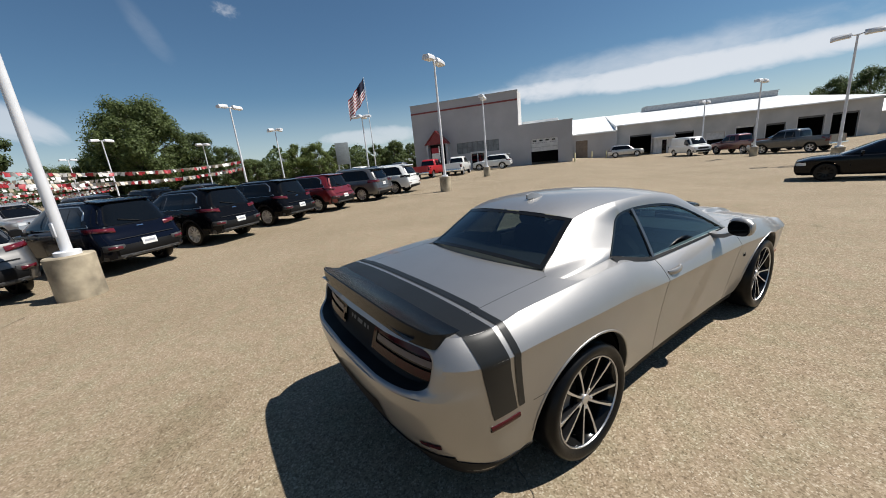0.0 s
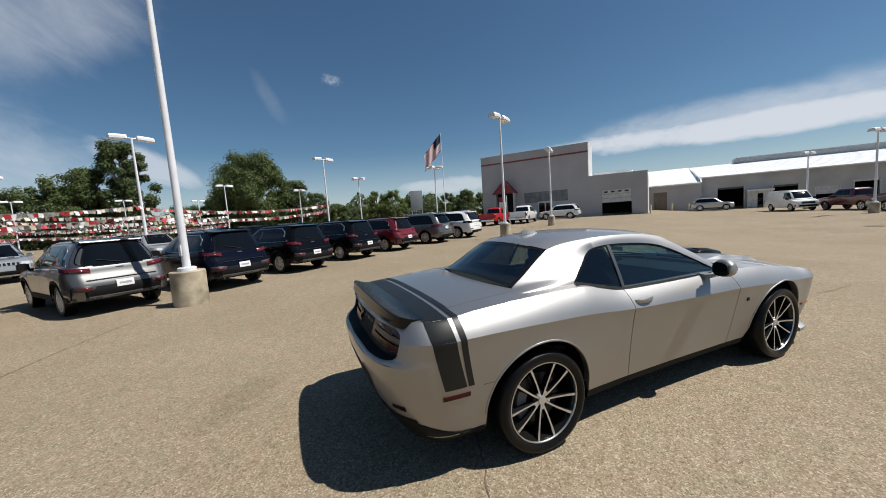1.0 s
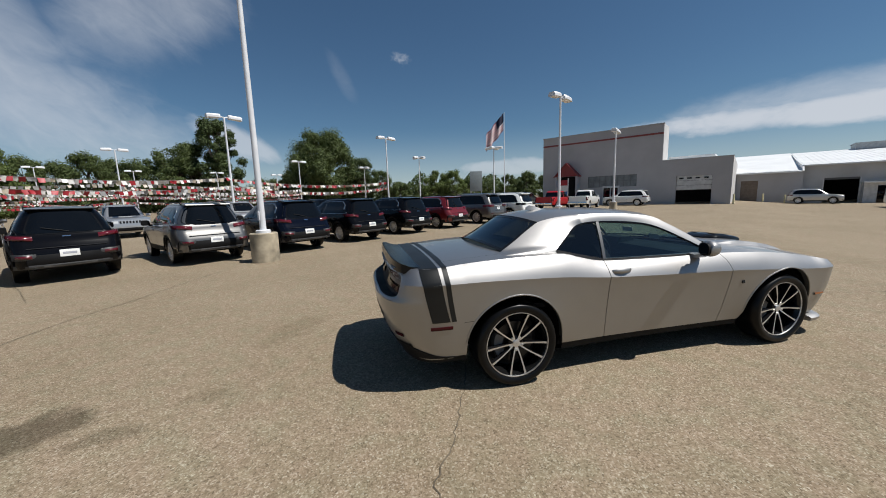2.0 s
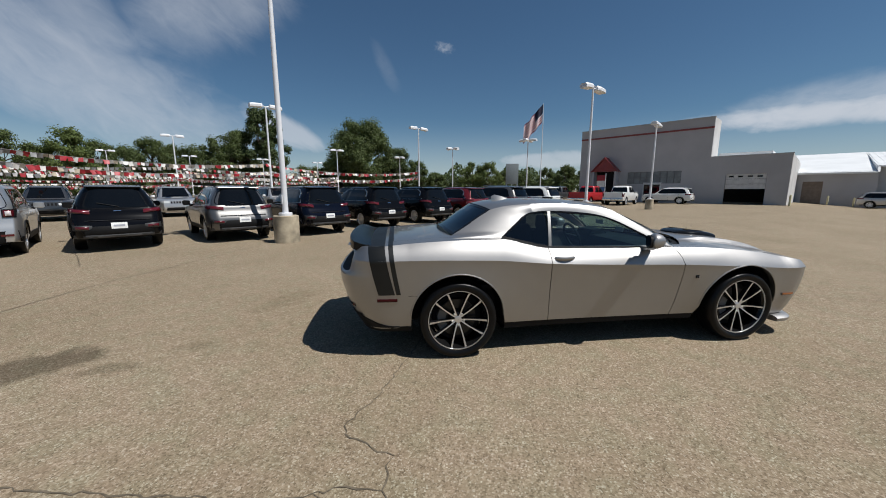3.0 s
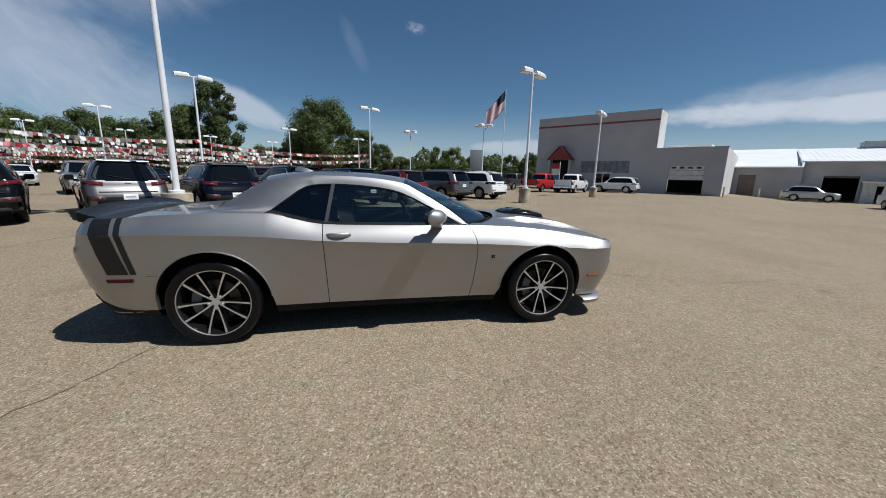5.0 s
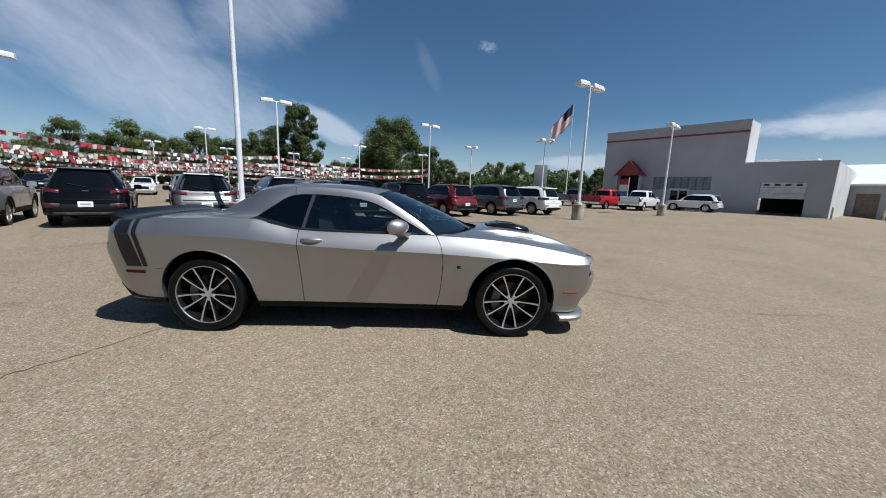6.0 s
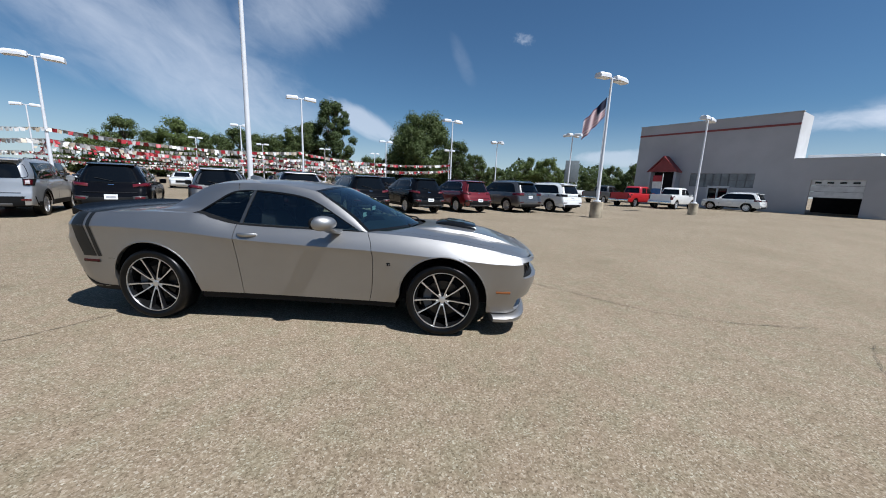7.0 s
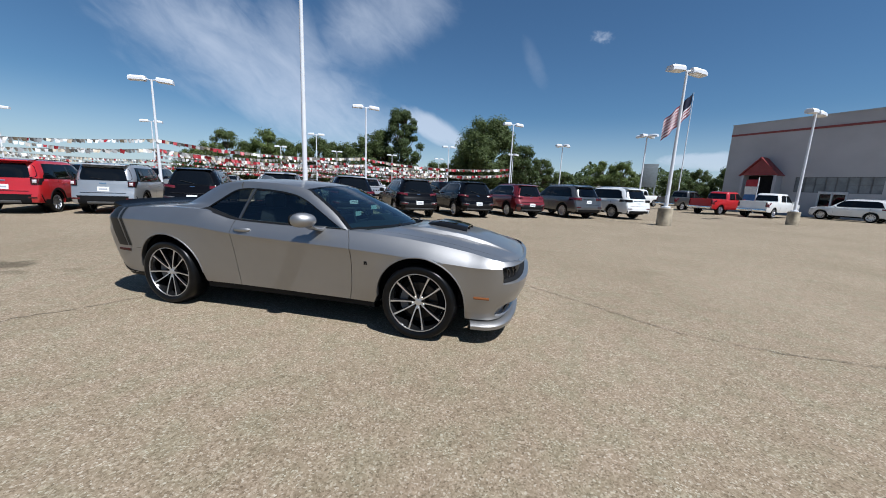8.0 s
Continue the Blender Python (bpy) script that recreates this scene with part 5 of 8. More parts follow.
def sedan(m, color, label, rim="darkalloy"):
    """Long four-door saloon with a high waist."""
    s = Shape(L=5.04, W=1.90, H=1.48, r=0.355, axles=(1.06, 4.11), arch=0.42, sill=0.24, belt=1.0, flare=0.015, tail_w=0.84, nose_w=0.80, bed=None,
              tail=[(0.2, 0.10), (0.45, 0.0), (0.8, 0.02), (1.05, 0.06)], nose=[(0.2, 0.14), (0.45, 0.0), (0.9, 0.08)],
              shoulder=[(0, 1.03), (1.0, 1.02), (3.6, 0.97), (5.04, 0.80)], top=[(0, 1.06), (0.8, 1.06), (3.6, 1.0), (4.5, 0.94), (5.04, 0.82)],
              cab_z0=1.0, cab_rear=[(0, 0.68), (0.5, 1.12), (1, 1.75)], cab_front=[(0, 3.75), (0.5, 3.2), (1, 2.7)], cab_w0=0.86, cab_w1=0.62, mirror=(3.2, 1.0), mirror_mat=color)
    v = thing("sedan", m, label, "sedan")
    part("body", s.body(), color, v)
    part("cabin_shell", s.cabin(), color, v)
    common_parts(v, s, 10, rim)
    for sg in (1, -1):
        part("window", s.side_pane([(1.35, 0.14), (2.2, 0.10), (2.2, 0.82), (1.85, 0.80)], sg, 0.006), "pane", v)
        part("window", s.side_pane([(2.28, 0.10), (3.4, 0.08), (2.72, 0.80), (2.28, 0.82)], sg, 0.006), "pane", v)
        part("headlamp", tail_patch(s, sg * 0.48, sg * 0.88, 0.64, 0.76, 0.012, nose=True), "headlamp", v)
        part("tail_lamp", tail_patch(s, sg * 0.42, sg * 0.92, 0.82, 0.96, 0.012), "tail_parked", v)
        for x in (1.5, 2.5):
            part("door_handle", box(x, x + 0.2, min(sg * 0.93, sg * 0.96), max(sg * 0.93, sg * 0.96), 0.86, 0.89, 0.01), color, v)
        for x in (2.24, 3.45):
            part("door_gap", strip(s, x, x + 0.012, 0.3, 0.97, 0.003, sg, 1), "opening", v)
    part("windshield", s.end_pane((-0.88, 0.88, 0.08, 0.92), True), "pane", v)
    part("rear_window", s.end_pane((-0.85, 0.85, 0.12, 0.9), False), "pane", v)
    part("grille", tail_patch(s, -0.42, 0.42, 0.52, 0.74, 0.012, nose=True), "plastic", v)
    return v


ROW_B = 9.75
crossover(lot(-2.05, ROW_B + 0.25, 0, 90), "black", "glossy black crossover parked tail-out in the row")
crossover(lot(0.78, ROW_B, 0, 90), "gray", "silver-grey crossover crossed by the shadow of a lamp post")
crossover(lot(3.40, ROW_B - 0.27, 0, 90), "navy", "dark navy crossover parked beside the tall lamp post")
crossover(lot(6.24, ROW_B + 0.05, 0, 90), "black", "glossy black crossover with chrome exhaust tips")
crossover(lot(9.25, ROW_B + 0.25, 0, 90), "black", "black crossover parked beside a red one")
crossover(lot(12.3, ROW_B + 0.3, 0, 90), "deepred", "deep red crossover parked tail-out in the row")
large_suv(lot(15.8, ROW_B + 0.05, 0, 90), "gray", "silver-grey sport utility wagon parked tail-out")
large_suv(lot(19.1, ROW_B - 0.3, 0, 90), "white", "white sport utility wagon at the end of the row", "plastic")
boxy_crossover(lot(-4.65, ROW_B + 0.75, 0, 90), "lightsilver", "bright silver boxy crossover with square tail lamps")
boxy_crossover(lot(-7.0, ROW_B + 0.6, 0, 90), "red", "bright red boxy crossover with square tail lamps")
crossover(lot(-9.8, ROW_B + 0.8, 0, 90), "black", "black crossover at the row's far end")

# the second row faces the lane
large_suv(lot(0.9, 28.0, 0, -90), "lightsilver", "silver sport utility wagon facing the lane, slotted grille")
large_suv(lot(6.9, 27.5, 0, -90), "lightsilver", "silver sport utility wagon standing nose-out in the second row")
sedan(lot(-5.5, 45.0, 0, -90), "lightsilver", "silver sedan facing out in a farther row")
sedan(lot(-1.8, 41.0, 0, -90), "white", "white sedan facing out in a farther row")
for a, b, c in ((-4.4, 28.5, "darkgray"), (-8.2, 29.0, "navy"), (10.5, 28.0, "darkgray"), (14.0, 28.2, "black"), (17.5, 28.3, "gray"), (-12.0, 29.0, "black")):
    large_suv(lot(a, b, 0, -90), c, "sport utility wagon standing nose-out in the second row")
for a, b, c in ((-16, 45, "maroon"), (-12.5, 45, "darkgray"), (-9, 45, "black"), (3, 45, "gray"), (7, 45, "navy"), (11, 45, "white")):
    sedan(lot(a, b, 0, -90), c, "sedan facing out in a farther row")

# pickups and others by the buildings
pickup(lot(33.0, 14.9, 0, 0), "red", "bright red pickup parked before the showroom")
pickup(lot(34.5, 11.9, 0, 4), "white", "white pickup parked before the showroom entrance")
pickup(lot(35.5, 19.8, 0, 3), "darkgray", "dark grey pickup beside the red one")
pickup(lot(42.5, 26.3, 0, 180), "white", "white pickup facing the lane")
large_suv(lot(43.6, 7.0, 0, 90), "white", "white sport utility wagon parked along the showroom wall")
v_a, v_b = far_pos(46.0, -4.6)
large_suv(lot_ground(v_a - 1.5, v_b + 0.6, -100), "lightsilver", "silver sport utility wagon before the service wing")
v_a, v_b = far_pos(34.9, -9.2)
van(lot_ground(v_a + 4.0, v_b - 0.2, 195), "white", "white work van facing the lane")
v_a, v_b = far_pos(33.0, -11.6)
pickup(lot_ground(v_a - 2.5, v_b - 2.2, 20), "maroon", "maroon pickup with its tailgate to the lane")
v_a, v_b = far_pos(25.5, -13.4)
pickup(lot_ground(v_a + 1.5, v_b - 2.2, 35), "darkgray", "grey pickup parked beyond the lane")
v_a, v_b = far_pos(31.0, -15.0)
sedan(lot_ground(v_a + 1.0, v_b - 1.5, 90), "lightsilver", "silver sedan parked among the pickups")
v_a, v_b = far_pos(12.2, -9.0)
sedan(lot_ground(v_a - 0.8, v_b - 1.9, 65), "black", "black sedan parked on the lot")


# ---- trees ----
def leaf_material(name, color):
    m, nt, b = material(name)
    geo = nt.nodes.new("ShaderNodeNewGeometry")
    ramp = nt.nodes.new("ShaderNodeValToRGB")
    e = ramp.color_ramp.elements
    e[0].color = (*[c * 0.55 for c in color], 1)
    e[1].color = (*[min(1, c * 1.12) for c in color], 1)
    nt.links.new(geo.outputs["Random Per Island"], ramp.inputs[0])
    nt.links.new(ramp.outputs[0], b.inputs["Base Color"])
    b.inputs["Roughness"].default_value = 0.6
    b.inputs["Specular IOR Level"].default_value = 0.25
    glow = nt.nodes.new("ShaderNodeBsdfTranslucent")
    nt.links.new(ramp.outputs[0], glow.inputs["Color"])
    mx = nt.nodes.new("ShaderNodeMixShader")
    mx.inputs[0].default_value = 0.38
    nt.links.new(b.outputs[0], mx.inputs[1])
    nt.links.new(glow.outputs[0], mx.inputs[2])
    nt.links.new(mx.outputs[0], nt.nodes["Material Output"].inputs["Surface"])
    return m


M["leaf"] = leaf_material("broad_leaves", (0.112, 0.148, 0.050))
M["leaf_dark"] = leaf_material("dark_leaves", (0.088, 0.122, 0.044))
M["leaf_bright"] = leaf_material("bright_leaves", (0.150, 0.196, 0.060))


def tree(m, height, spread, seed, leaf="leaf", label="", clumps=26, leaves=150, lobes=None, low=0.16, size=1.0, kind="tree"):
    """A broad-leaved tree: tapered trunk, limbs, and a crown of leaf sprays gathered in uneven clumps."""
    rng = random.Random(seed)
    t = thing("tree", m, label or "full-leaved deciduous tree beyond the lot", "tree", "trees beyond the lot")
    bm = bmesh.new()
    top = height * 0.72
    pts = [(spread * 0.03 * math.sin(i * 1.7 + seed), spread * 0.03 * math.cos(i * 2.1 + seed), top * i / 7) for i in range(8)]
    tube(pts, height * 0.022, 8, bm, height * 0.006)
    centres = []
    for k in range(clumps):
        if lobes:
            cx, cz, r = lobes[k % len(lobes)]
            a, q = rng.uniform(0, 2 * math.pi), rng.random() ** 0.5 * r
            c = Vector((cx * spread + q * spread * math.cos(a), q * spread * math.sin(a) * 0.9 + rng.uniform(-0.1, 0.1) * spread, height * (cz + r * 0.9 * rng.uniform(-1, 1))))
        else:
            u = rng.uniform(low, 0.95)
            prof = math.sin(math.pi * min(1, (u - low * 0.6) / (1.02 - low * 0.6)) ** 0.8) ** 0.7
            a = rng.uniform(0, 2 * math.pi)
            q = spread * prof * rng.uniform(0.35, 1.0)
            c = Vector((q * math.cos(a), q * math.sin(a), height * u))
        centres.append(c)
        base = Vector(pts[min(7, max(1, int(c.z / top * 5)))])
        tube([base, base.lerp(c, 0.5) + Vector((0, 0, -0.03 * height)), c], height * 0.007, 5, bm, height * 0.002)
    part("trunk", bm, "bark", t)
    verts, faces = [], []
    for c in centres:
        cr = spread * rng.uniform(0.14, 0.30)
        for _ in range(leaves):
            d = Vector((rng.gauss(0, 1), rng.gauss(0, 1), rng.gauss(0, 0.8))).normalized()
            p = c + d * cr * rng.uniform(0.25, 1.08)
            n = (d + Vector((rng.uniform(-0.7, 0.7), rng.uniform(-0.7, 0.7), rng.uniform(-0.2, 0.9)))).normalized()
            u = n.orthogonal().normalized()
            u = Matrix.Rotation(rng.uniform(0, 6.28), 3, n) @ u
            w = n.cross(u)
            s = size * rng.uniform(0.12, 0.26) * (height / 14) ** 0.5
            i = len(verts)
            verts += [p - u * s, p - w * s * 0.55 + n * s * 0.12, p + u * s, p + w * s * 0.55 + n * s * 0.12]
            faces += [(i, i + 1, i + 2), (i, i + 2, i + 3)]
    me = bpy.data.meshes.new("crown")
    me.from_pydata([tuple(v) for v in verts], [], faces)
    me.materials.append(M[leaf])
    crown = new("crown", me)
    crown.parent = t
    return t


def at_bearing(deg, dist, turn=0.0):
    return pose(1.0 + dist * math.cos(radians(deg)), -3.0 + dist * math.sin(radians(deg)), 0, 0, 0, deg - 90 + turn)


tree(at_bearing(95.6, 118), 23.0, 11.3, 3, "leaf", "large round-headed tree with dense dark foliage", 140, 420, low=0.08, size=1.15)
tree(at_bearing(90.3, 120), 15.0, 6.5, 4, "leaf_dark", "", 55, 330, low=0.04, size=1.1)
tree(at_bearing(109.3, 116), 24.5, 6.6, 5, "leaf_dark", "tall open-crowned tree with gaps of sky", 60, 360, low=0.2, size=1.15)
tree(at_bearing(112.0, 119), 18.0, 6.0, 15, "leaf", "", 60, 330, low=0.04, size=1.1)
tree(at_bearing(113.8, 118), 17.5, 6.8, 6, "leaf", "", 60, 330, low=0.04, size=1.1)
tree(at_bearing(117.0, 122), 14.0, 6.0, 7, "leaf", "", 55, 330, low=0.04, size=1.1)
for i, (d, dist, h, sp) in enumerate(((119.2, 126, 14.0, 6.5), (121.8, 123, 14.5, 6.5), (124.4, 125, 12.5, 6.0), (126.6, 120, 13.0, 5.5), (128.8, 118, 15.0, 6.0), (131.0, 122, 11.5, 5.5), (133.6, 118, 14.0, 6.0), (136, 124, 11.0, 5.0), (138.2, 128, 8.5, 4.0), (98.8, 124, 12.0, 5.5), (102.2, 128, 9.0, 5.0), (93.0, 122, 12.5, 5.0),
                                      (87.0, 122, 11.0, 5.0), (84.0, 130, 7.5, 4.0), (80.8, 140, 7.0, 4.5), (78.5, 112, 10.0, 4.6), (75.8, 110, 9.6, 4.4), (73.2, 128, 8.5, 4), (70.0, 150, 8.5, 5), (67.0, 120, 8.6, 4.2), (64.3, 118, 9.0, 4.2), (61.5, 125, 8.0, 4.0), (100.5, 128, 10.5, 5.0), (104, 132, 9.5, 6.0))):
    tree(at_bearing(d, dist), h, sp, 20 + i, "leaf_bright" if d in (78.5, 75.8, 128.8, 136) else "leaf", "", 56, 300, low=0.03, size=1.1)
for i, (d, dist, h) in enumerate(((4.0, 122, 15), (0.5, 118, 16), (-3.5, 120, 16.5), (-7.5, 122, 16), (7.5, 134, 13), (10.0, 138, 12))):
    tree(at_bearing(d, dist), h, 6.5, 60 + i, "leaf_dark", "", 56, 300, low=0.03, size=1.1)

# far woods behind everything
rng = random.Random(9)
verts, faces = [], []
for k in range(26000):
    d = radians(rng.uniform(62, 136))
    dist = rng.uniform(150, 175)
    hmax = 9.2 + 2.4 * math.sin(d * 37) + 1.6 * math.sin(d * 91)
    p = Vector((dist * math.cos(d), dist * math.sin(d), rng.uniform(0, 1) ** 0.7 * hmax))
    n = Vector((rng.uniform(-1, 1), rng.uniform(-1, 0.3), rng.uniform(-0.1, 1))).normalized()
    u = n.orthogonal().normalized()
    u = Matrix.Rotation(rng.uniform(0, 6.28), 3, n) @ u
    w, s = n.cross(u), rng.uniform(0.35, 0.8)
    i = len(verts)
    verts += [p - u * s, p - w * s * 0.6, p + u * s, p + w * s * 0.6]
    faces.append((i, i + 1, i + 2, i + 3))
me = bpy.data.meshes.new("far_woods")
me.from_pydata([tuple(v) for v in verts], [], faces)
me.materials.append(M["leaf_dark"])
tagged(new("far_woods", me), "low belt of woods on the horizon", "woods", kind="stuff")

# bare earth bank beyond the lot's end
rows_ = []
for i in range(25):
    d = radians(137.5 + 2.2 * i)
    h = 2.3 + 0.5 * math.sin(i * 1.3) + 0.3 * math.sin(i * 3.1)
    fade = min(1, i / 3)
    rows_.append([(r * math.cos(d) + 1, r * math.sin(d) - 3, z) for r, z in ((88, -0.05), (97, h * 0.7 * fade), (104, h * fade), (118, h * 0.85 * fade), (140, -0.05))])
tagged(part("earth_bank", loft(rows_, False), "soil", smooth=60), "low bank of bare brown earth on the horizon", "earth bank", kind="structure")

# ---- flag, sign and pennants ----
fx, fy = 28.3, 65.6
fp = thing("flagpole", pose(fx, fy, 0), "tall flagpole with a national flag of stripes and a blue corner", "flagpole")
part("pole", lathe([(0.10, 0), (0.08, 8), (0.04, 18.0), (0.0, 18.05)], 12), "polewhite", fp)


def waving(w, h, x0=0.0, z0=0.0, nx=24, nz=6, droop=0.72):
    """A patch of cloth that hangs and waves from the pole along -x."""
    rows_ = []
    for j in range(nz + 1):
        row = []
        for i in range(nx + 1):
            s, q = x0 + w * i / nx, z0 + h * j / nz
            row.append((-s * 0.62 - 0.05, 0.25 * math.sin(s * 2.3 + q * 0.5) * min(1, s), q - droop * s - 0.10 * math.sin(s * 3.1)))
        rows_.append(row)
    return rows_


flag = part("flag", loft([[(0, 0, 0), (0.01, 0, 0), (0.01, 0, 0.01)], [(0, 0, 0.02), (0.01, 0, 0.02), (0.01, 0, 0.03)]]), "polewhite", fp)
flag.matrix_basis = pose(-0.1, 0, 14.65, 0, 0, 4)
FH, FW = 3.3, 6.0
for k in range(13):
    z0, z1 = FH * k / 13, FH * (k + 1) / 13
    x0 = 2.4 if k >= 6 else 0.0
    bm = bmesh.new()
    add_loft(bm, waving(FW - x0, z1 - z0, x0, z0, 24, 1), False)
    part("stripe", bm, "flag_red" if k % 2 == 0 else "flag_white", flag)
bm = bmesh.new()
add_loft(bm, waving(2.4, FH * 7 / 13, 0, FH * 6 / 13, 12, 5), False)
part("canton", bm, "flag_blue", flag)

sg = thing("pylon_sign", at_bearing(72.4, 95), "weathered grey pylon sign seen from behind", "sign")
part("sign_panel", box(-1.6, 1.6, -0.25, 0.25, 3.0, 8.2, 0.04), "sign", sg)
part("sign_post", box(-1.5, -1.25, -0.12, 0.12, 0, 3.0), "steel", sg, smooth=0)
part("sign_post", box(1.25, 1.5, -0.12, 0.12, 0, 3.0), "steel", sg, smooth=0)
sg2 = thing("pylon_sign", at_bearing(80.0, 150), "small dark sign on a post in the distance", "sign")
part("sign_panel", box(-1.1, 1.1, -0.2, 0.2, 5.0, 8.6, 0.04), "sign", sg2)
part("sign_post", box(-0.15, 0.15, -0.12, 0.12, 0, 5.0), "steel", sg2, smooth=0)

bn = thing("hanging_banner", lot(44.6, 16.8), "red, white and blue cloth banner hung before the entrance porch", "banner")
part("pole", lathe([(0.05, 0), (0.05, 3.6), (0.0, 3.62)], 10), "polewhite", bn)
for mat_, z0, z1 in (("cloth_red", 2.7, 3.4), ("cloth_white", 1.9, 2.7), ("cloth_blue2", 1.0, 1.9)):
    part("banner_panel", loft([[(0.03 * math.sin(z * 5 + y * 4), y, z) for y in (0.06, 0.4, 0.75, 1.1)] for z in [z0 + (z1 - z0) * i / 4 for i in range(5)]], False), mat_, bn)


def pennant_mesh(mname, seed):
    rng = random.Random(seed)
    rows_ = [[(-0.21, 0, 0), (0.0, 0.01, 0), (0.21, 0, 0)], [(-0.18, 0.03 * rng.uniform(-1, 1), -0.2), (0.0, 0.03, -0.21), (0.19, -0.03, -0.2)], [(-0.16, 0.07 * rng.uniform(-1, 1), -0.40), (0.01, 0.05, -0.38), (0.17, -0.04, -0.42)]]
    bm = bmesh.new()
    add_loft(bm, rows_, False)
    ob = part("pennant", bm, mname)
    me = ob.data
    bpy.data.objects.remove(ob)
    return me


PENNANTS = {c: [pennant_mesh(c, k) for k in range(4)] for c in ("cloth_red", "cloth_white", "cloth_cream", "cloth_grey")}


def pennant_string(p0, p1, sag, step=0.46, red=0.33, seed=0, big=1.0):
    """A sagging cord hung with red and white film tabs in turn."""
    rng = random.Random(seed)
    p0, p1 = Vector(p0), Vector(p1)
    n = max(4, int((p1 - p0).length / step))
    at = lambda t: p0.lerp(p1, t) - Vector((0, 0, sag * 4 * t * (1 - t)))
    th = thing("pennant_string", Matrix.Identity(4), "sagging cord of red and white pennants between lamp posts", "pennants", "pennant strings")
    part("cord", tube([at(i / 16) for i in range(17)], 0.010, 4), "cord", th)
    yaw = math.degrees(math.atan2(p1.y - p0.y, p1.x - p0.x))
    for i in range(n):
        c = at((i + 0.5) / n)
        tone = "cloth_red" if rng.random() < red else rng.choice(("cloth_white", "cloth_white", "cloth_cream", "cloth_grey"))
        shared("pennant", rng.choice(PENNANTS[tone]), th, pose(c.x, c.y, c.z, rng.uniform(-38, 38), rng.uniform(-14, 14), yaw + rng.uniform(-25, 25)) @ Matrix.Scale(big * rng.uniform(0.40, 0.62), 4))


def lotv(a, b, z):
    return lot(a, b, z).translation


POSTS = {"P0": (-22, 23.5), "P1": (-6.2, 21.6), "P2": (6.59, 25.0), "P3": (20.45, 25.1), "Q0": (-26, 46), "Q1": (-13.8, 46.8), "Q2": (3.9, 47.0), "Q3": (23.2, 47.1), "R1": (-1.3, 70.5), "R2": (9.1, 72.6), "R3": (20, 70), "R4": (31, 71)}
ROWS = (("P0", "P1", 3.4), ("P0", "P1", 2.85), ("P1", "P2", 3.4), ("P1", "P2", 2.85), ("P2", "P3", 3.3), ("P2", "P3", 2.75), ("P0", "Q1", 2.9), ("P1", "Q1", 2.9), ("P1", "Q2", 2.8), ("P2", "Q2", 2.8), ("P2", "Q3", 2.9), ("P3", "Q3", 2.9),
                               ("Q0", "Q1", 2.8), ("Q1", "Q2", 2.8), ("Q2", "Q3", 2.8), ("Q0", "Q1", 2.2), ("Q1", "Q2", 2.2), ("Q2", "Q3", 2.2), ("Q1", "R1", 2.4), ("Q2", "R1", 2.4), ("Q2", "R2", 2.4), ("Q3", "R2", 2.4), ("Q3", "R3", 2.4), ("R1", "R2", 2.4), ("R2", "R3", 2.4), ("Q0", "R1", 2.6),
        ("Q0", "Q1", 4.1), ("Q1", "Q2", 4.1), ("Q2", "Q3", 4.1), ("Q1", "Q2", 3.4), ("Q2", "Q3", 3.4), ("R1", "R2", 4.6), ("R2", "R3", 4.6), ("R3", "R4", 4.6), ("R3", "R4", 3.4), ("R1", "R2", 3.5), ("R2", "R3", 3.5), ("Q1", "R2", 3.8), ("Q2", "R3", 3.8))
for k, (p, q, z) in enumerate(ROWS):
    pennant_string(lotv(*POSTS[p], z), lotv(*POSTS[q], z), 0.4, seed=k, step=0.185 if p[0] == "P" else 0.25 if k < 26 else 0.42, red=0.08 if p in ("P0", "Q0") else 0.34 if k < 26 else 0.14, big=1.0 if k < 26 else 1.6)


# ---- the silver two-door car ----
# Its own frame: x forward from the rear axle, y to its left, z up.
HERO = pose(0, 0.88, 0)
WB, HUB, ARCH = 2.946, 0.364, 0.437
X_R, X_F = -0.47, 3.44            # where the rounded tail and nose begin
EPS = 0.003


def h_gap_rear(z):
    return 0.870 + 0.028 * (0.97 - z) / 0.65


def h_gap_front(z):
    return curve([(0.28, 2.205), (0.45, 2.238), (0.73, 2.255), (0.88, 2.235), (0.99, 2.185)], z)


def h_shoulder(x):
    return curve([(-1.1, 1.035), (-0.7, 1.055), (-0.3, 1.085), (0.1, 1.100), (0.42, 1.098), (0.62, 1.062), (0.85, 1.015), (1.1, 1.002), (2.2, 0.988), (2.6, 0.972), (3.0, 0.935), (3.44, 0.865), (3.9, 0.775)], x)


def h_crease(x):
    return curve([(-1.1, 0.93), (-0.3, 0.94), (0.3, 0.925), (0.9, 0.875), (1.4, 0.852), (2.2, 0.828), (2.8, 0.80), (3.44, 0.755), (3.9, 0.70)], x)


def h_width(x):
    return curve([(-1.1, 0.905), (-0.5, 0.945), (0.0, 0.962), (0.4, 0.955), (0.9, 0.938), (1.5, 0.930), (2.2, 0.932), (2.7, 0.945), (3.0, 0.948), (3.44, 0.925), (3.9, 0.86)], x)


def h_low(x):
    z = 0.300 - 0.012 * x / 2.9
    if x < -0.44:
        z = curve([(-1.1, 0.30), (-0.7, 0.285), (-0.44, 0.30)], x)
    if x > 3.37:
        z = curve([(3.37, 0.235), (3.6, 0.235), (3.9, 0.25)], x)
    for xa in (0.0, WB):
        d = abs(x - xa)
        if d < ARCH:
            z = max(z, HUB + math.sqrt(ARCH ** 2 - d * d))
    return z


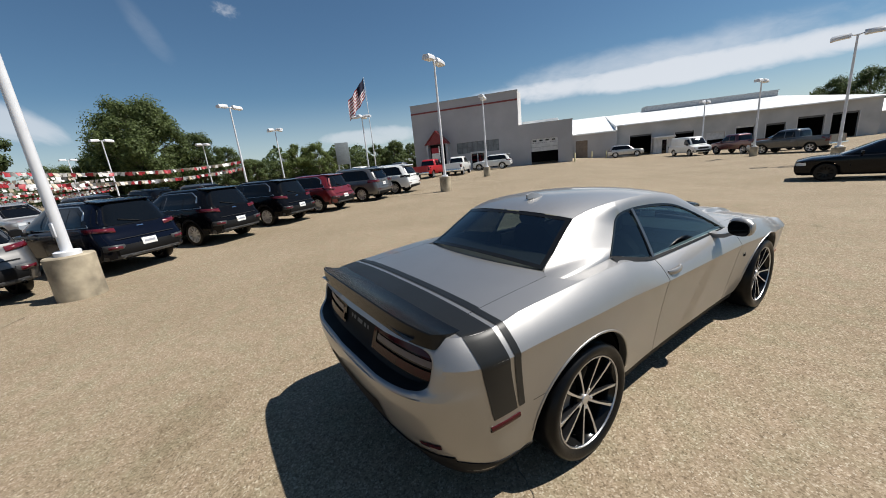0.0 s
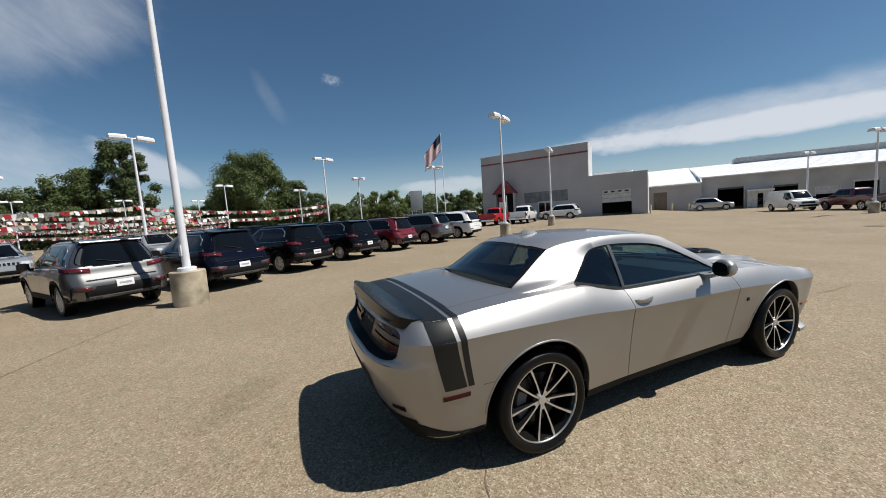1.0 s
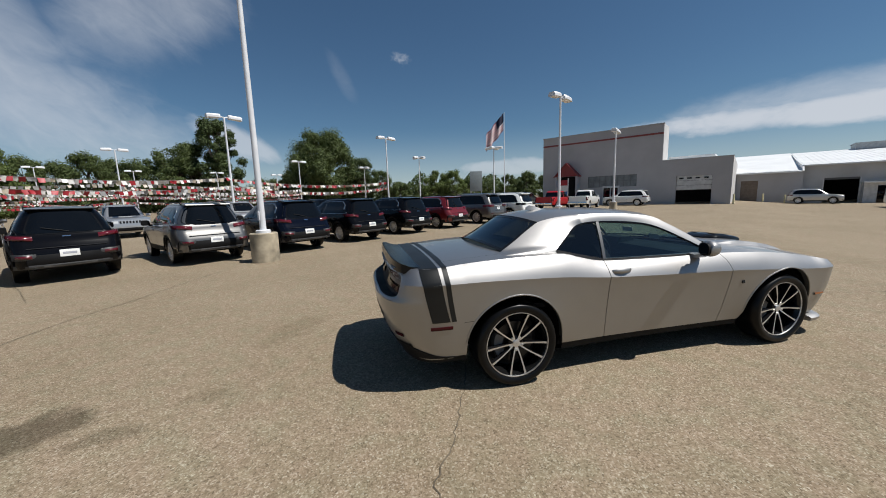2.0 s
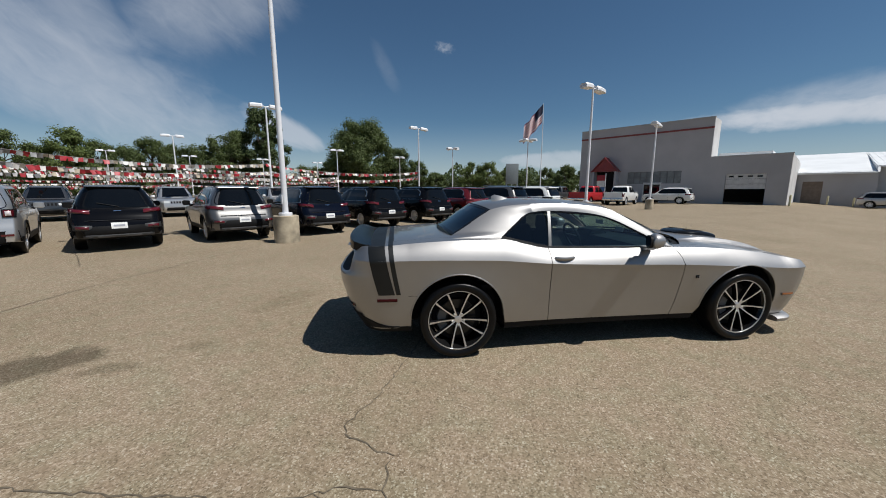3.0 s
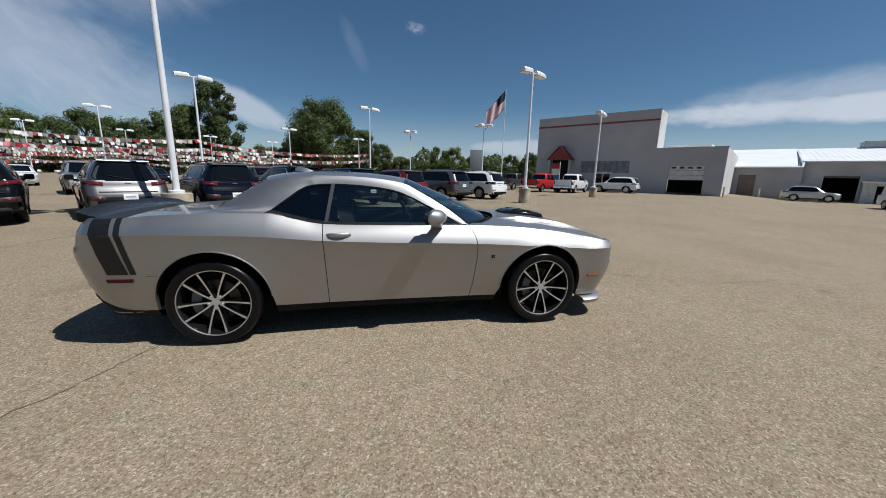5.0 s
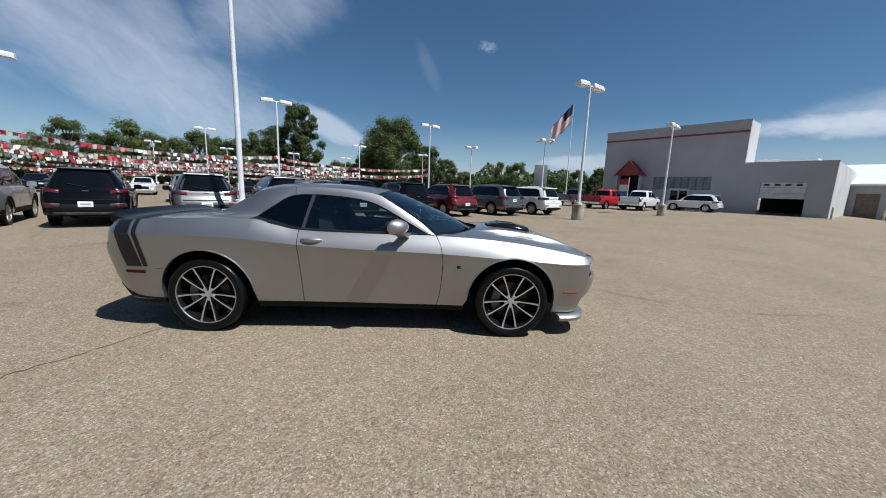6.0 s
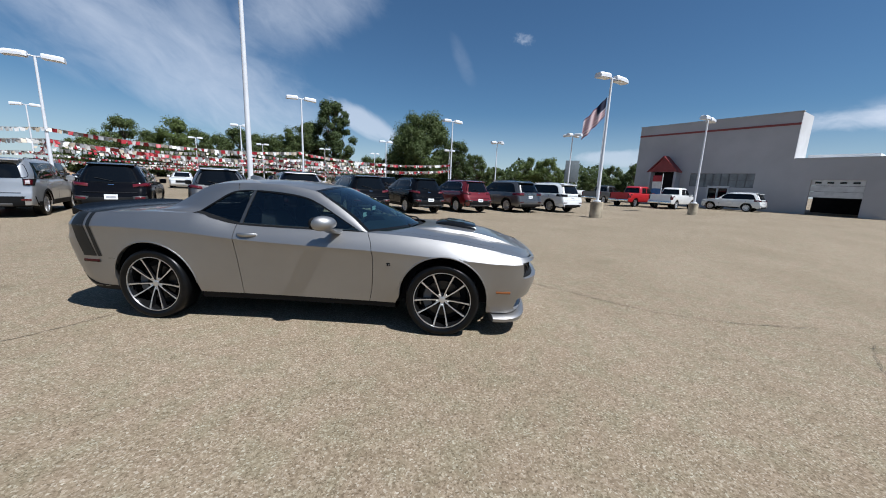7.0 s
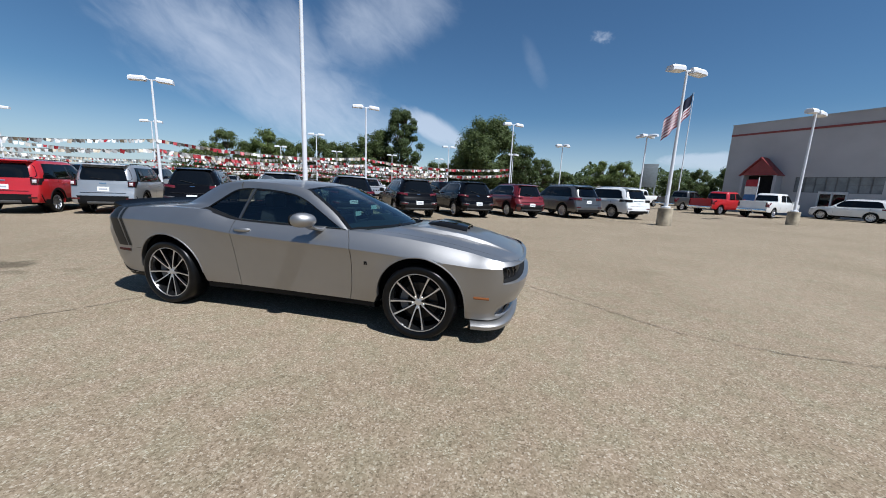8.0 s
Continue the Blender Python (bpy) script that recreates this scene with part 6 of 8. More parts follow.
def h_side(x, z):
    """Half width of the flank at a place."""
    w, zc, zs = h_width(x), h_crease(x), h_shoulder(x)
    if z <= zc:
        q = (zc - z) / (zc - 0.25)
        y = w - 0.004 - 0.080 * q - 0.026 * max(0, q) ** 3
        y += 0.004 * (1 - min(1, q * 8)) ** 2
        y -= 0.016 * math.sin(math.pi * min(1, q)) * step01((x - 0.4) / 0.5) * step01((2.6 - x) / 0.5)
    else:
        q = min(1.2, (z - zc) / max(0.02, zs - zc))
        y = w - 0.068 * q - 0.040 * q ** 2.4
    for xa in (0.0, WB):
        d = math.hypot(x - xa, z - HUB)
        if ARCH - 0.02 < d < ARCH + 0.16 and z > 0.3:
            y += 0.010 * (1 - (d - ARCH + 0.02) / 0.18) ** 2
    return y


def h_top(x, y):
    """Height of the deck or the hood at a place."""
    zs = h_shoulder(x)
    ys = h_side(min(max(x, X_R), X_F), h_shoulder(min(max(x, X_R), X_F)))
    zc = curve([(-1.1, 1.062), (-0.6, 1.090), (0.1, 1.130), (0.3, 1.14), (2.15, 1.02), (2.6, 1.012), (3.0, 0.985), (3.4, 0.925), (3.7, 0.855), (3.9, 0.785)], x)
    t = min(1, abs(y) / max(0.2, ys))
    return zs + (zc - zs) * (1 - t ** 2.6)


def h_tail_x(z, recess=0.0):
    x = curve([(0.2, -0.88), (0.30, -0.945), (0.36, -0.985), (0.42, -1.020), (0.50, -1.058), (0.62, -1.096), (0.74, -1.122), (0.79, -1.124), (0.815, -1.112), (0.84, -1.094), (0.95, -1.055), (1.02, -1.020), (1.06, -0.990)], z)
    return x + recess * 0.10


def h_nose_x(z, recess=0.0):
    x = curve([(0.2, 3.77), (0.30, 3.83), (0.44, 3.90), (0.55, 3.935), (0.66, 3.94), (0.74, 3.925), (0.80, 3.888)], z)
    return x - recess * (0.10 * step01((z - 0.612) / 0.02) * step01((0.772 - z) / 0.02) + 0.07 * step01((z - 0.27) / 0.02) * step01((0.40 - z) / 0.02))


def h_tail_point(th, z, recess=True, out=0.0):
    """th: 0 at the tail's middle, 1 where the flank begins."""
    a = th * math.pi / 2
    c, s = math.cos(a) ** 0.52, math.sin(a) ** 0.62
    w = h_side(X_R, z)
    rec = 0.0
    if recess:
        d = ((th / 0.540) ** 6 + (abs(z - 0.915) / 0.105) ** 6) ** (1 / 6)
        rec = step01((1.08 - d) / 0.10)
    xe = h_tail_x(z, rec)
    x = X_R - (X_R - xe) * c
    y = w * s
    return Vector((x - out * c, y + out * s, z))


def h_nose_point(th, z, recess=True, out=0.0):
    a = th * math.pi / 2
    c, s = math.cos(a) ** 0.62, math.sin(a) ** 0.66
    w = h_side(X_F, min(z, h_shoulder(X_F)))
    rec = (step01((0.72 - th) / 0.05) if recess else 0.0)
    xe = h_nose_x(z, rec)
    x = X_F + (xe - X_F) * c
    return Vector((x + out * c, w * s + out * s * 0.8, z))


def both(name, build, mat, parent, label="", smooth=40):
    """Left and right copies of a part; build(sgn) returns a bmesh."""
    return [part(name, build(sg), mat, parent, label, smooth) for sg in (1, -1)]


def flip(p, sg):
    return (p[0], p[1] * sg, p[2])


def levels(zb, zc, zs, nb=36, na=14):
    return [zb + (zc - zb) * i / nb for i in range(nb)] + [zc + (zs - zc) * i / na for i in range(na + 1)]


def arch_stations(x0, x1, extra=()):
    xs = set(extra) | {x0, x1}
    for xa in (0.0, WB):
        xs |= {xa + ARCH * math.cos(math.pi * k / 28) for k in range(29)}
    n = int((x1 - x0) / 0.05)
    xs |= {x0 + (x1 - x0) * i / n for i in range(n + 1)}
    xs = sorted(x for x in xs if x0 <= x <= x1)
    out = [xs[0]]
    for x in xs[1:]:
        if x - out[-1] > 0.004:
            out.append(x)
    out[-1] = x1
    return out


LID = 0.672                       # half width of the trunk lid
HOOD = 0.715                      # half width of the hood


def quarter(sg):
    cols = []
    for i in range(46):
        th = i / 46
        xr = h_tail_point(th, 1.0, False).x
        zb = curve([(0, 0.30), (0.7, 0.285), (1, 0.293)], th)
        zs = h_shoulder(max(xr, -1.1)) + 0.02 * (1 - th)
        col = [h_tail_point(th, z) for z in levels(zb, h_crease(X_R), zs)]
        e = col[-1]
        tx, ty = max(e.x + 0.02, -1.0), min(e.y, LID + 0.003)
        if th > 0.8:
            tx = e.x + (1 - th) * 0.1
        col += [Vector((e.x + (tx - e.x) * q, e.y + (ty - e.y) * q, 0)) for q in (0.1, 0.25, 0.5, 0.75, 1.0)]
        for p in col[-5:]:
            p.z = max(h_top(p.x, p.y), 0) if th > 0.5 else zs + 0.004
        cols.append([flip(p, sg) for p in ([Vector((col[0].x + 0.12, col[0].y * 0.9, col[0].z))] + col)])
    for x in arch_stations(X_R, 0.87):
        zb, zc, zs = h_low(x), h_crease(x), h_shoulder(x)
        w = step01((x - 0.45) / 0.42)
        col = []
        for z in levels(zb, max(zc, zb + 0.08), zs):
            xx = x + w * (h_gap_rear(z) - EPS - 0.87)
            col.append(Vector((xx, h_side(xx, z), z)))
        e = col[-1]
        inner = LID + 0.003 + 0.075 * step01((x - 0.15) / 0.35)
        for q in (0.1, 0.25, 0.5, 0.75, 1.0):
            y = e.y + (inner - e.y) * q
            z = h_top(x, y)
            col.append(Vector((e.x, y, z)))
        cols.append([flip(p, sg) for p in ([Vector((col[0].x, col[0].y - 0.05, col[0].z + 0.004))] + col)])
    last = [(x, y - sg * 0.02, z) for x, y, z in cols[-1]]
    cols.append(last)
    bm = loft(cols, False)
    return bm


def door(sg):
    cols = []
    n = 26
    for i in range(-1, n + 2):
        t = min(1, max(0, i / n))
        col = []
        x0 = 0.87 + (2.22 - 0.87) * t
        for z in levels(h_low(x0), h_crease(x0), h_shoulder(x0)):
            a, b = h_gap_rear(z) + EPS, h_gap_front(z) - EPS
            x = a + (b - a) * t
            y = h_side(x, z)
            col.append(Vector((x, y - (0.02 if i in (-1, n + 1) else 0), z)))
        e = col[-1]
        col += [Vector((e.x, e.y - 0.02, e.z + 0.010)), Vector((e.x, e.y - 0.05, e.z + 0.012))]
        cols.append([flip(p, sg) for p in ([Vector((col[0].x, col[0].y - 0.05, col[0].z + 0.004))] + col)])
    return loft(cols, False)


def fender(sg):
    cols = []
    for k, x in enumerate([2.22] + arch_stations(2.22, X_F)):
        zb, zc, zs = h_low(x), h_crease(x), h_shoulder(x)
        w = step01((2.6 - x) / 0.38)
        col = []
        for z in levels(zb, max(zc, zb + 0.03), zs):
            xx = x + w * (h_gap_front(z) + EPS - 2.22)
            col.append(Vector((xx, h_side(xx, z) - (0.02 if k == 0 else 0), z)))
        e = col[-1]
        for q in (0.1, 0.25, 0.5, 0.75, 1.0):
            y = e.y + (HOOD + 0.003 - e.y) * q
            col.append(Vector((e.x, y, h_top(e.x, y))))
        cols.append([flip(p, sg) for p in ([Vector((col[0].x, col[0].y - 0.05, col[0].z + 0.004))] + col)])
    for i in range(1, 31):
        th = 1 - i / 30
        zs = h_shoulder(h_nose_point(th, 0.8, False).x)
        zb = curve([(0, 0.235), (1, 0.235)], th)
        col = [h_nose_point(th, z) for z in levels(zb, h_crease(X_F), zs)]
        e = col[-1]
        for q in (0.1, 0.25, 0.5, 0.75, 1.0):
            tx, ty = min(e.x - 0.02, 3.84), min(e.y, HOOD + 0.003)
            p = Vector((e.x + (tx - e.x) * q, e.y + (ty - e.y) * q, 0))
            p.z = h_top(p.x, p.y) if th > 0.35 else zs + 0.006 * q
            col.append(p)
        cols.append([flip(p, sg) for p in ([Vector((col[0].x - 0.1, col[0].y * 0.9, col[0].z))] + col)])
    return loft(cols, False)


car = thing("muscle_car", HERO, "silver two-door muscle car with graphite tail stripes and a black spoiler", "car")
both("quarter_panel", quarter, "silver", car, "", 13)
doors = both("door", door, "silver", car, "", 13)
fenders = both("front_fender", fender, "silver", car, "", 13)

# dark structure behind the gaps
bm = bmesh.new()
add_box(bm, -0.70, -0.47, -0.66, 0.66, 0.40, 0.90)
add_box(bm, -0.44, 0.46, -0.58, 0.58, 0.30, 1.0)
add_box(bm, 0.45, 2.46, -0.80, 0.80, 0.26, 0.62)
add_box(bm, 2.4, 3.45, -0.58, 0.58, 0.26, 0.86)
part("underbody", bm, "opening", car, smooth=0)
for sg in (1, -1):
    for x in (0.885, 2.235):
        part("gap_backing", box(x - 0.05, x + 0.05, min(sg * 0.77, sg * 0.82), max(sg * 0.77, sg * 0.82), 0.36, 0.86), "opening", car, smooth=0)
    for xa in (0.0, WB):
        bm = bmesh.new()
        add_loft(bm, [[(xa + (ARCH + 0.012) * math.cos(math.pi * k / 20), sg * y, HUB - 0.06 + (ARCH + 0.06) * math.sin(math.pi * k / 20) ** 0.9) for k in range(21)] for y in (0.55, 0.845)], False)
        add_loft(bm, [[(xa + r * math.cos(math.pi * k / 20), sg * 0.55, HUB - 0.1 + r * 1.2 * math.sin(math.pi * k / 20)) for k in range(21)] for r in (ARCH + 0.012, 0.05)], False)
        part("wheel_liner", bm, "plastic", car)
    rows_ = []
    for i in range(25):
        x = 0.46 + (2.47 - 0.46) * i / 24
        y = h_side(x, 0.30)
        rows_.append([(x, sg * (y - 0.03), 0.31), (x, sg * (y - 0.008), 0.298), (x, sg * (y - 0.02), 0.235), (x, sg * (y - 0.12), 0.20), (x, sg * (y - 0.3), 0.20)])
    part("side_skirt", loft(rows_, False), "plastic", car, "black lower sill skirt")

def arch_lip(sg, xa):
    """The rolled edge of a wheel opening."""
    pts = []
    for k in range(41):
        a = radians(4 + 172 * k / 40)
        x, z = xa + (ARCH + 0.004) * math.cos(a), HUB + (ARCH + 0.004) * math.sin(a)
        pts.append((x, sg * (h_side(x, z) - 0.001), z))
    return tube(pts, 0.0075, 8)


for xa in (0.0, WB):
    both("arch_lip", lambda sg: arch_lip(sg, xa), "silver", car)

# trunk lid
cols = []
for i in range(25):
    x = -0.995 + (0.22 + 0.995) * i / 24
    cols.append([(x, LID * k / 12, h_top(x, LID * k / 12)) for k in range(-12, 13)])
lid = part("trunk_lid", loft(cols, False), "silver", car)
both("lid_gap", lambda sg: loft([[(x, sg * (LID + 0.004 + d), h_top(x, LID) - 0.012) for x in [-0.96 + 0.96 * i / 10 for i in range(11)]] for d in (-0.02, 0.02)], False), "opening", lid)


def film_on_flank(sg, x0, x1, zlo, slant):
    """A stripe of film on the rear flank, running up over the shoulder."""
    rows_ = []
    for j in range(25):
        q = j / 24
        z = zlo + (1.0 - zlo) * q
        row = []
        for i in range(7):
            x = x0 + (x1 - x0) * i / 6 + slant * (1 - q) ** 1.4
            zz = zlo + (h_shoulder(x) - zlo) * q
            if x < X_R:
                lo, hi = 0.3, 1.0
                for _ in range(24):
                    mid = (lo + hi) / 2
                    if h_tail_point(mid, zz).x < x:
                        lo = mid
                    else:
                        hi = mid
                p = h_tail_point(lo, zz, True, 0.003)
            else:
                p = Vector((x, h_side(x, zz) + 0.003, zz))
            row.append(p)
        rows_.append(row)
    for q in (0.08, 0.2, 0.4, 0.6, 0.8, 1.0):
        top = rows_[24]
        rows_.append([Vector((p.x, p.y + (LID - p.y) * q, h_top(p.x, p.y + (LID - p.y) * q) + 0.004)) for p in top])
    return loft([[flip(p, sg) for p in row] for row in rows_], False)


both("stripe", lambda sg: film_on_flank(sg, -0.800, -0.655, 0.625, 0.080), "satin", car, "broad graphite film stripe over the tail")
both("stripe", lambda sg: film_on_flank(sg, -0.625, -0.585, 0.625, 0.062), "satin", car, "narrow graphite film stripe over the tail")
for x0, x1 in ((-0.84, -0.655), (-0.625, -0.578)):
    cols = [[(x0 + (x1 - x0) * i / 6, LID * k / 12, h_top(x0 + (x1 - x0) * i / 6, LID * k / 12) + 0.004) for k in range(-12, 13)] for i in range(7)]
    part("lid_stripe", loft(cols, False), "satin", lid)

# spoiler: low over the lid, kicked up to a thin lip that follows the tail
rings = []
for k in range(-20, 21):
    t = k / 20
    y = 0.768 * t
    f = 0.020 * t * t + 0.050 * abs(t) ** 7
    kick = 1 - 0.30 * abs(t) ** 6
    xb, xf = -1.002 + f, -0.800 + 0.35 * f
    row = []
    for q, lift in ((0.0, 0.004), (0.2, 0.008), (0.45, 0.020), (0.7, 0.040), (0.88, 0.059), (0.96, 0.067), (1.0, 0.064), (1.0, 0.046), (1.01, 0.000), (1.01, -0.022), (0.90, -0.030)):
        x = xf + (xb - xf) * q
        row.append((x, y, h_top(max(x, -0.985), abs(y)) + (0.004 + (lift - 0.004) * kick if lift > 0.004 else lift)))
    rings.append(row)
part("spoiler", loft(rings, True, (True, True)), "spoiler", car, "semi-gloss black ducktail spoiler")

# tail panel, lamps and lower fascia
def tail_grid(th0, th1, z0, z1, out, n=24, m=8):
    return loft([[h_tail_point(abs(t), z, True, out) if t >= 0 else Vector(flip(h_tail_point(abs(t), z, True, out), -1)) for t in [th0 + (th1 - th0) * i / n for i in range(n + 1)]] for z in [z0 + (z1 - z0) * j / m for j in range(m + 1)]], False)


def pocket(w, h, out, n=60, m=10):
    """A sheet in the tail pocket with rounded ends."""
    rows_ = []
    for i in range(n + 1):
        t = w * math.sin(math.pi * (i / n - 0.5))
        hh = h * max(0.0, 1 - (abs(t) / (w * 1.002)) ** 6) ** (1 / 6)
        col = []
        for j in range(m + 1):
            p = h_tail_point(abs(t), 0.915 + hh * (2 * j / m - 1), True, out)
            col.append(p if t >= 0 else Vector(flip(p, -1)))
        rows_.append(col)
    return loft(rows_, False)


def pocket_ring(steps, n=120):
    """A band round the tail pocket; steps: (scale, depth)."""
    rows_ = []
    for k, depth in steps:
        row = []
        for i in range(n):
            a = 2 * math.pi * i / n
            c, s = math.cos(a), math.sin(a)
            t = 0.540 * k * abs(c) ** (1 / 3)
            z = 0.915 + 0.105 * k * math.copysign(abs(s) ** (1 / 3), s)
            p = h_tail_point(t, z, False, -depth)
            row.append(p if c >= 0 else Vector(flip(p, -1)))
        rows_.append(row)
    return loft(rows_, True)


part("pocket_rim", pocket_ring(((1.13, -0.001), (1.06, -0.0015), (1.0, -0.001), (0.975, 0.004), (0.965, 0.014))), "silver", car, "", 60)
part("pocket_wall", pocket_ring(((0.965, 0.013), (0.96, 0.11))), "plastic", car, "", 60)
tp = part("tail_panel", pocket(0.532, 0.102, 0.005), "plastic", car, "gloss black recessed tail panel")
for sg in (1, -1):
    lamp = part("tail_lamp", tail_grid(sg * 0.060, sg * 0.500, 0.842, 0.995, 0.014), "gloss_black", tp)
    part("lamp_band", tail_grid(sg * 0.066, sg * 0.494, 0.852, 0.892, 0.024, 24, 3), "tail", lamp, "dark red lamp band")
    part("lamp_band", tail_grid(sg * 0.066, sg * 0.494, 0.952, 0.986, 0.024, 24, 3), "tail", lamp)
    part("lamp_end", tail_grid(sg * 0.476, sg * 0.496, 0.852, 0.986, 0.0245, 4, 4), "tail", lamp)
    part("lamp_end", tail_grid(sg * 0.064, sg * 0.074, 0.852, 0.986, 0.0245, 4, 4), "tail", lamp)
    part("reverse_lamp", tail_grid(sg * 0.084, sg * 0.464, 0.908, 0.938, 0.020, 24, 3), "lamp_dim", lamp)
for k in range(5):
    th = -0.024 + k * 0.012
    part("letter_bar", tail_grid(th - 0.0035, th + 0.0035, 0.907, 0.929, 0.010, 3, 2), "graytrim", tp)
part("rear_valance", tail_grid(-0.62, 0.62, 0.335, 0.43, 0.006, 40, 5), "plastic", car, "black lower rear valance")
def lower_lip(sg):
    """The dark lower edge under the rear bumper, running back from the wheel."""
    pts = [h_tail_point(i / 16, 0.302, False) for i in range(16)] + [Vector((x, h_side(x, 0.302), 0.302)) for x in (-0.47, -0.45, -0.43)]
    rows_ = []
    for k, dz in ((0.985, 0.012), (1.003, 0.006), (0.97, -0.045), (0.90, -0.075), (0.75, -0.070)):
        rows_.append([flip((-0.43 + (p.x + 0.43) * k, p.y * k, p.z + dz), sg) for p in pts])
    return loft(rows_, False)


def bumper_underside(sg):
    """The black lower skirt of the rear bumper, partly shade put into colour, rising towards the middle of the tail."""
    cols = []
    for i in range(25):
        th = 0.985 * (1 - i / 24)
        top = 0.312 + 0.088 * step01((1 - th) / 0.42)
        cols.append([flip(h_tail_point(th, 0.298 + (top - 0.298) * j / 4, False, o), sg) for j, o in ((0, 0.003), (1, 0.005), (2, 0.006), (3, 0.006), (4, 0.004), (4, -0.01))])
    return loft(cols, False)


both("bumper_skirt", bumper_underside, "plastic", car, "black lower skirt of the rear bumper, partly painted shade")
both("lower_lip", lower_lip, "plastic", car, "black lower lip of the rear bumper")
part("plate_recess", tail_grid(-0.20, 0.20, 0.50, 0.665, 0.004, 12, 5), "plastic", car)
for sg in (1, -1):
    part("rear_reflector", tail_grid(sg * 0.42, sg * 0.56, 0.490, 0.520, 0.004, 8, 2), "tail", car, "dark red lower bumper reflector")
    part("exhaust_tip", lathe([(0.042, -0.06), (0.047, 0.05), (0.04, 0.055), (0.037, -0.05)], 20, "x"), "darkalloy", car).matrix_basis = pose(-0.55, sg * 0.52, 0.36)

    def marker(xa, xb, z0, z1, tail):
        rows_ = []
        for i in range(9):
            x = xa + (xb - xa) * i / 8
            row = []
            for z, o in ((z0, -0.004), (z0, 0.006), ((z0 + z1) / 2, 0.010), (z1, 0.006), (z1, -0.004)):
                if X_R <= x <= X_F:
                    p = Vector((x, h_side(x, z), z))
                else:
                    f = h_tail_point if tail else h_nose_point
                    lo, hi = 0.3, 1.0
                    for _ in range(24):
                        mid = (lo + hi) / 2
                        if (f(mid, z).x < x) == tail:
                            lo = mid
                        else:
                            hi = mid
                    p = f(lo, z)
                row.append(flip((p.x, p.y + o, p.z), sg))
            rows_.append(row)
        return loft(rows_, False, (False, False))

    part("side_marker", marker(-0.735, -0.555, 0.560, 0.588, True), "tail", car, "slim red rear side marker")
    part("side_marker", marker(3.47, 3.61, 0.452, 0.476, False), "amber", car, "slim amber front side marker")
    # bumper cover joint towards the wheel
    rows_ = [[flip((x, h_side(x, z) + 0.0015, z), sg) for z in (0.606 + 0.05 * (x + 0.47), 0.609 + 0.05 * (x + 0.47))] for x in (-0.46, -0.44, -0.42, -0.40, -0.38)]
    part("bumper_joint", loft(rows_, False), "opening", car)

# hood with its raised middle and the shaker scoop
def hood_z(x, y):
    z = h_top(x, y)
    f = step01((x - 2.45) / 0.5) * step01((3.86 - x) / 0.5)
    z += 0.036 * step01((0.46 - 0.03 * (x - 2.6) - abs(y)) / 0.032) * f
    return z


def cowl_x(y):
    return 2.235 + 0.40 * (1 - (y / 0.80) ** 2)


def hood_front(y):
    return 3.893 - 0.15 * (abs(y) / HOOD) ** 2.6


cols = []
for i in range(41):
    row = []
    for k in range(-56, 57):
        y = HOOD * k / 56
        x = cowl_x(y) + 0.03 + (hood_front(y) - cowl_x(y) - 0.03) * i / 40
        z = hood_z(x, y)
        if i == 40:
            z -= 0.02
        row.append((x, y, z))
    cols.append(row)
hood = part("hood", loft(cols, False), "silver", car)
cols = []
for x, w, h in ((2.80, 0.13, 0.010), (2.85, 0.19, 0.030), (2.95, 0.225, 0.044), (3.08, 0.232, 0.048), (3.20, 0.225, 0.046), (3.26, 0.215, 0.042)):
    base = hood_z(x, 0) - 0.02
    row = []
    for k in range(15):
        a = math.pi * k / 14
        row.append((x, w * math.copysign(abs(math.cos(a)) ** 0.45, math.cos(a)), base + (h + 0.025) * math.sin(a) ** 0.5))
    cols.append(row)
scoop = part("hood_scoop", loft(cols, False), "gloss_black", hood, "satin black shaker scoop")
bm = bmesh.new()
base = hood_z(3.26, 0)
outer = [(3.262, 0.215 * math.copysign(abs(math.cos(math.pi * k / 14)) ** 0.45, math.cos(math.pi * k / 14)), base - 0.018 + 0.064 * math.sin(math.pi * k / 14) ** 0.5) for k in range(15)]
inner = [(3.262, y * 0.93, base - 0.006 + (z - base + 0.018) * 0.72) for x, y, z in outer]
deep = [(3.16, y, z) for x, y, z in inner]
add_loft(bm, [outer, inner], False)
part("scoop_lip", bm, "chrome", scoop, "bright scoop lip")
part("scoop_mouth", loft([inner, deep, [(3.16, y * 0.1, base) for x, y, z in deep]], False), "opening", scoop)
part("scoop_lip_fin", box(3.20, 3.262, -0.012, 0.012, base, base + 0.04), "satin", scoop)
for sg in (1, -1):
    part("hood_pad", panel([(2.93, 0.08), (3.14, 0.08), (3.14, 0.165), (2.93, 0.155)], 0.004, lambda a, b, d: (a, sg * b, hood_z(a, 0) - 0.02 + (curve([(2.80, 0.010), (2.85, 0.030), (2.95, 0.044), (3.08, 0.048), (3.2, 0.046)], a) + 0.025) + d)), "gloss_black", scoop)
# gap ring round the hood
both("hood_gap", lambda sg: loft([[(x, sg * (HOOD + 0.002 + d), h_top(x, HOOD) - 0.012) for x in [2.3 + 1.4 * i / 10 for i in range(11)]] for d in (-0.02, 0.02)], False), "opening", hood)
part("cowl_panel", loft([[(cowl_x(0.78 * k / 12) + d, 0.78 * k / 12, h_top(cowl_x(0.78 * k / 12), 0.78 * k / 12) - 0.020 - dz) for k in range(-12, 13)] for d, dz in ((0.10, 0.03), (0.03, 0.0), (-0.06, 0.0))], False), "plastic", car)


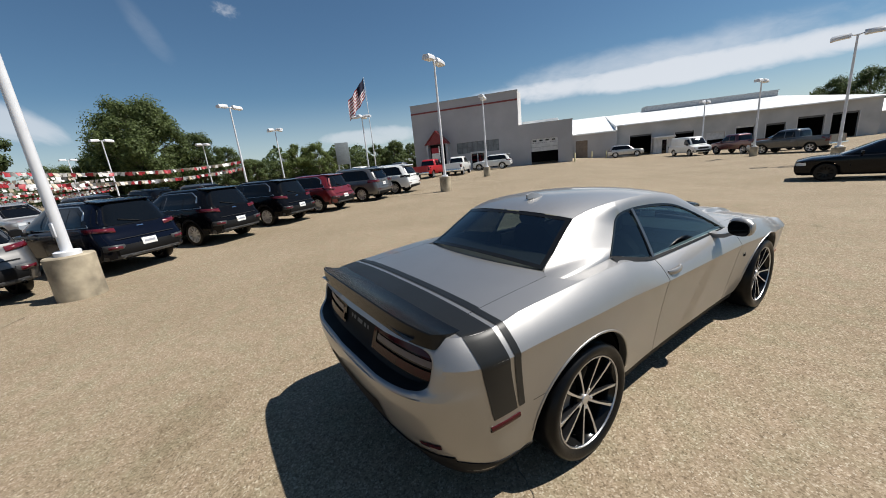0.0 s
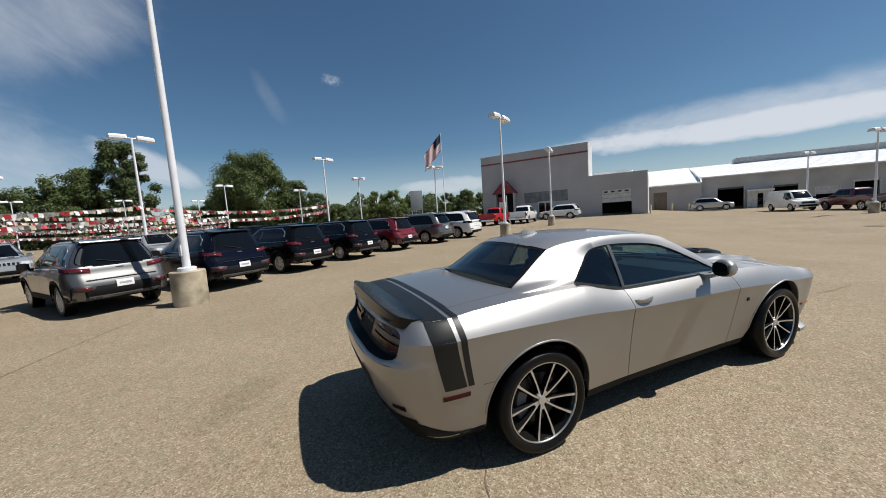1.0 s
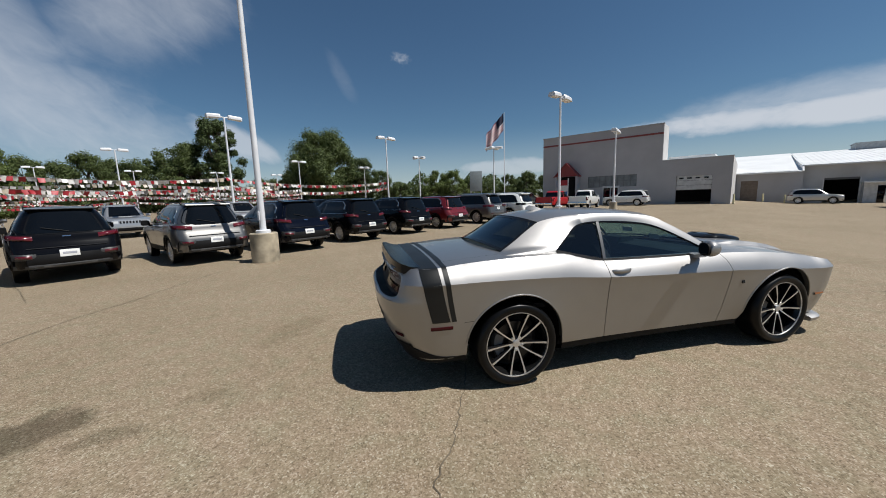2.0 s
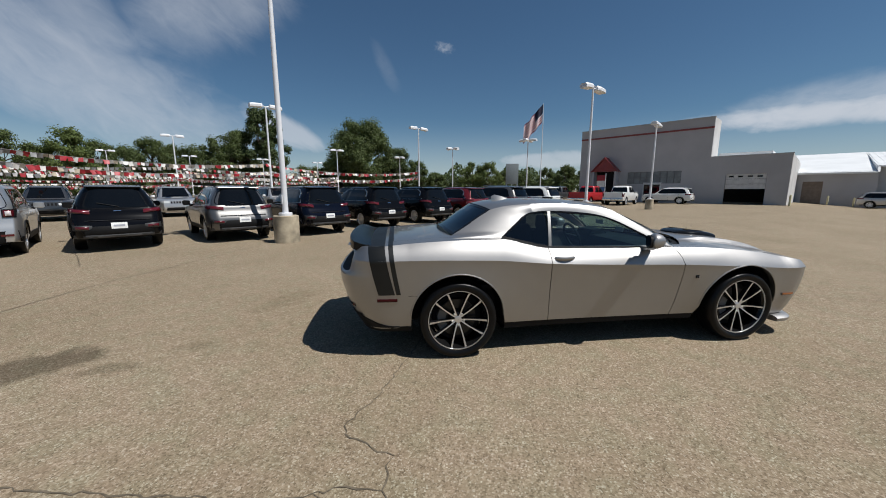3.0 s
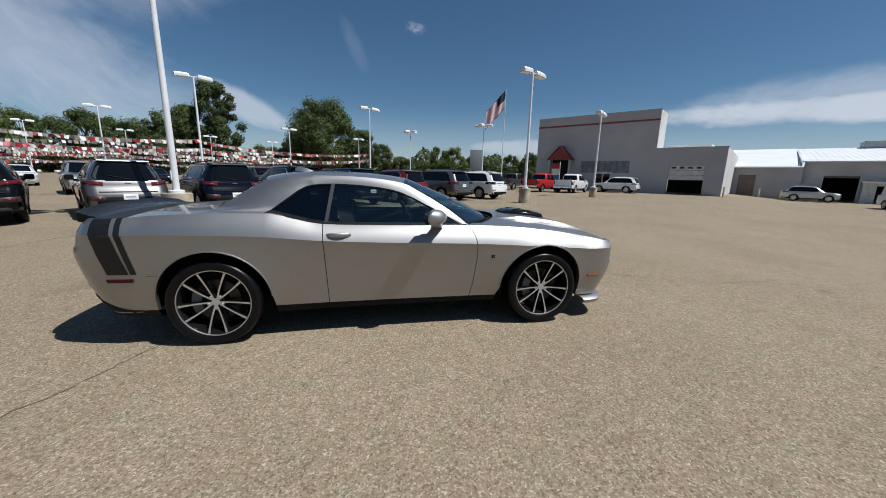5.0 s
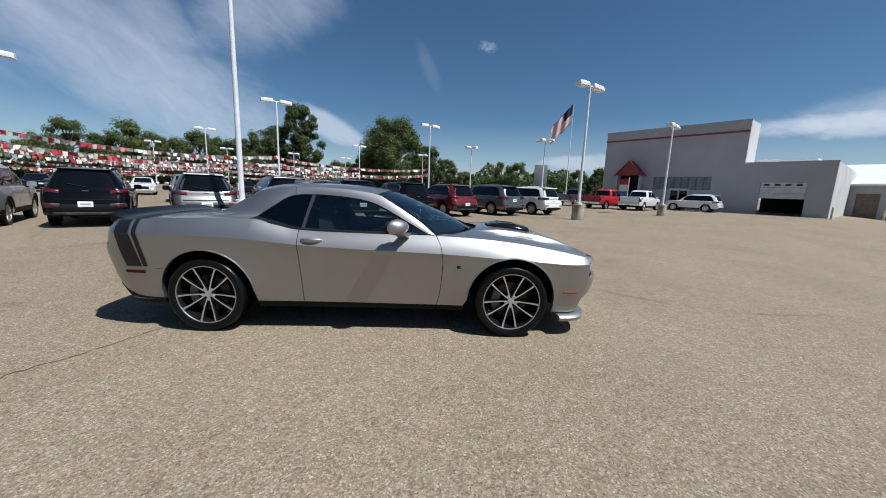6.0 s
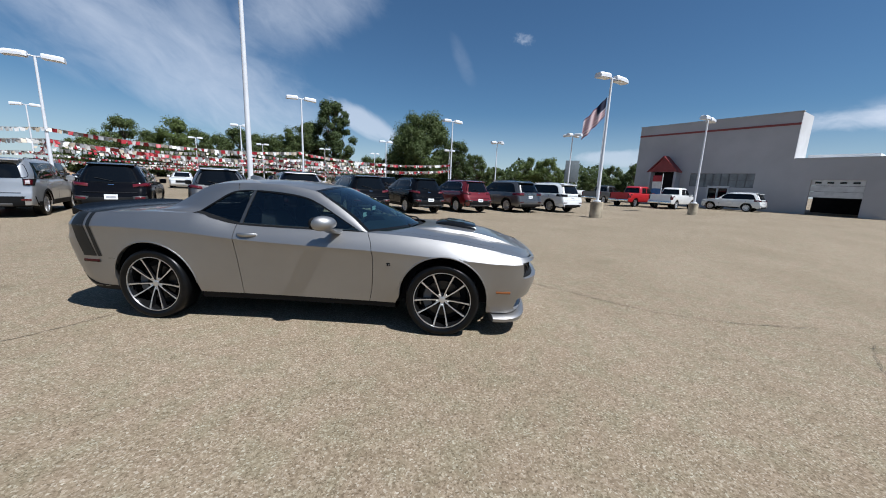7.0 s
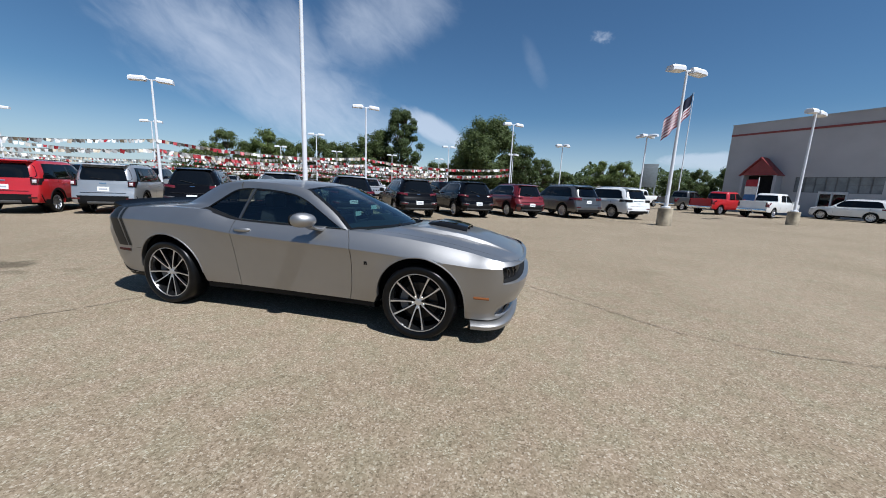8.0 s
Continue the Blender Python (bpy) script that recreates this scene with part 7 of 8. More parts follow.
def nose_grid(th0, th1, z0, z1, out, n=24, m=6):
    return loft([[h_nose_point(abs(t), z, True, out) if t >= 0 else Vector(flip(h_nose_point(abs(t), z, True, out), -1)) for t in [th0 + (th1 - th0) * i / n for i in range(n + 1)]] for z in [z0 + (z1 - z0) * j / m for j in range(m + 1)]], False)


gr = part("grille", nose_grid(-0.70, 0.70, 0.622, 0.764, 0.006, 60), "plastic", car, "black recessed grille band")
for k in range(9):
    part("grille_bar", nose_grid(-0.42, 0.42, 0.632 + k * 0.014, 0.636 + k * 0.014, 0.014, 30, 1), "gloss_black", gr)
for sg in (1, -1):
    for th in (0.40, 0.58):
        p, p2 = h_nose_point(th, 0.693, True, -0.005), h_nose_point(th, 0.693, True, 0.025)
        d = Vector((p2 - p)).normalized()
        hl = part("headlamp", lathe([(0.058, -0.02), (0.062, 0.008), (0.053, 0.012), (0.05, 0.002), (0.001, 0.006)], 24, "x", False), "smoke", gr, "round headlamp in a dark bezel")
        hl.matrix_basis = Matrix.Translation(flip(p, sg)) @ Vector(flip(d, sg)).to_track_quat("X", "Z").to_matrix().to_4x4()
part("lower_intake", nose_grid(-0.40, 0.40, 0.285, 0.385, 0.004, 40, 4), "opening", car, "black lower air intake")
part("lip_gap", loft([[h_nose_point(abs(t), 0.236, False, o) if t >= 0 else Vector(flip(h_nose_point(abs(t), 0.236, False, o), -1)) for t in [-1 + i / 20 for i in range(41)]] for o in (0.0, -0.06)] + [[h_nose_point(abs(t), 0.21, False, -0.05) if t >= 0 else Vector(flip(h_nose_point(abs(t), 0.21, False, -0.05), -1)) for t in [-1 + i / 20 for i in range(41)]]], False), "opening", car)
# chin splitter
rings = []
for i in range(41):
    t = -1.0 + 2.0 * i / 40
    p = h_nose_point(abs(t), 0.25, False)
    y = math.copysign(p.y, t) if t else 0.0
    cx, cy = p.x - 3.2, y
    n = Vector((cx, cy * 1.1, 0)).normalized()
    lo, ext = 0.160, 0.050 + 0.02 * abs(t)
    rings.append([(p.x - n.x * 0.06, y - n.y * 0.06, 0.222), (p.x + n.x * 0.010, y + n.y * 0.010, 0.220), (p.x + n.x * ext * 0.75, y + n.y * ext * 0.75, 0.208), (p.x + n.x * ext, y + n.y * ext, 0.194), (p.x + n.x * ext * 0.9, y + n.y * ext * 0.9, lo), (p.x - n.x * 0.08, y - n.y * 0.08, lo)])
part("chin_splitter", loft(rings, True, (True, True)), "silver", car, "silver chin splitter with flared corners")


# greenhouse
def h_glass_y(z):
    return 0.822 - 0.50 * (z - 1.0) - 0.28 * max(0, z - 1.0) ** 2


def resample(pts, n):
    pts = [Vector(p) for p in pts]
    ln = [0.0]
    for a, b in zip(pts, pts[1:]):
        ln.append(ln[-1] + (b - a).length)
    out = []
    for i in range(n):
        s = ln[-1] * i / (n - 1)
        for k in range(len(pts) - 1):
            if s <= ln[k + 1] + 1e-9:
                out.append(pts[k].lerp(pts[k + 1], (s - ln[k]) / max(1e-9, ln[k + 1] - ln[k])))
                break
    return out


def spline(pts, per=8):
    """A smooth run through points."""
    pts = [Vector(p) for p in pts]
    out = []
    for i in range(len(pts) - 1):
        p0, p1, p2, p3 = pts[max(0, i - 1)], pts[i], pts[i + 1], pts[min(len(pts) - 1, i + 2)]
        for k in range(per):
            t = k / per
            out.append(0.5 * ((2 * p1) + (p2 - p0) * t + (2 * p0 - 5 * p1 + 4 * p2 - p3) * t * t + (3 * p1 - p0 - 3 * p2 + p3) * t ** 3))
    out.append(pts[-1])
    return out


def on_glass(pts):
    return [Vector((x, h_glass_y(z), z)) for x, z in pts]


# the side glass outline: along the sill forward, up the front pillar, back along the roof, down to the tip
W_LOW = on_glass([(0.447, 1.122), (0.60, 1.085), (0.75, 1.048), (0.88, 1.022), (1.2, 1.015), (1.7, 1.008), (2.10, 1.003)])
W_UP = spline(on_glass([(2.10, 1.003), (1.95, 1.085), (1.80, 1.165), (1.64, 1.245), (1.48, 1.300), (1.25, 1.332), (0.98, 1.345), (0.80, 1.337), (0.69, 1.305), (0.58, 1.225), (0.447, 1.122)]), 6)
O_LOW = [Vector(p) for p in ((0.40, 0.838, 1.098), (0.60, 0.846, 1.066), (0.75, 0.844, 1.034), (0.88, 0.838, 1.010), (1.2, 0.832, 1.003), (1.7, 0.830, 0.996), (2.11, 0.822, 0.993))]
O_UP = spline([(2.18, 0.818, 0.990), (2.02, 0.745, 1.115), (1.86, 0.690, 1.215), (1.70, 0.640, 1.305), (1.58, 0.605, 1.362), (1.30, 0.590, 1.402), (1.00, 0.582, 1.415), (0.72, 0.572, 1.410), (0.52, 0.552, 1.390), (0.38, 0.535, 1.358)], 6)
O_C = spline([(0.38, 0.535, 1.358), (0.24, 0.560, 1.275), (0.10, 0.590, 1.185), (-0.02, 0.620, 1.120), (-0.075, 0.690, 1.106), (-0.11, 0.765, 1.094)], 6)


def pillar_shell(sg):
    bm = bmesh.new()

    def strips(inner, outer, bulge, n, m=5):
        a, b = resample(inner, n), resample(outer, n)
        rows_ = []
        for j in range(m + 1):
            s = j / m
            rows_.append([flip(p.lerp(q, s) + Vector((0, 0.7, 0.7)).normalized() * (bulge * math.sin(math.pi * s)), sg) for p, q in zip(a, b)])
        add_loft(bm, rows_, False)

    # roof rail and front pillar
    k = next(i for i, p in enumerate(W_UP) if p.x < 0.80 and p.z > 1.3)
    strips(W_UP[:k + 1], O_UP[:next(i for i, p in enumerate(O_UP) if p.x < 0.73)], 0.006, 50, 4)
    # broad rear pillar: window edge to the back-glass edge, its foot sunk into the body
    ko = next(i for i, p in enumerate(O_UP) if p.x < 0.73)
    a, b = resample(W_UP[k:], 30), resample(O_UP[ko - 1:] + O_C[1:], 30)
    rows_ = []
    for j in range(11):
        s = j / 10
        run = []
        for p, q in zip(a, b):
            run.append(p.lerp(q, s) + Vector((0, 0.7, 0.7)).normalized() * (0.016 * math.sin(math.pi * s)))
        e, d = run[-1], run[-1] - run[-2]
        run.append(e + Vector((d.x * 0.4, 0.012, -0.030)))
        rows_.append([flip(p, sg) for p in run])
    add_loft(bm, rows_, False)
    bmesh.ops.remove_doubles(bm, verts=bm.verts, dist=0.0006)
    return bm


both("roof_pillar", pillar_shell, "silver", car, "", 60)


def sill_strip(sg):
    a, b = resample(W_LOW, 30), resample(O_LOW, 30)
    return loft([[flip(p.lerp(q, s) + Vector((0, 0.004 * math.sin(math.pi * s), 0)), sg) for p, q in zip(a, b)] for s in (0, 0.5, 1)], False)


both("window_seal", sill_strip, "plastic", car)
# roof skin
rail = resample(O_UP[next(i for i, p in enumerate(O_UP) if p.x < 1.60):], 24)
cols = []
for i, p in enumerate(rail):
    t = i / 23
    row = []
    for k in range(-12, 13):
        s = k / 12
        bow = (1 - s * s)
        x = p.x + bow * (0.075 * (1 - t) ** 3 - 0.075 * t ** 3)
        row.append((x, p.y * s, p.z + 0.042 * (1 - abs(s) ** 2.4)))
    cols.append(row)
part("roof_panel", loft(cols, False), "silver", car, "", 60)
ROOF_FRONT, ROOF_REAR = cols[0], cols[-1]
# back glass and windshield as bowed sheets
c_edge = resample(O_C[:next(i for i, p in enumerate(O_C) if p.x < -0.01) + 1], 14)
cols = []
for j, p in enumerate(c_edge):
    t = j / 13
    row = []
    for k in range(-12, 13):
        s = k / 12
        bow = 1 - abs(s) ** 2.2
        row.append((p.x - bow * 0.075 * (1 - 0.3 * t), p.y * s * 0.985, p.z + 0.036 * bow - 0.002))
    cols.append(row)
part("rear_window", loft(cols, False), "glass_rear", car, "tinted fastback rear glass")


def border(grid, w, lift):
    """A dark ceramic band round a sheet of glass."""
    bm = bmesh.new()
    nr, nc = len(grid), len(grid[0])
    rows_ = [[Vector(p) + Vector((0, 0, lift)) for p in r] for r in grid]
    for r0, r1 in ((0, 1), (nr - 1, nr - 2)):
        d = max(1e-6, (rows_[r1][nc // 2] - rows_[r0][nc // 2]).length)
        add_loft(bm, [rows_[r0], [a.lerp(b, min(1, w / d)) for a, b in zip(rows_[r0], rows_[r1])]], False)
    for c0, c1 in ((0, 1), (nc - 1, nc - 2)):
        col = [r[c0] for r in rows_]
        col2 = [r[c0].lerp(r[c1], min(1.0, w / max(1e-6, (r[c1] - r[c0]).length))) for r in rows_]
        add_loft(bm, [col, col2], False)
    return bm


part("glass_border", border(cols, 0.03, 0.003), "gloss_black", car)
a_edge = resample([p for p in O_UP if p.x >= 1.575], 16)[::-1]
cols = []
for j, p in enumerate(a_edge):
    t = j / 15
    row = []
    for k in range(-14, 15):
        s = k / 14
        bow = 1 - abs(s) ** 2.0
        row.append((p.x + bow * (0.075 + 0.33 * t), p.y * s * 0.985, p.z + 0.040 * bow * (1 - 0.6 * t)))
    cols.append(row)
part("windshield", loft(cols, False), "windshield", car, "clear bowed windshield")
part("glass_border", border(cols, 0.035, 0.003), "gloss_black", car)
for y in (-0.35, 0.25):
    part("wiper", tube([(cowl_x(y) - 0.02, y, 1.012), (cowl_x(y) - 0.10, y + 0.25, 1.03), (cowl_x(y + 0.5) - 0.11, y + 0.52, 1.035)], 0.010, 6), "plastic", car)


def side_glass(sg, x_from, x_to, d=0.008):
    low = [p for p in resample(W_LOW, 120)]
    up = [p for p in resample(W_UP, 160)]
    n = 30
    rows_ = []
    for i in range(n + 1):
        x = x_from + (x_to - x_from) * i / n
        lo = min(low, key=lambda p: abs(p.x - x))
        hi = max((p for p in up if abs(p.x - x) < 0.018), key=lambda p: p.z, default=None) or min(up, key=lambda p: abs(p.x - x))
        z0, z1 = lo.z, max(hi.z, lo.z + 0.001)
        rows_.append([flip((x, h_glass_y(z0 + (z1 - z0) * j / 6) - d, z0 + (z1 - z0) * j / 6), sg) for j in range(7)])
    return loft(rows_, False)


for sg in (1, -1):
    part("quarter_window", side_glass(sg, 0.452, 0.905), "glass_dark", car, "dark tinted quarter glass")
    part("door_window", side_glass(sg, 0.915, 2.095), "glass", car, "tinted door glass")
    rows_ = [[flip((0.885 + 0.055 * (z - 1.02) / 0.32 + dx, h_glass_y(z) + dy, z), sg) for dx, dy in ((-0.004, -0.012), (-0.004, 0.003), (0.026, 0.003), (0.026, -0.012))] for z in (1.02, 1.10, 1.18, 1.26, 1.342)]
    part("window_pillar", loft(rows_, False), "darkgray", car)
    edge = W_UP
    rows_ = []
    for p in edge[2:]:
        q = Vector((1.2, 0.74, 1.12))
        d = (q - p).normalized()
        rows_.append([flip(p + Vector((0, 0.004, 0)), sg), flip(p + d * 0.020 + Vector((0, 0.002, 0)), sg), flip(p + d * 0.027 - Vector((0, 0.012, 0)), sg)])
    part("window_trim", loft(rows_, False), "gloss_black", car)
    # mirror on its stalk, its glass turned towards the driver
    cx, cy, cz = 1.80, sg * 1.030, 1.080
    toe = 0.42
    rings = []
    for d, k in ((-0.090, 0.30), (-0.083, 0.60), (-0.062, 0.86), (-0.020, 1.0), (0.026, 1.0), (0.062, 0.86), (0.084, 0.62), (0.092, 0.30)):
        ring_ = []
        for i in range(20):
            c, s = math.cos(2 * math.pi * i / 20), math.sin(2 * math.pi * i / 20)
            ring_.append((cx - toe * d + 0.085 * k * c * (1.25 if c > 0 else 0.66) + 0.01, cy + d * sg, cz + (0.074 if s > 0 else 0.068) * k * s))
        rings.append(ring_)
    mir = part("mirror", loft(rings, True, (True, True)), "silver", car, "silver door mirror with a dark reflection painted on its glass")
    oval = [(math.copysign(abs(math.cos(a)) ** 0.7, math.cos(a)), math.copysign(abs(math.sin(a)) ** 0.7, math.sin(a))) for a in [2 * math.pi * i / 28 for i in range(28)]]
    part("mirror_bezel", panel([(0.076 * a, 0.058 * b) for a, b in oval], 0.026, lambda a, b, d: (cx - 0.052 + d - toe * a, cy + a * sg, cz + b)), "plastic", mir)
    # a dark pane colour stands in for the mirror's dark reflection
    part("mirror_glass", panel([(0.069 * a, 0.051 * b) for a, b in oval], 0.003, lambda a, b, d: (cx - 0.0525 - d - toe * a, cy + a * sg, cz + b)), "pane", mir, "mirror glass with its dark reflection put into the colour")
    rings = [[(x + dx * k, y * sg, z + dz * k) for dx, dz in ((-0.05, -0.018), (-0.05, 0.018), (0.05, 0.018), (0.06, 0.0), (0.05, -0.020))] for x, y, z, k in ((1.885, 0.80, 0.992, 1.0), (1.875, 0.87, 0.985, 0.9), (1.855, 0.93, 0.998, 0.85), (1.835, 0.985, 1.030, 0.9))]
    part("mirror_stalk", loft(rings, True, (True, True)), "silver", mir)
    # handle in its dished cup
    y0 = h_side(1.0, 0.915)
    cup = [(1.005 + 0.080 * math.copysign(abs(math.cos(a)) ** 0.6, math.cos(a)), 0.896 + 0.015 * math.sin(a)) for a in [2 * math.pi * i / 24 for i in range(24)]]
    dr = doors[0 if sg > 0 else 1]
    part("handle_cup", panel(cup, 0.0015, lambda a, b, d: flip((a, h_side(a, b) + 0.0005 + d, b), sg)), "silver", dr)
    rings = []
    for i in range(13):
        t = i / 12
        x = 0.905 + 0.20 * t
        k = 0.55 + 0.45 * math.sin(math.pi * min(1, max(0, t * 1.0))) ** 0.5
        o = 0.028 * math.sin(math.pi * t) ** 0.6
        yb = h_side(x, 0.922)
        rings.append([flip((x, yb + o + 0.012 * k * math.cos(2 * math.pi * j / 10), 0.922 + 0.021 * k * math.sin(2 * math.pi * j / 10)), sg) for j in range(10)])
    part("door_handle", loft(rings, True, (True, True)), "silver", dr, "body-coloured pull handle")
    bm = bmesh.new()
    for dx, dz, w, h in ((0, 0.008, 0.020, 0.008), (-0.007, -0.006, 0.009, 0.014), (0.012, -0.009, 0.008, 0.009)):
        rings = [[flip((2.41 + dx + w * k * math.cos(a), h_side(2.41, 0.70) + d, 0.70 + dz + h * k * math.sin(a)), sg) for a in [2 * math.pi * i / 10 for i in range(10)]] for d, k in ((-0.003, 1), (0.004, 1), (0.007, 0.6))]
        add_loft(bm, rings, True, (False, True))
    part("fender_badge", bm, "darkalloy", fenders[0 if sg > 0 else 1], "small dark metal badge")

# short roof aerial
rings = [[(x, y * k, z + 0.0) for y, z in ((-0.03, 1.448), (-0.018, 1.448 + h), (0, 1.448 + h * 1.1), (0.018, 1.448 + h), (0.03, 1.448))] for x, k, h in ((0.53, 0.3, 0.03), (0.57, 0.7, 0.045), (0.65, 1.0, 0.03), (0.71, 0.6, 0.006))]
part("roof_aerial", loft(rings, True, (True, True)), "silver", car)

# cabin
part("cabin_floor", box(0.2, 2.35, -0.72, 0.72, 0.60, 0.64), "seat", car, smooth=0)
for sg in (1, -1):
    part("door_card", box(0.95, 2.15, min(sg * 0.76, sg * 0.80), max(sg * 0.76, sg * 0.80), 0.6, 0.985, 0.01), "seat", car)
    st = part("seat", loft([[(1.02 + dx + lean, sg * 0.38 + w * sy, z) for dx, sy in ((0, -1), (0.0, 1), (0.13, 0.85), (0.15, 0.0), (0.13, -0.85))] for z, w, lean in ((0.60, 0.25, 0.10), (0.80, 0.27, 0.04), (1.0, 0.25, -0.02), (1.10, 0.18, -0.05), (1.13, 0.12, -0.055))], True, (True, True)), "seat", car)
    part("headrest", loft([[(0.97 + dx, sg * 0.38 + w * sy, z) for dx, sy in ((0, -1), (0, 1), (0.09, 0.85), (0.09, -0.85))] for z, w in ((1.13, 0.11), (1.17, 0.135), (1.25, 0.13), (1.28, 0.10))], True, (True, True)), "seat", st)
    part("seat_cushion", box(1.1, 1.60, sg * 0.38 - 0.25, sg * 0.38 + 0.25, 0.62, 0.76, 0.05), "seat", st)
part("rear_bench", loft([[(x, y, z) for x, z in ((0.25, 0.64), (0.10, 1.06), (0.24, 1.07), (0.42, 0.80), (0.75, 0.78), (0.75, 0.64))] for y in (-0.62, -0.3, 0.0, 0.3, 0.62)], True, (True, True)), "seat", car)
part("parcel_shelf", box(-0.12, 0.14, -0.62, 0.62, 1.055, 1.075), "seat", car, smooth=0)
part("dashboard", loft([[(x, y, z) for x, z in ((1.98, 0.66), (1.86, 0.86), (1.92, 0.985), (2.10, 1.0), (2.50, 0.965), (2.45, 0.66))] for y in (-0.74, -0.4, 0.0, 0.4, 0.74)], True, (True, True)), "seat", car)
part("binnacle", loft([[(x, y, z) for x, z in ((1.88, 0.97), (1.92, 1.05), (2.08, 1.055), (2.15, 0.98))] for y in (0.22, 0.38, 0.54)], True, (True, True)), "seat", car)
bm = bmesh.new()
rings = []
for i in range(28):
    a = 2 * math.pi * i / 28
    c = Vector((1.74 - 0.07 * math.sin(a), 0.38 + 0.185 * math.cos(a), 0.95 + 0.165 * math.sin(a)))
    n = Vector((-0.07 / 0.185 * math.sin(a), math.cos(a), 0.165 / 0.185 * math.sin(a))).normalized()
    m = Vector((0.9, 0, 0.4)).normalized()
    rings.append([c + (n * math.cos(2 * math.pi * j / 8) + m * math.sin(2 * math.pi * j / 8)) * 0.016 for j in range(8)])
add_loft(bm, rings + [rings[0]], True)
add_box(bm, 1.72, 1.77, 0.21, 0.55, 0.93, 0.97)
part("steering_wheel", bm, "seat", car)
part("inside_mirror", box(1.66, 1.68, -0.11, 0.11, 1.30, 1.36, 0.008), "seat", car)
for y0, y1, z0 in ((0.10, 0.26, 1.13), (-0.3, -0.16, 1.08)):
    part("window_sticker", box(1.99, 1.992, y0, y1, z0, z0 + 0.05), "plate", car, smooth=0)


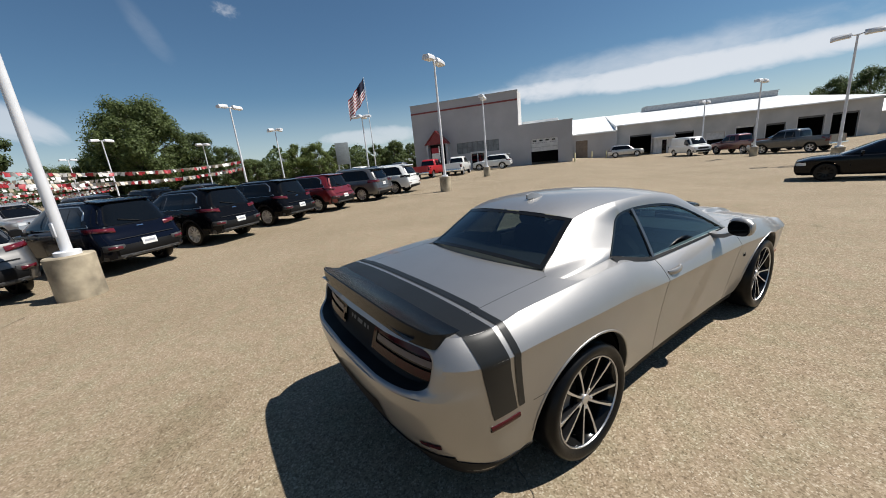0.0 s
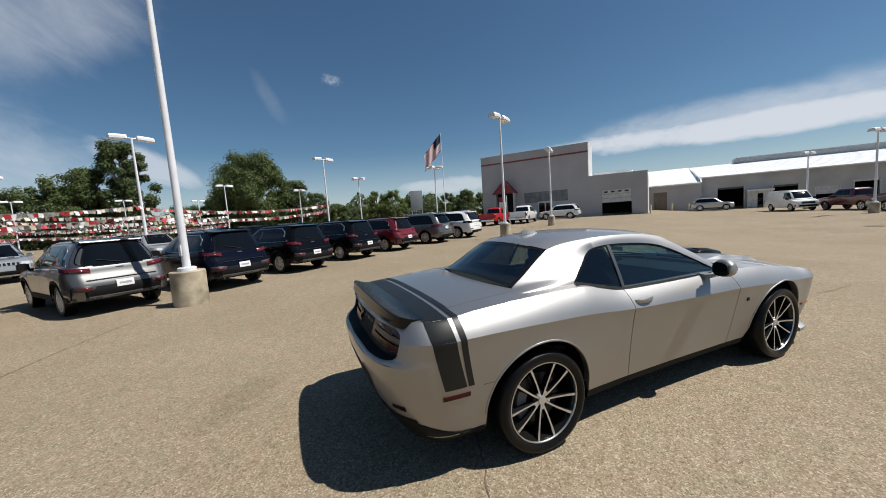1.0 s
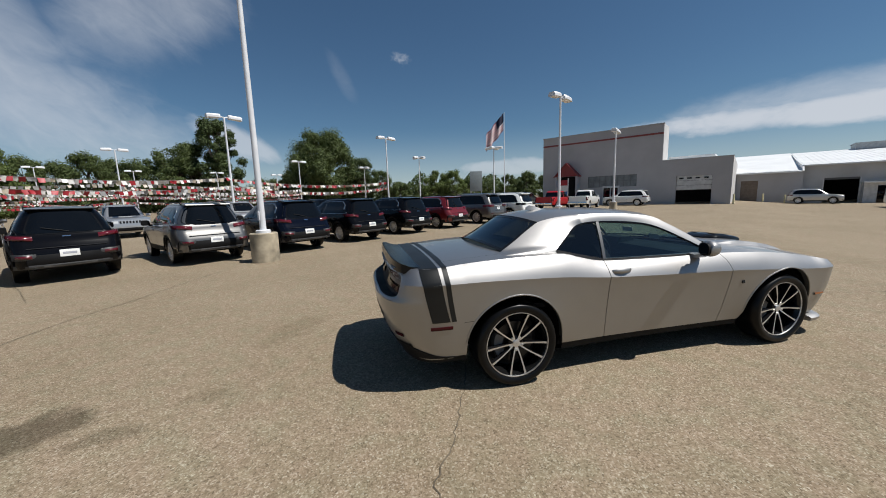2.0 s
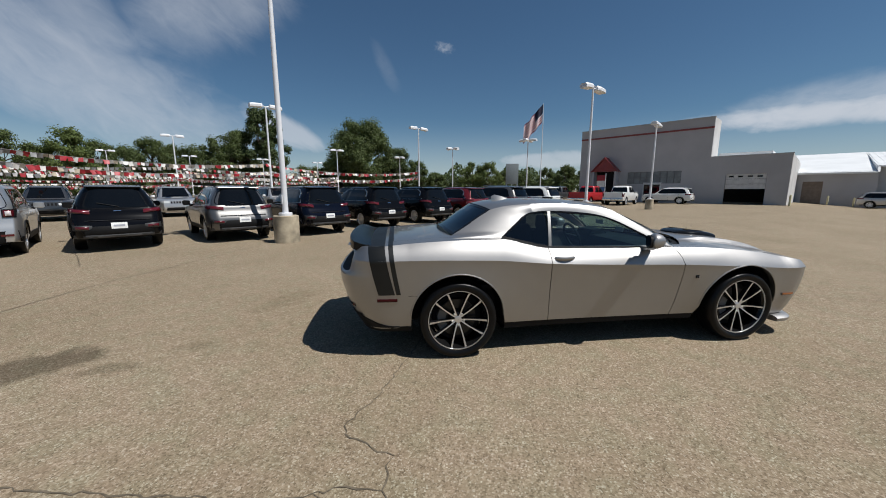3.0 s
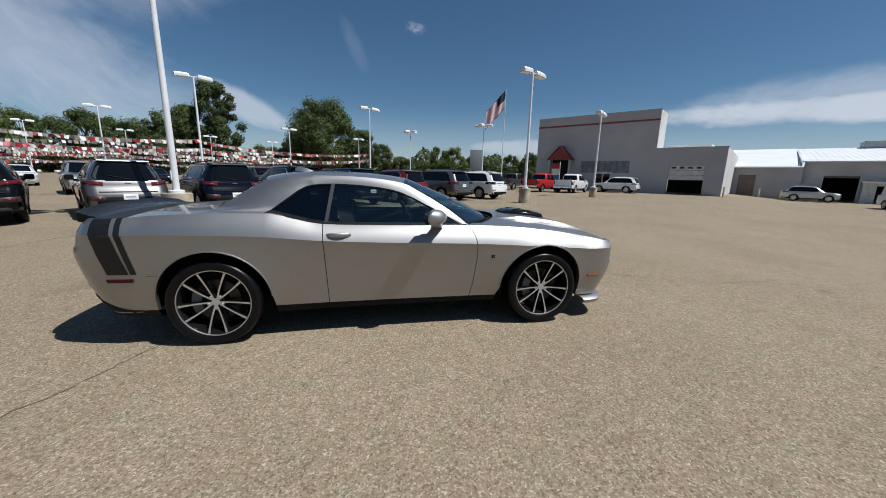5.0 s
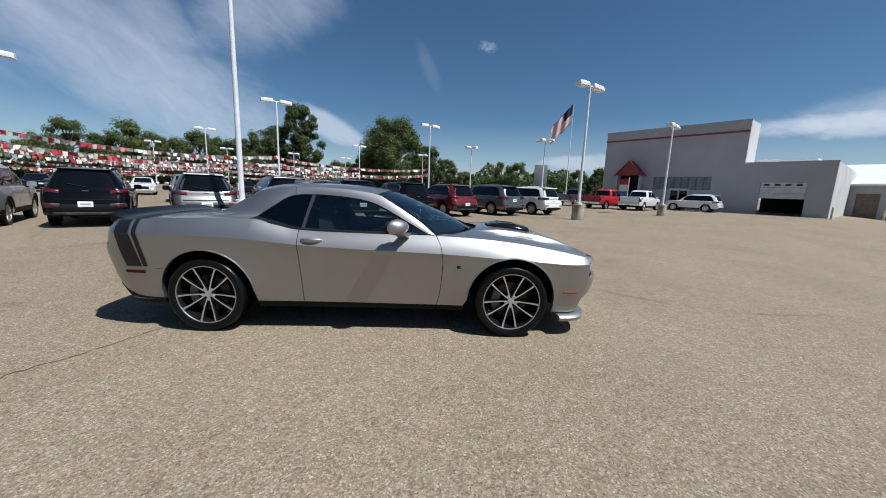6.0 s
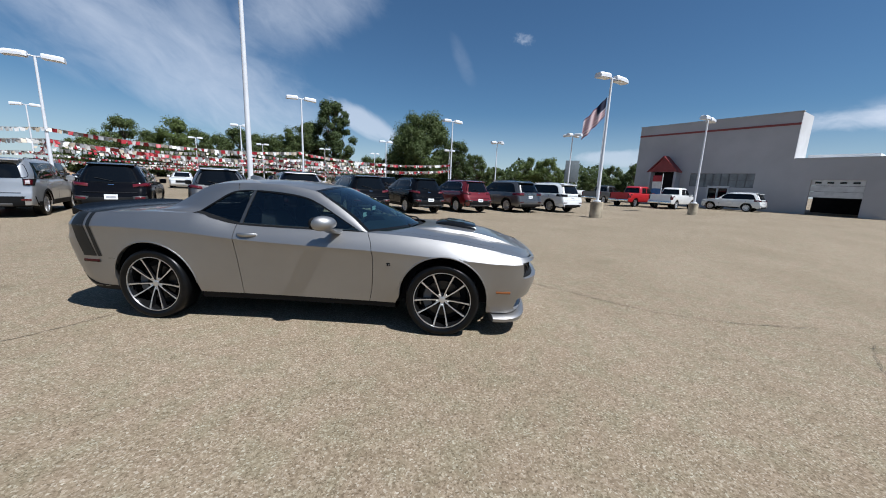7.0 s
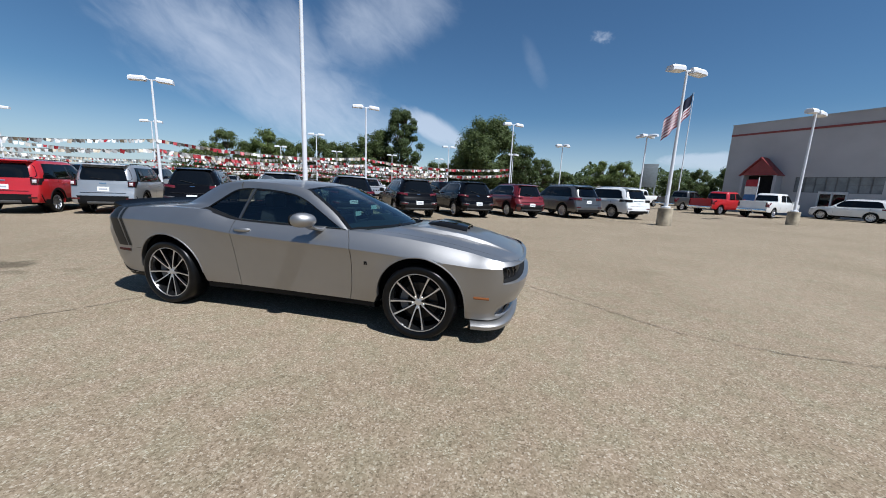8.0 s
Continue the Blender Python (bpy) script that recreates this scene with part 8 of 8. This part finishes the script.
# wheels with split spokes
def hero_wheel():
    w = 0.125
    rr = 0.281
    tyre = part("tyre", lathe([(rr - 0.012, -w * 0.85), (rr + 0.01, -w * 0.98), (0.322, -w * 1.06), (0.345, -w), (0.358, -w * 0.84), (0.364, -w * 0.5), (0.364, w * 0.5), (0.358, w * 0.84), (0.345, w), (0.336, w * 1.03), (0.322, w * 1.06), (rr + 0.012, w * 0.98), (rr - 0.004, w * 0.86)], 56, "y", False), "rubber")
    lip = part("rim_lip", lathe([(rr + 0.004, w * 0.86), (rr + 0.001, w * 0.93), (rr - 0.005, w * 0.93), (rr - 0.008, w * 0.86)], 56, "y", False), "alloy")
    barrel = part("barrel", lathe([(rr - 0.010, w * 0.88), (rr - 0.03, w * 0.6), (rr - 0.04, -w * 0.8), (rr - 0.02, -w * 0.95)], 48, "y", False), "gloss_black")
    spokes = []
    for k in range(5):
        a0 = 2 * math.pi * (k + 0.27) / 5
        for s in (-1, 1):
            bm_f, bm_b = bmesh.new(), bmesh.new()
            front, back = [], []
            for i in range(9):
                t = i / 8
                q = 0.024 + (rr - 0.010 - 0.024) * t
                off = s * (0.013 + (0.100 - 0.013) * t ** 1.2)
                d, n = Vector((math.cos(a0), 0, math.sin(a0))), Vector((-math.sin(a0), 0, math.cos(a0)))
                hw = 0.0098 - 0.0022 * math.sin(math.pi * t) + 0.003 * t ** 3
                y = w * (0.60 + 0.27 * t ** 0.8)
                c = d * math.sqrt(q * q - off * off) + n * off
                front.append([c + n * hw * 0.82 + Vector((0, y, 0)), c - n * hw * 0.82 + Vector((0, y, 0))])
                back.append([c + n * hw * 0.82 + Vector((0, y - 0.0006, 0)), c + n * hw * 1.15 + Vector((0, y - 0.008, 0)), c + n * hw * 1.1 + Vector((0, y - 0.045, 0)), c - n * hw * 1.1 + Vector((0, y - 0.045, 0)), c - n * hw * 1.15 + Vector((0, y - 0.008, 0)), c - n * hw * 0.82 + Vector((0, y - 0.0006, 0))])
            add_loft(bm_b, back, False)
            add_loft(bm_f, front, False)
            spokes.append((part("spoke_face", bm_f, "alloy"), part("spoke", bm_b, "darkalloy")))
    hub = part("hub", lathe([(0.072, w * 0.42), (0.068, w * 0.54), (0.058, w * 0.58), (0.030, w * 0.60)], 24, "y", False), "darkalloy")
    cap = part("centre_cap", lathe([(0.033, w * 0.60), (0.031, w * 0.665), (0.024, w * 0.68), (0.001, w * 0.685)], 20, "y", False), "alloy")
    nut = part("lug_nut", lathe([(0.011, w * 0.54), (0.011, w * 0.65), (0.008, w * 0.68), (0.001, w * 0.69)], 8, "y"), "steel")
    disc = part("brake_disc", lathe([(0.09, 0.02), (0.178, 0.02), (0.178, -0.01), (0.09, -0.01)], 36, "y", False), "disc")
    back = part("brake_shield", lathe([(0.001, -0.03), (0.235, -0.03), (0.235, -0.035)], 32, "y", False), "opening")
    cal = part("brake_caliper", loft([[(q * math.cos(a), y, q * math.sin(a)) for q, y in ((0.115, 0.01), (0.115, 0.05), (0.19, 0.05), (0.198, 0.01), (0.195, -0.02))] for a in [radians(-32 + 8 * i) for i in range(9)]], True, (True, True)), "graytrim")
    data = dict(tyre=tyre, rim_lip=lip, barrel=barrel, hub=hub, centre_cap=cap, brake_disc=disc, brake_shield=back, brake_caliper=cal)
    out = {k_: o.data for k_, o in data.items()}
    out["spokes"] = [(a.data, b.data) for a, b in spokes]
    out["nut"] = nut.data
    for o in [*data.values(), nut, *[x for ab in spokes for x in ab]]:
        bpy.data.objects.remove(o)
    return out


HW = hero_wheel()
for xa, tilt in ((0.0, 2), (WB, 0)):
    for sg in (1, -1):
        wh = new("wheel")
        wh.parent = car
        wh.matrix_basis = pose(xa, sg * 0.808, HUB) @ (Matrix.Identity(4) if sg > 0 else Matrix.Rotation(math.pi, 4, "Z")) @ Matrix.Rotation(radians(tilt), 4, "Y")
        for k_ in ("tyre", "rim_lip", "barrel", "hub", "centre_cap", "brake_disc", "brake_shield", "brake_caliper"):
            shared(k_, HW[k_], wh)
        for f, b_ in HW["spokes"]:
            shared("spoke_face", f, wh)
            shared("spoke", b_, wh)
        for k in range(5):
            a = 2 * math.pi * (k + 0.77) / 5
            shared("lug_nut", HW["nut"], wh, pose(0.057 * math.cos(a), 0, 0.057 * math.sin(a)))
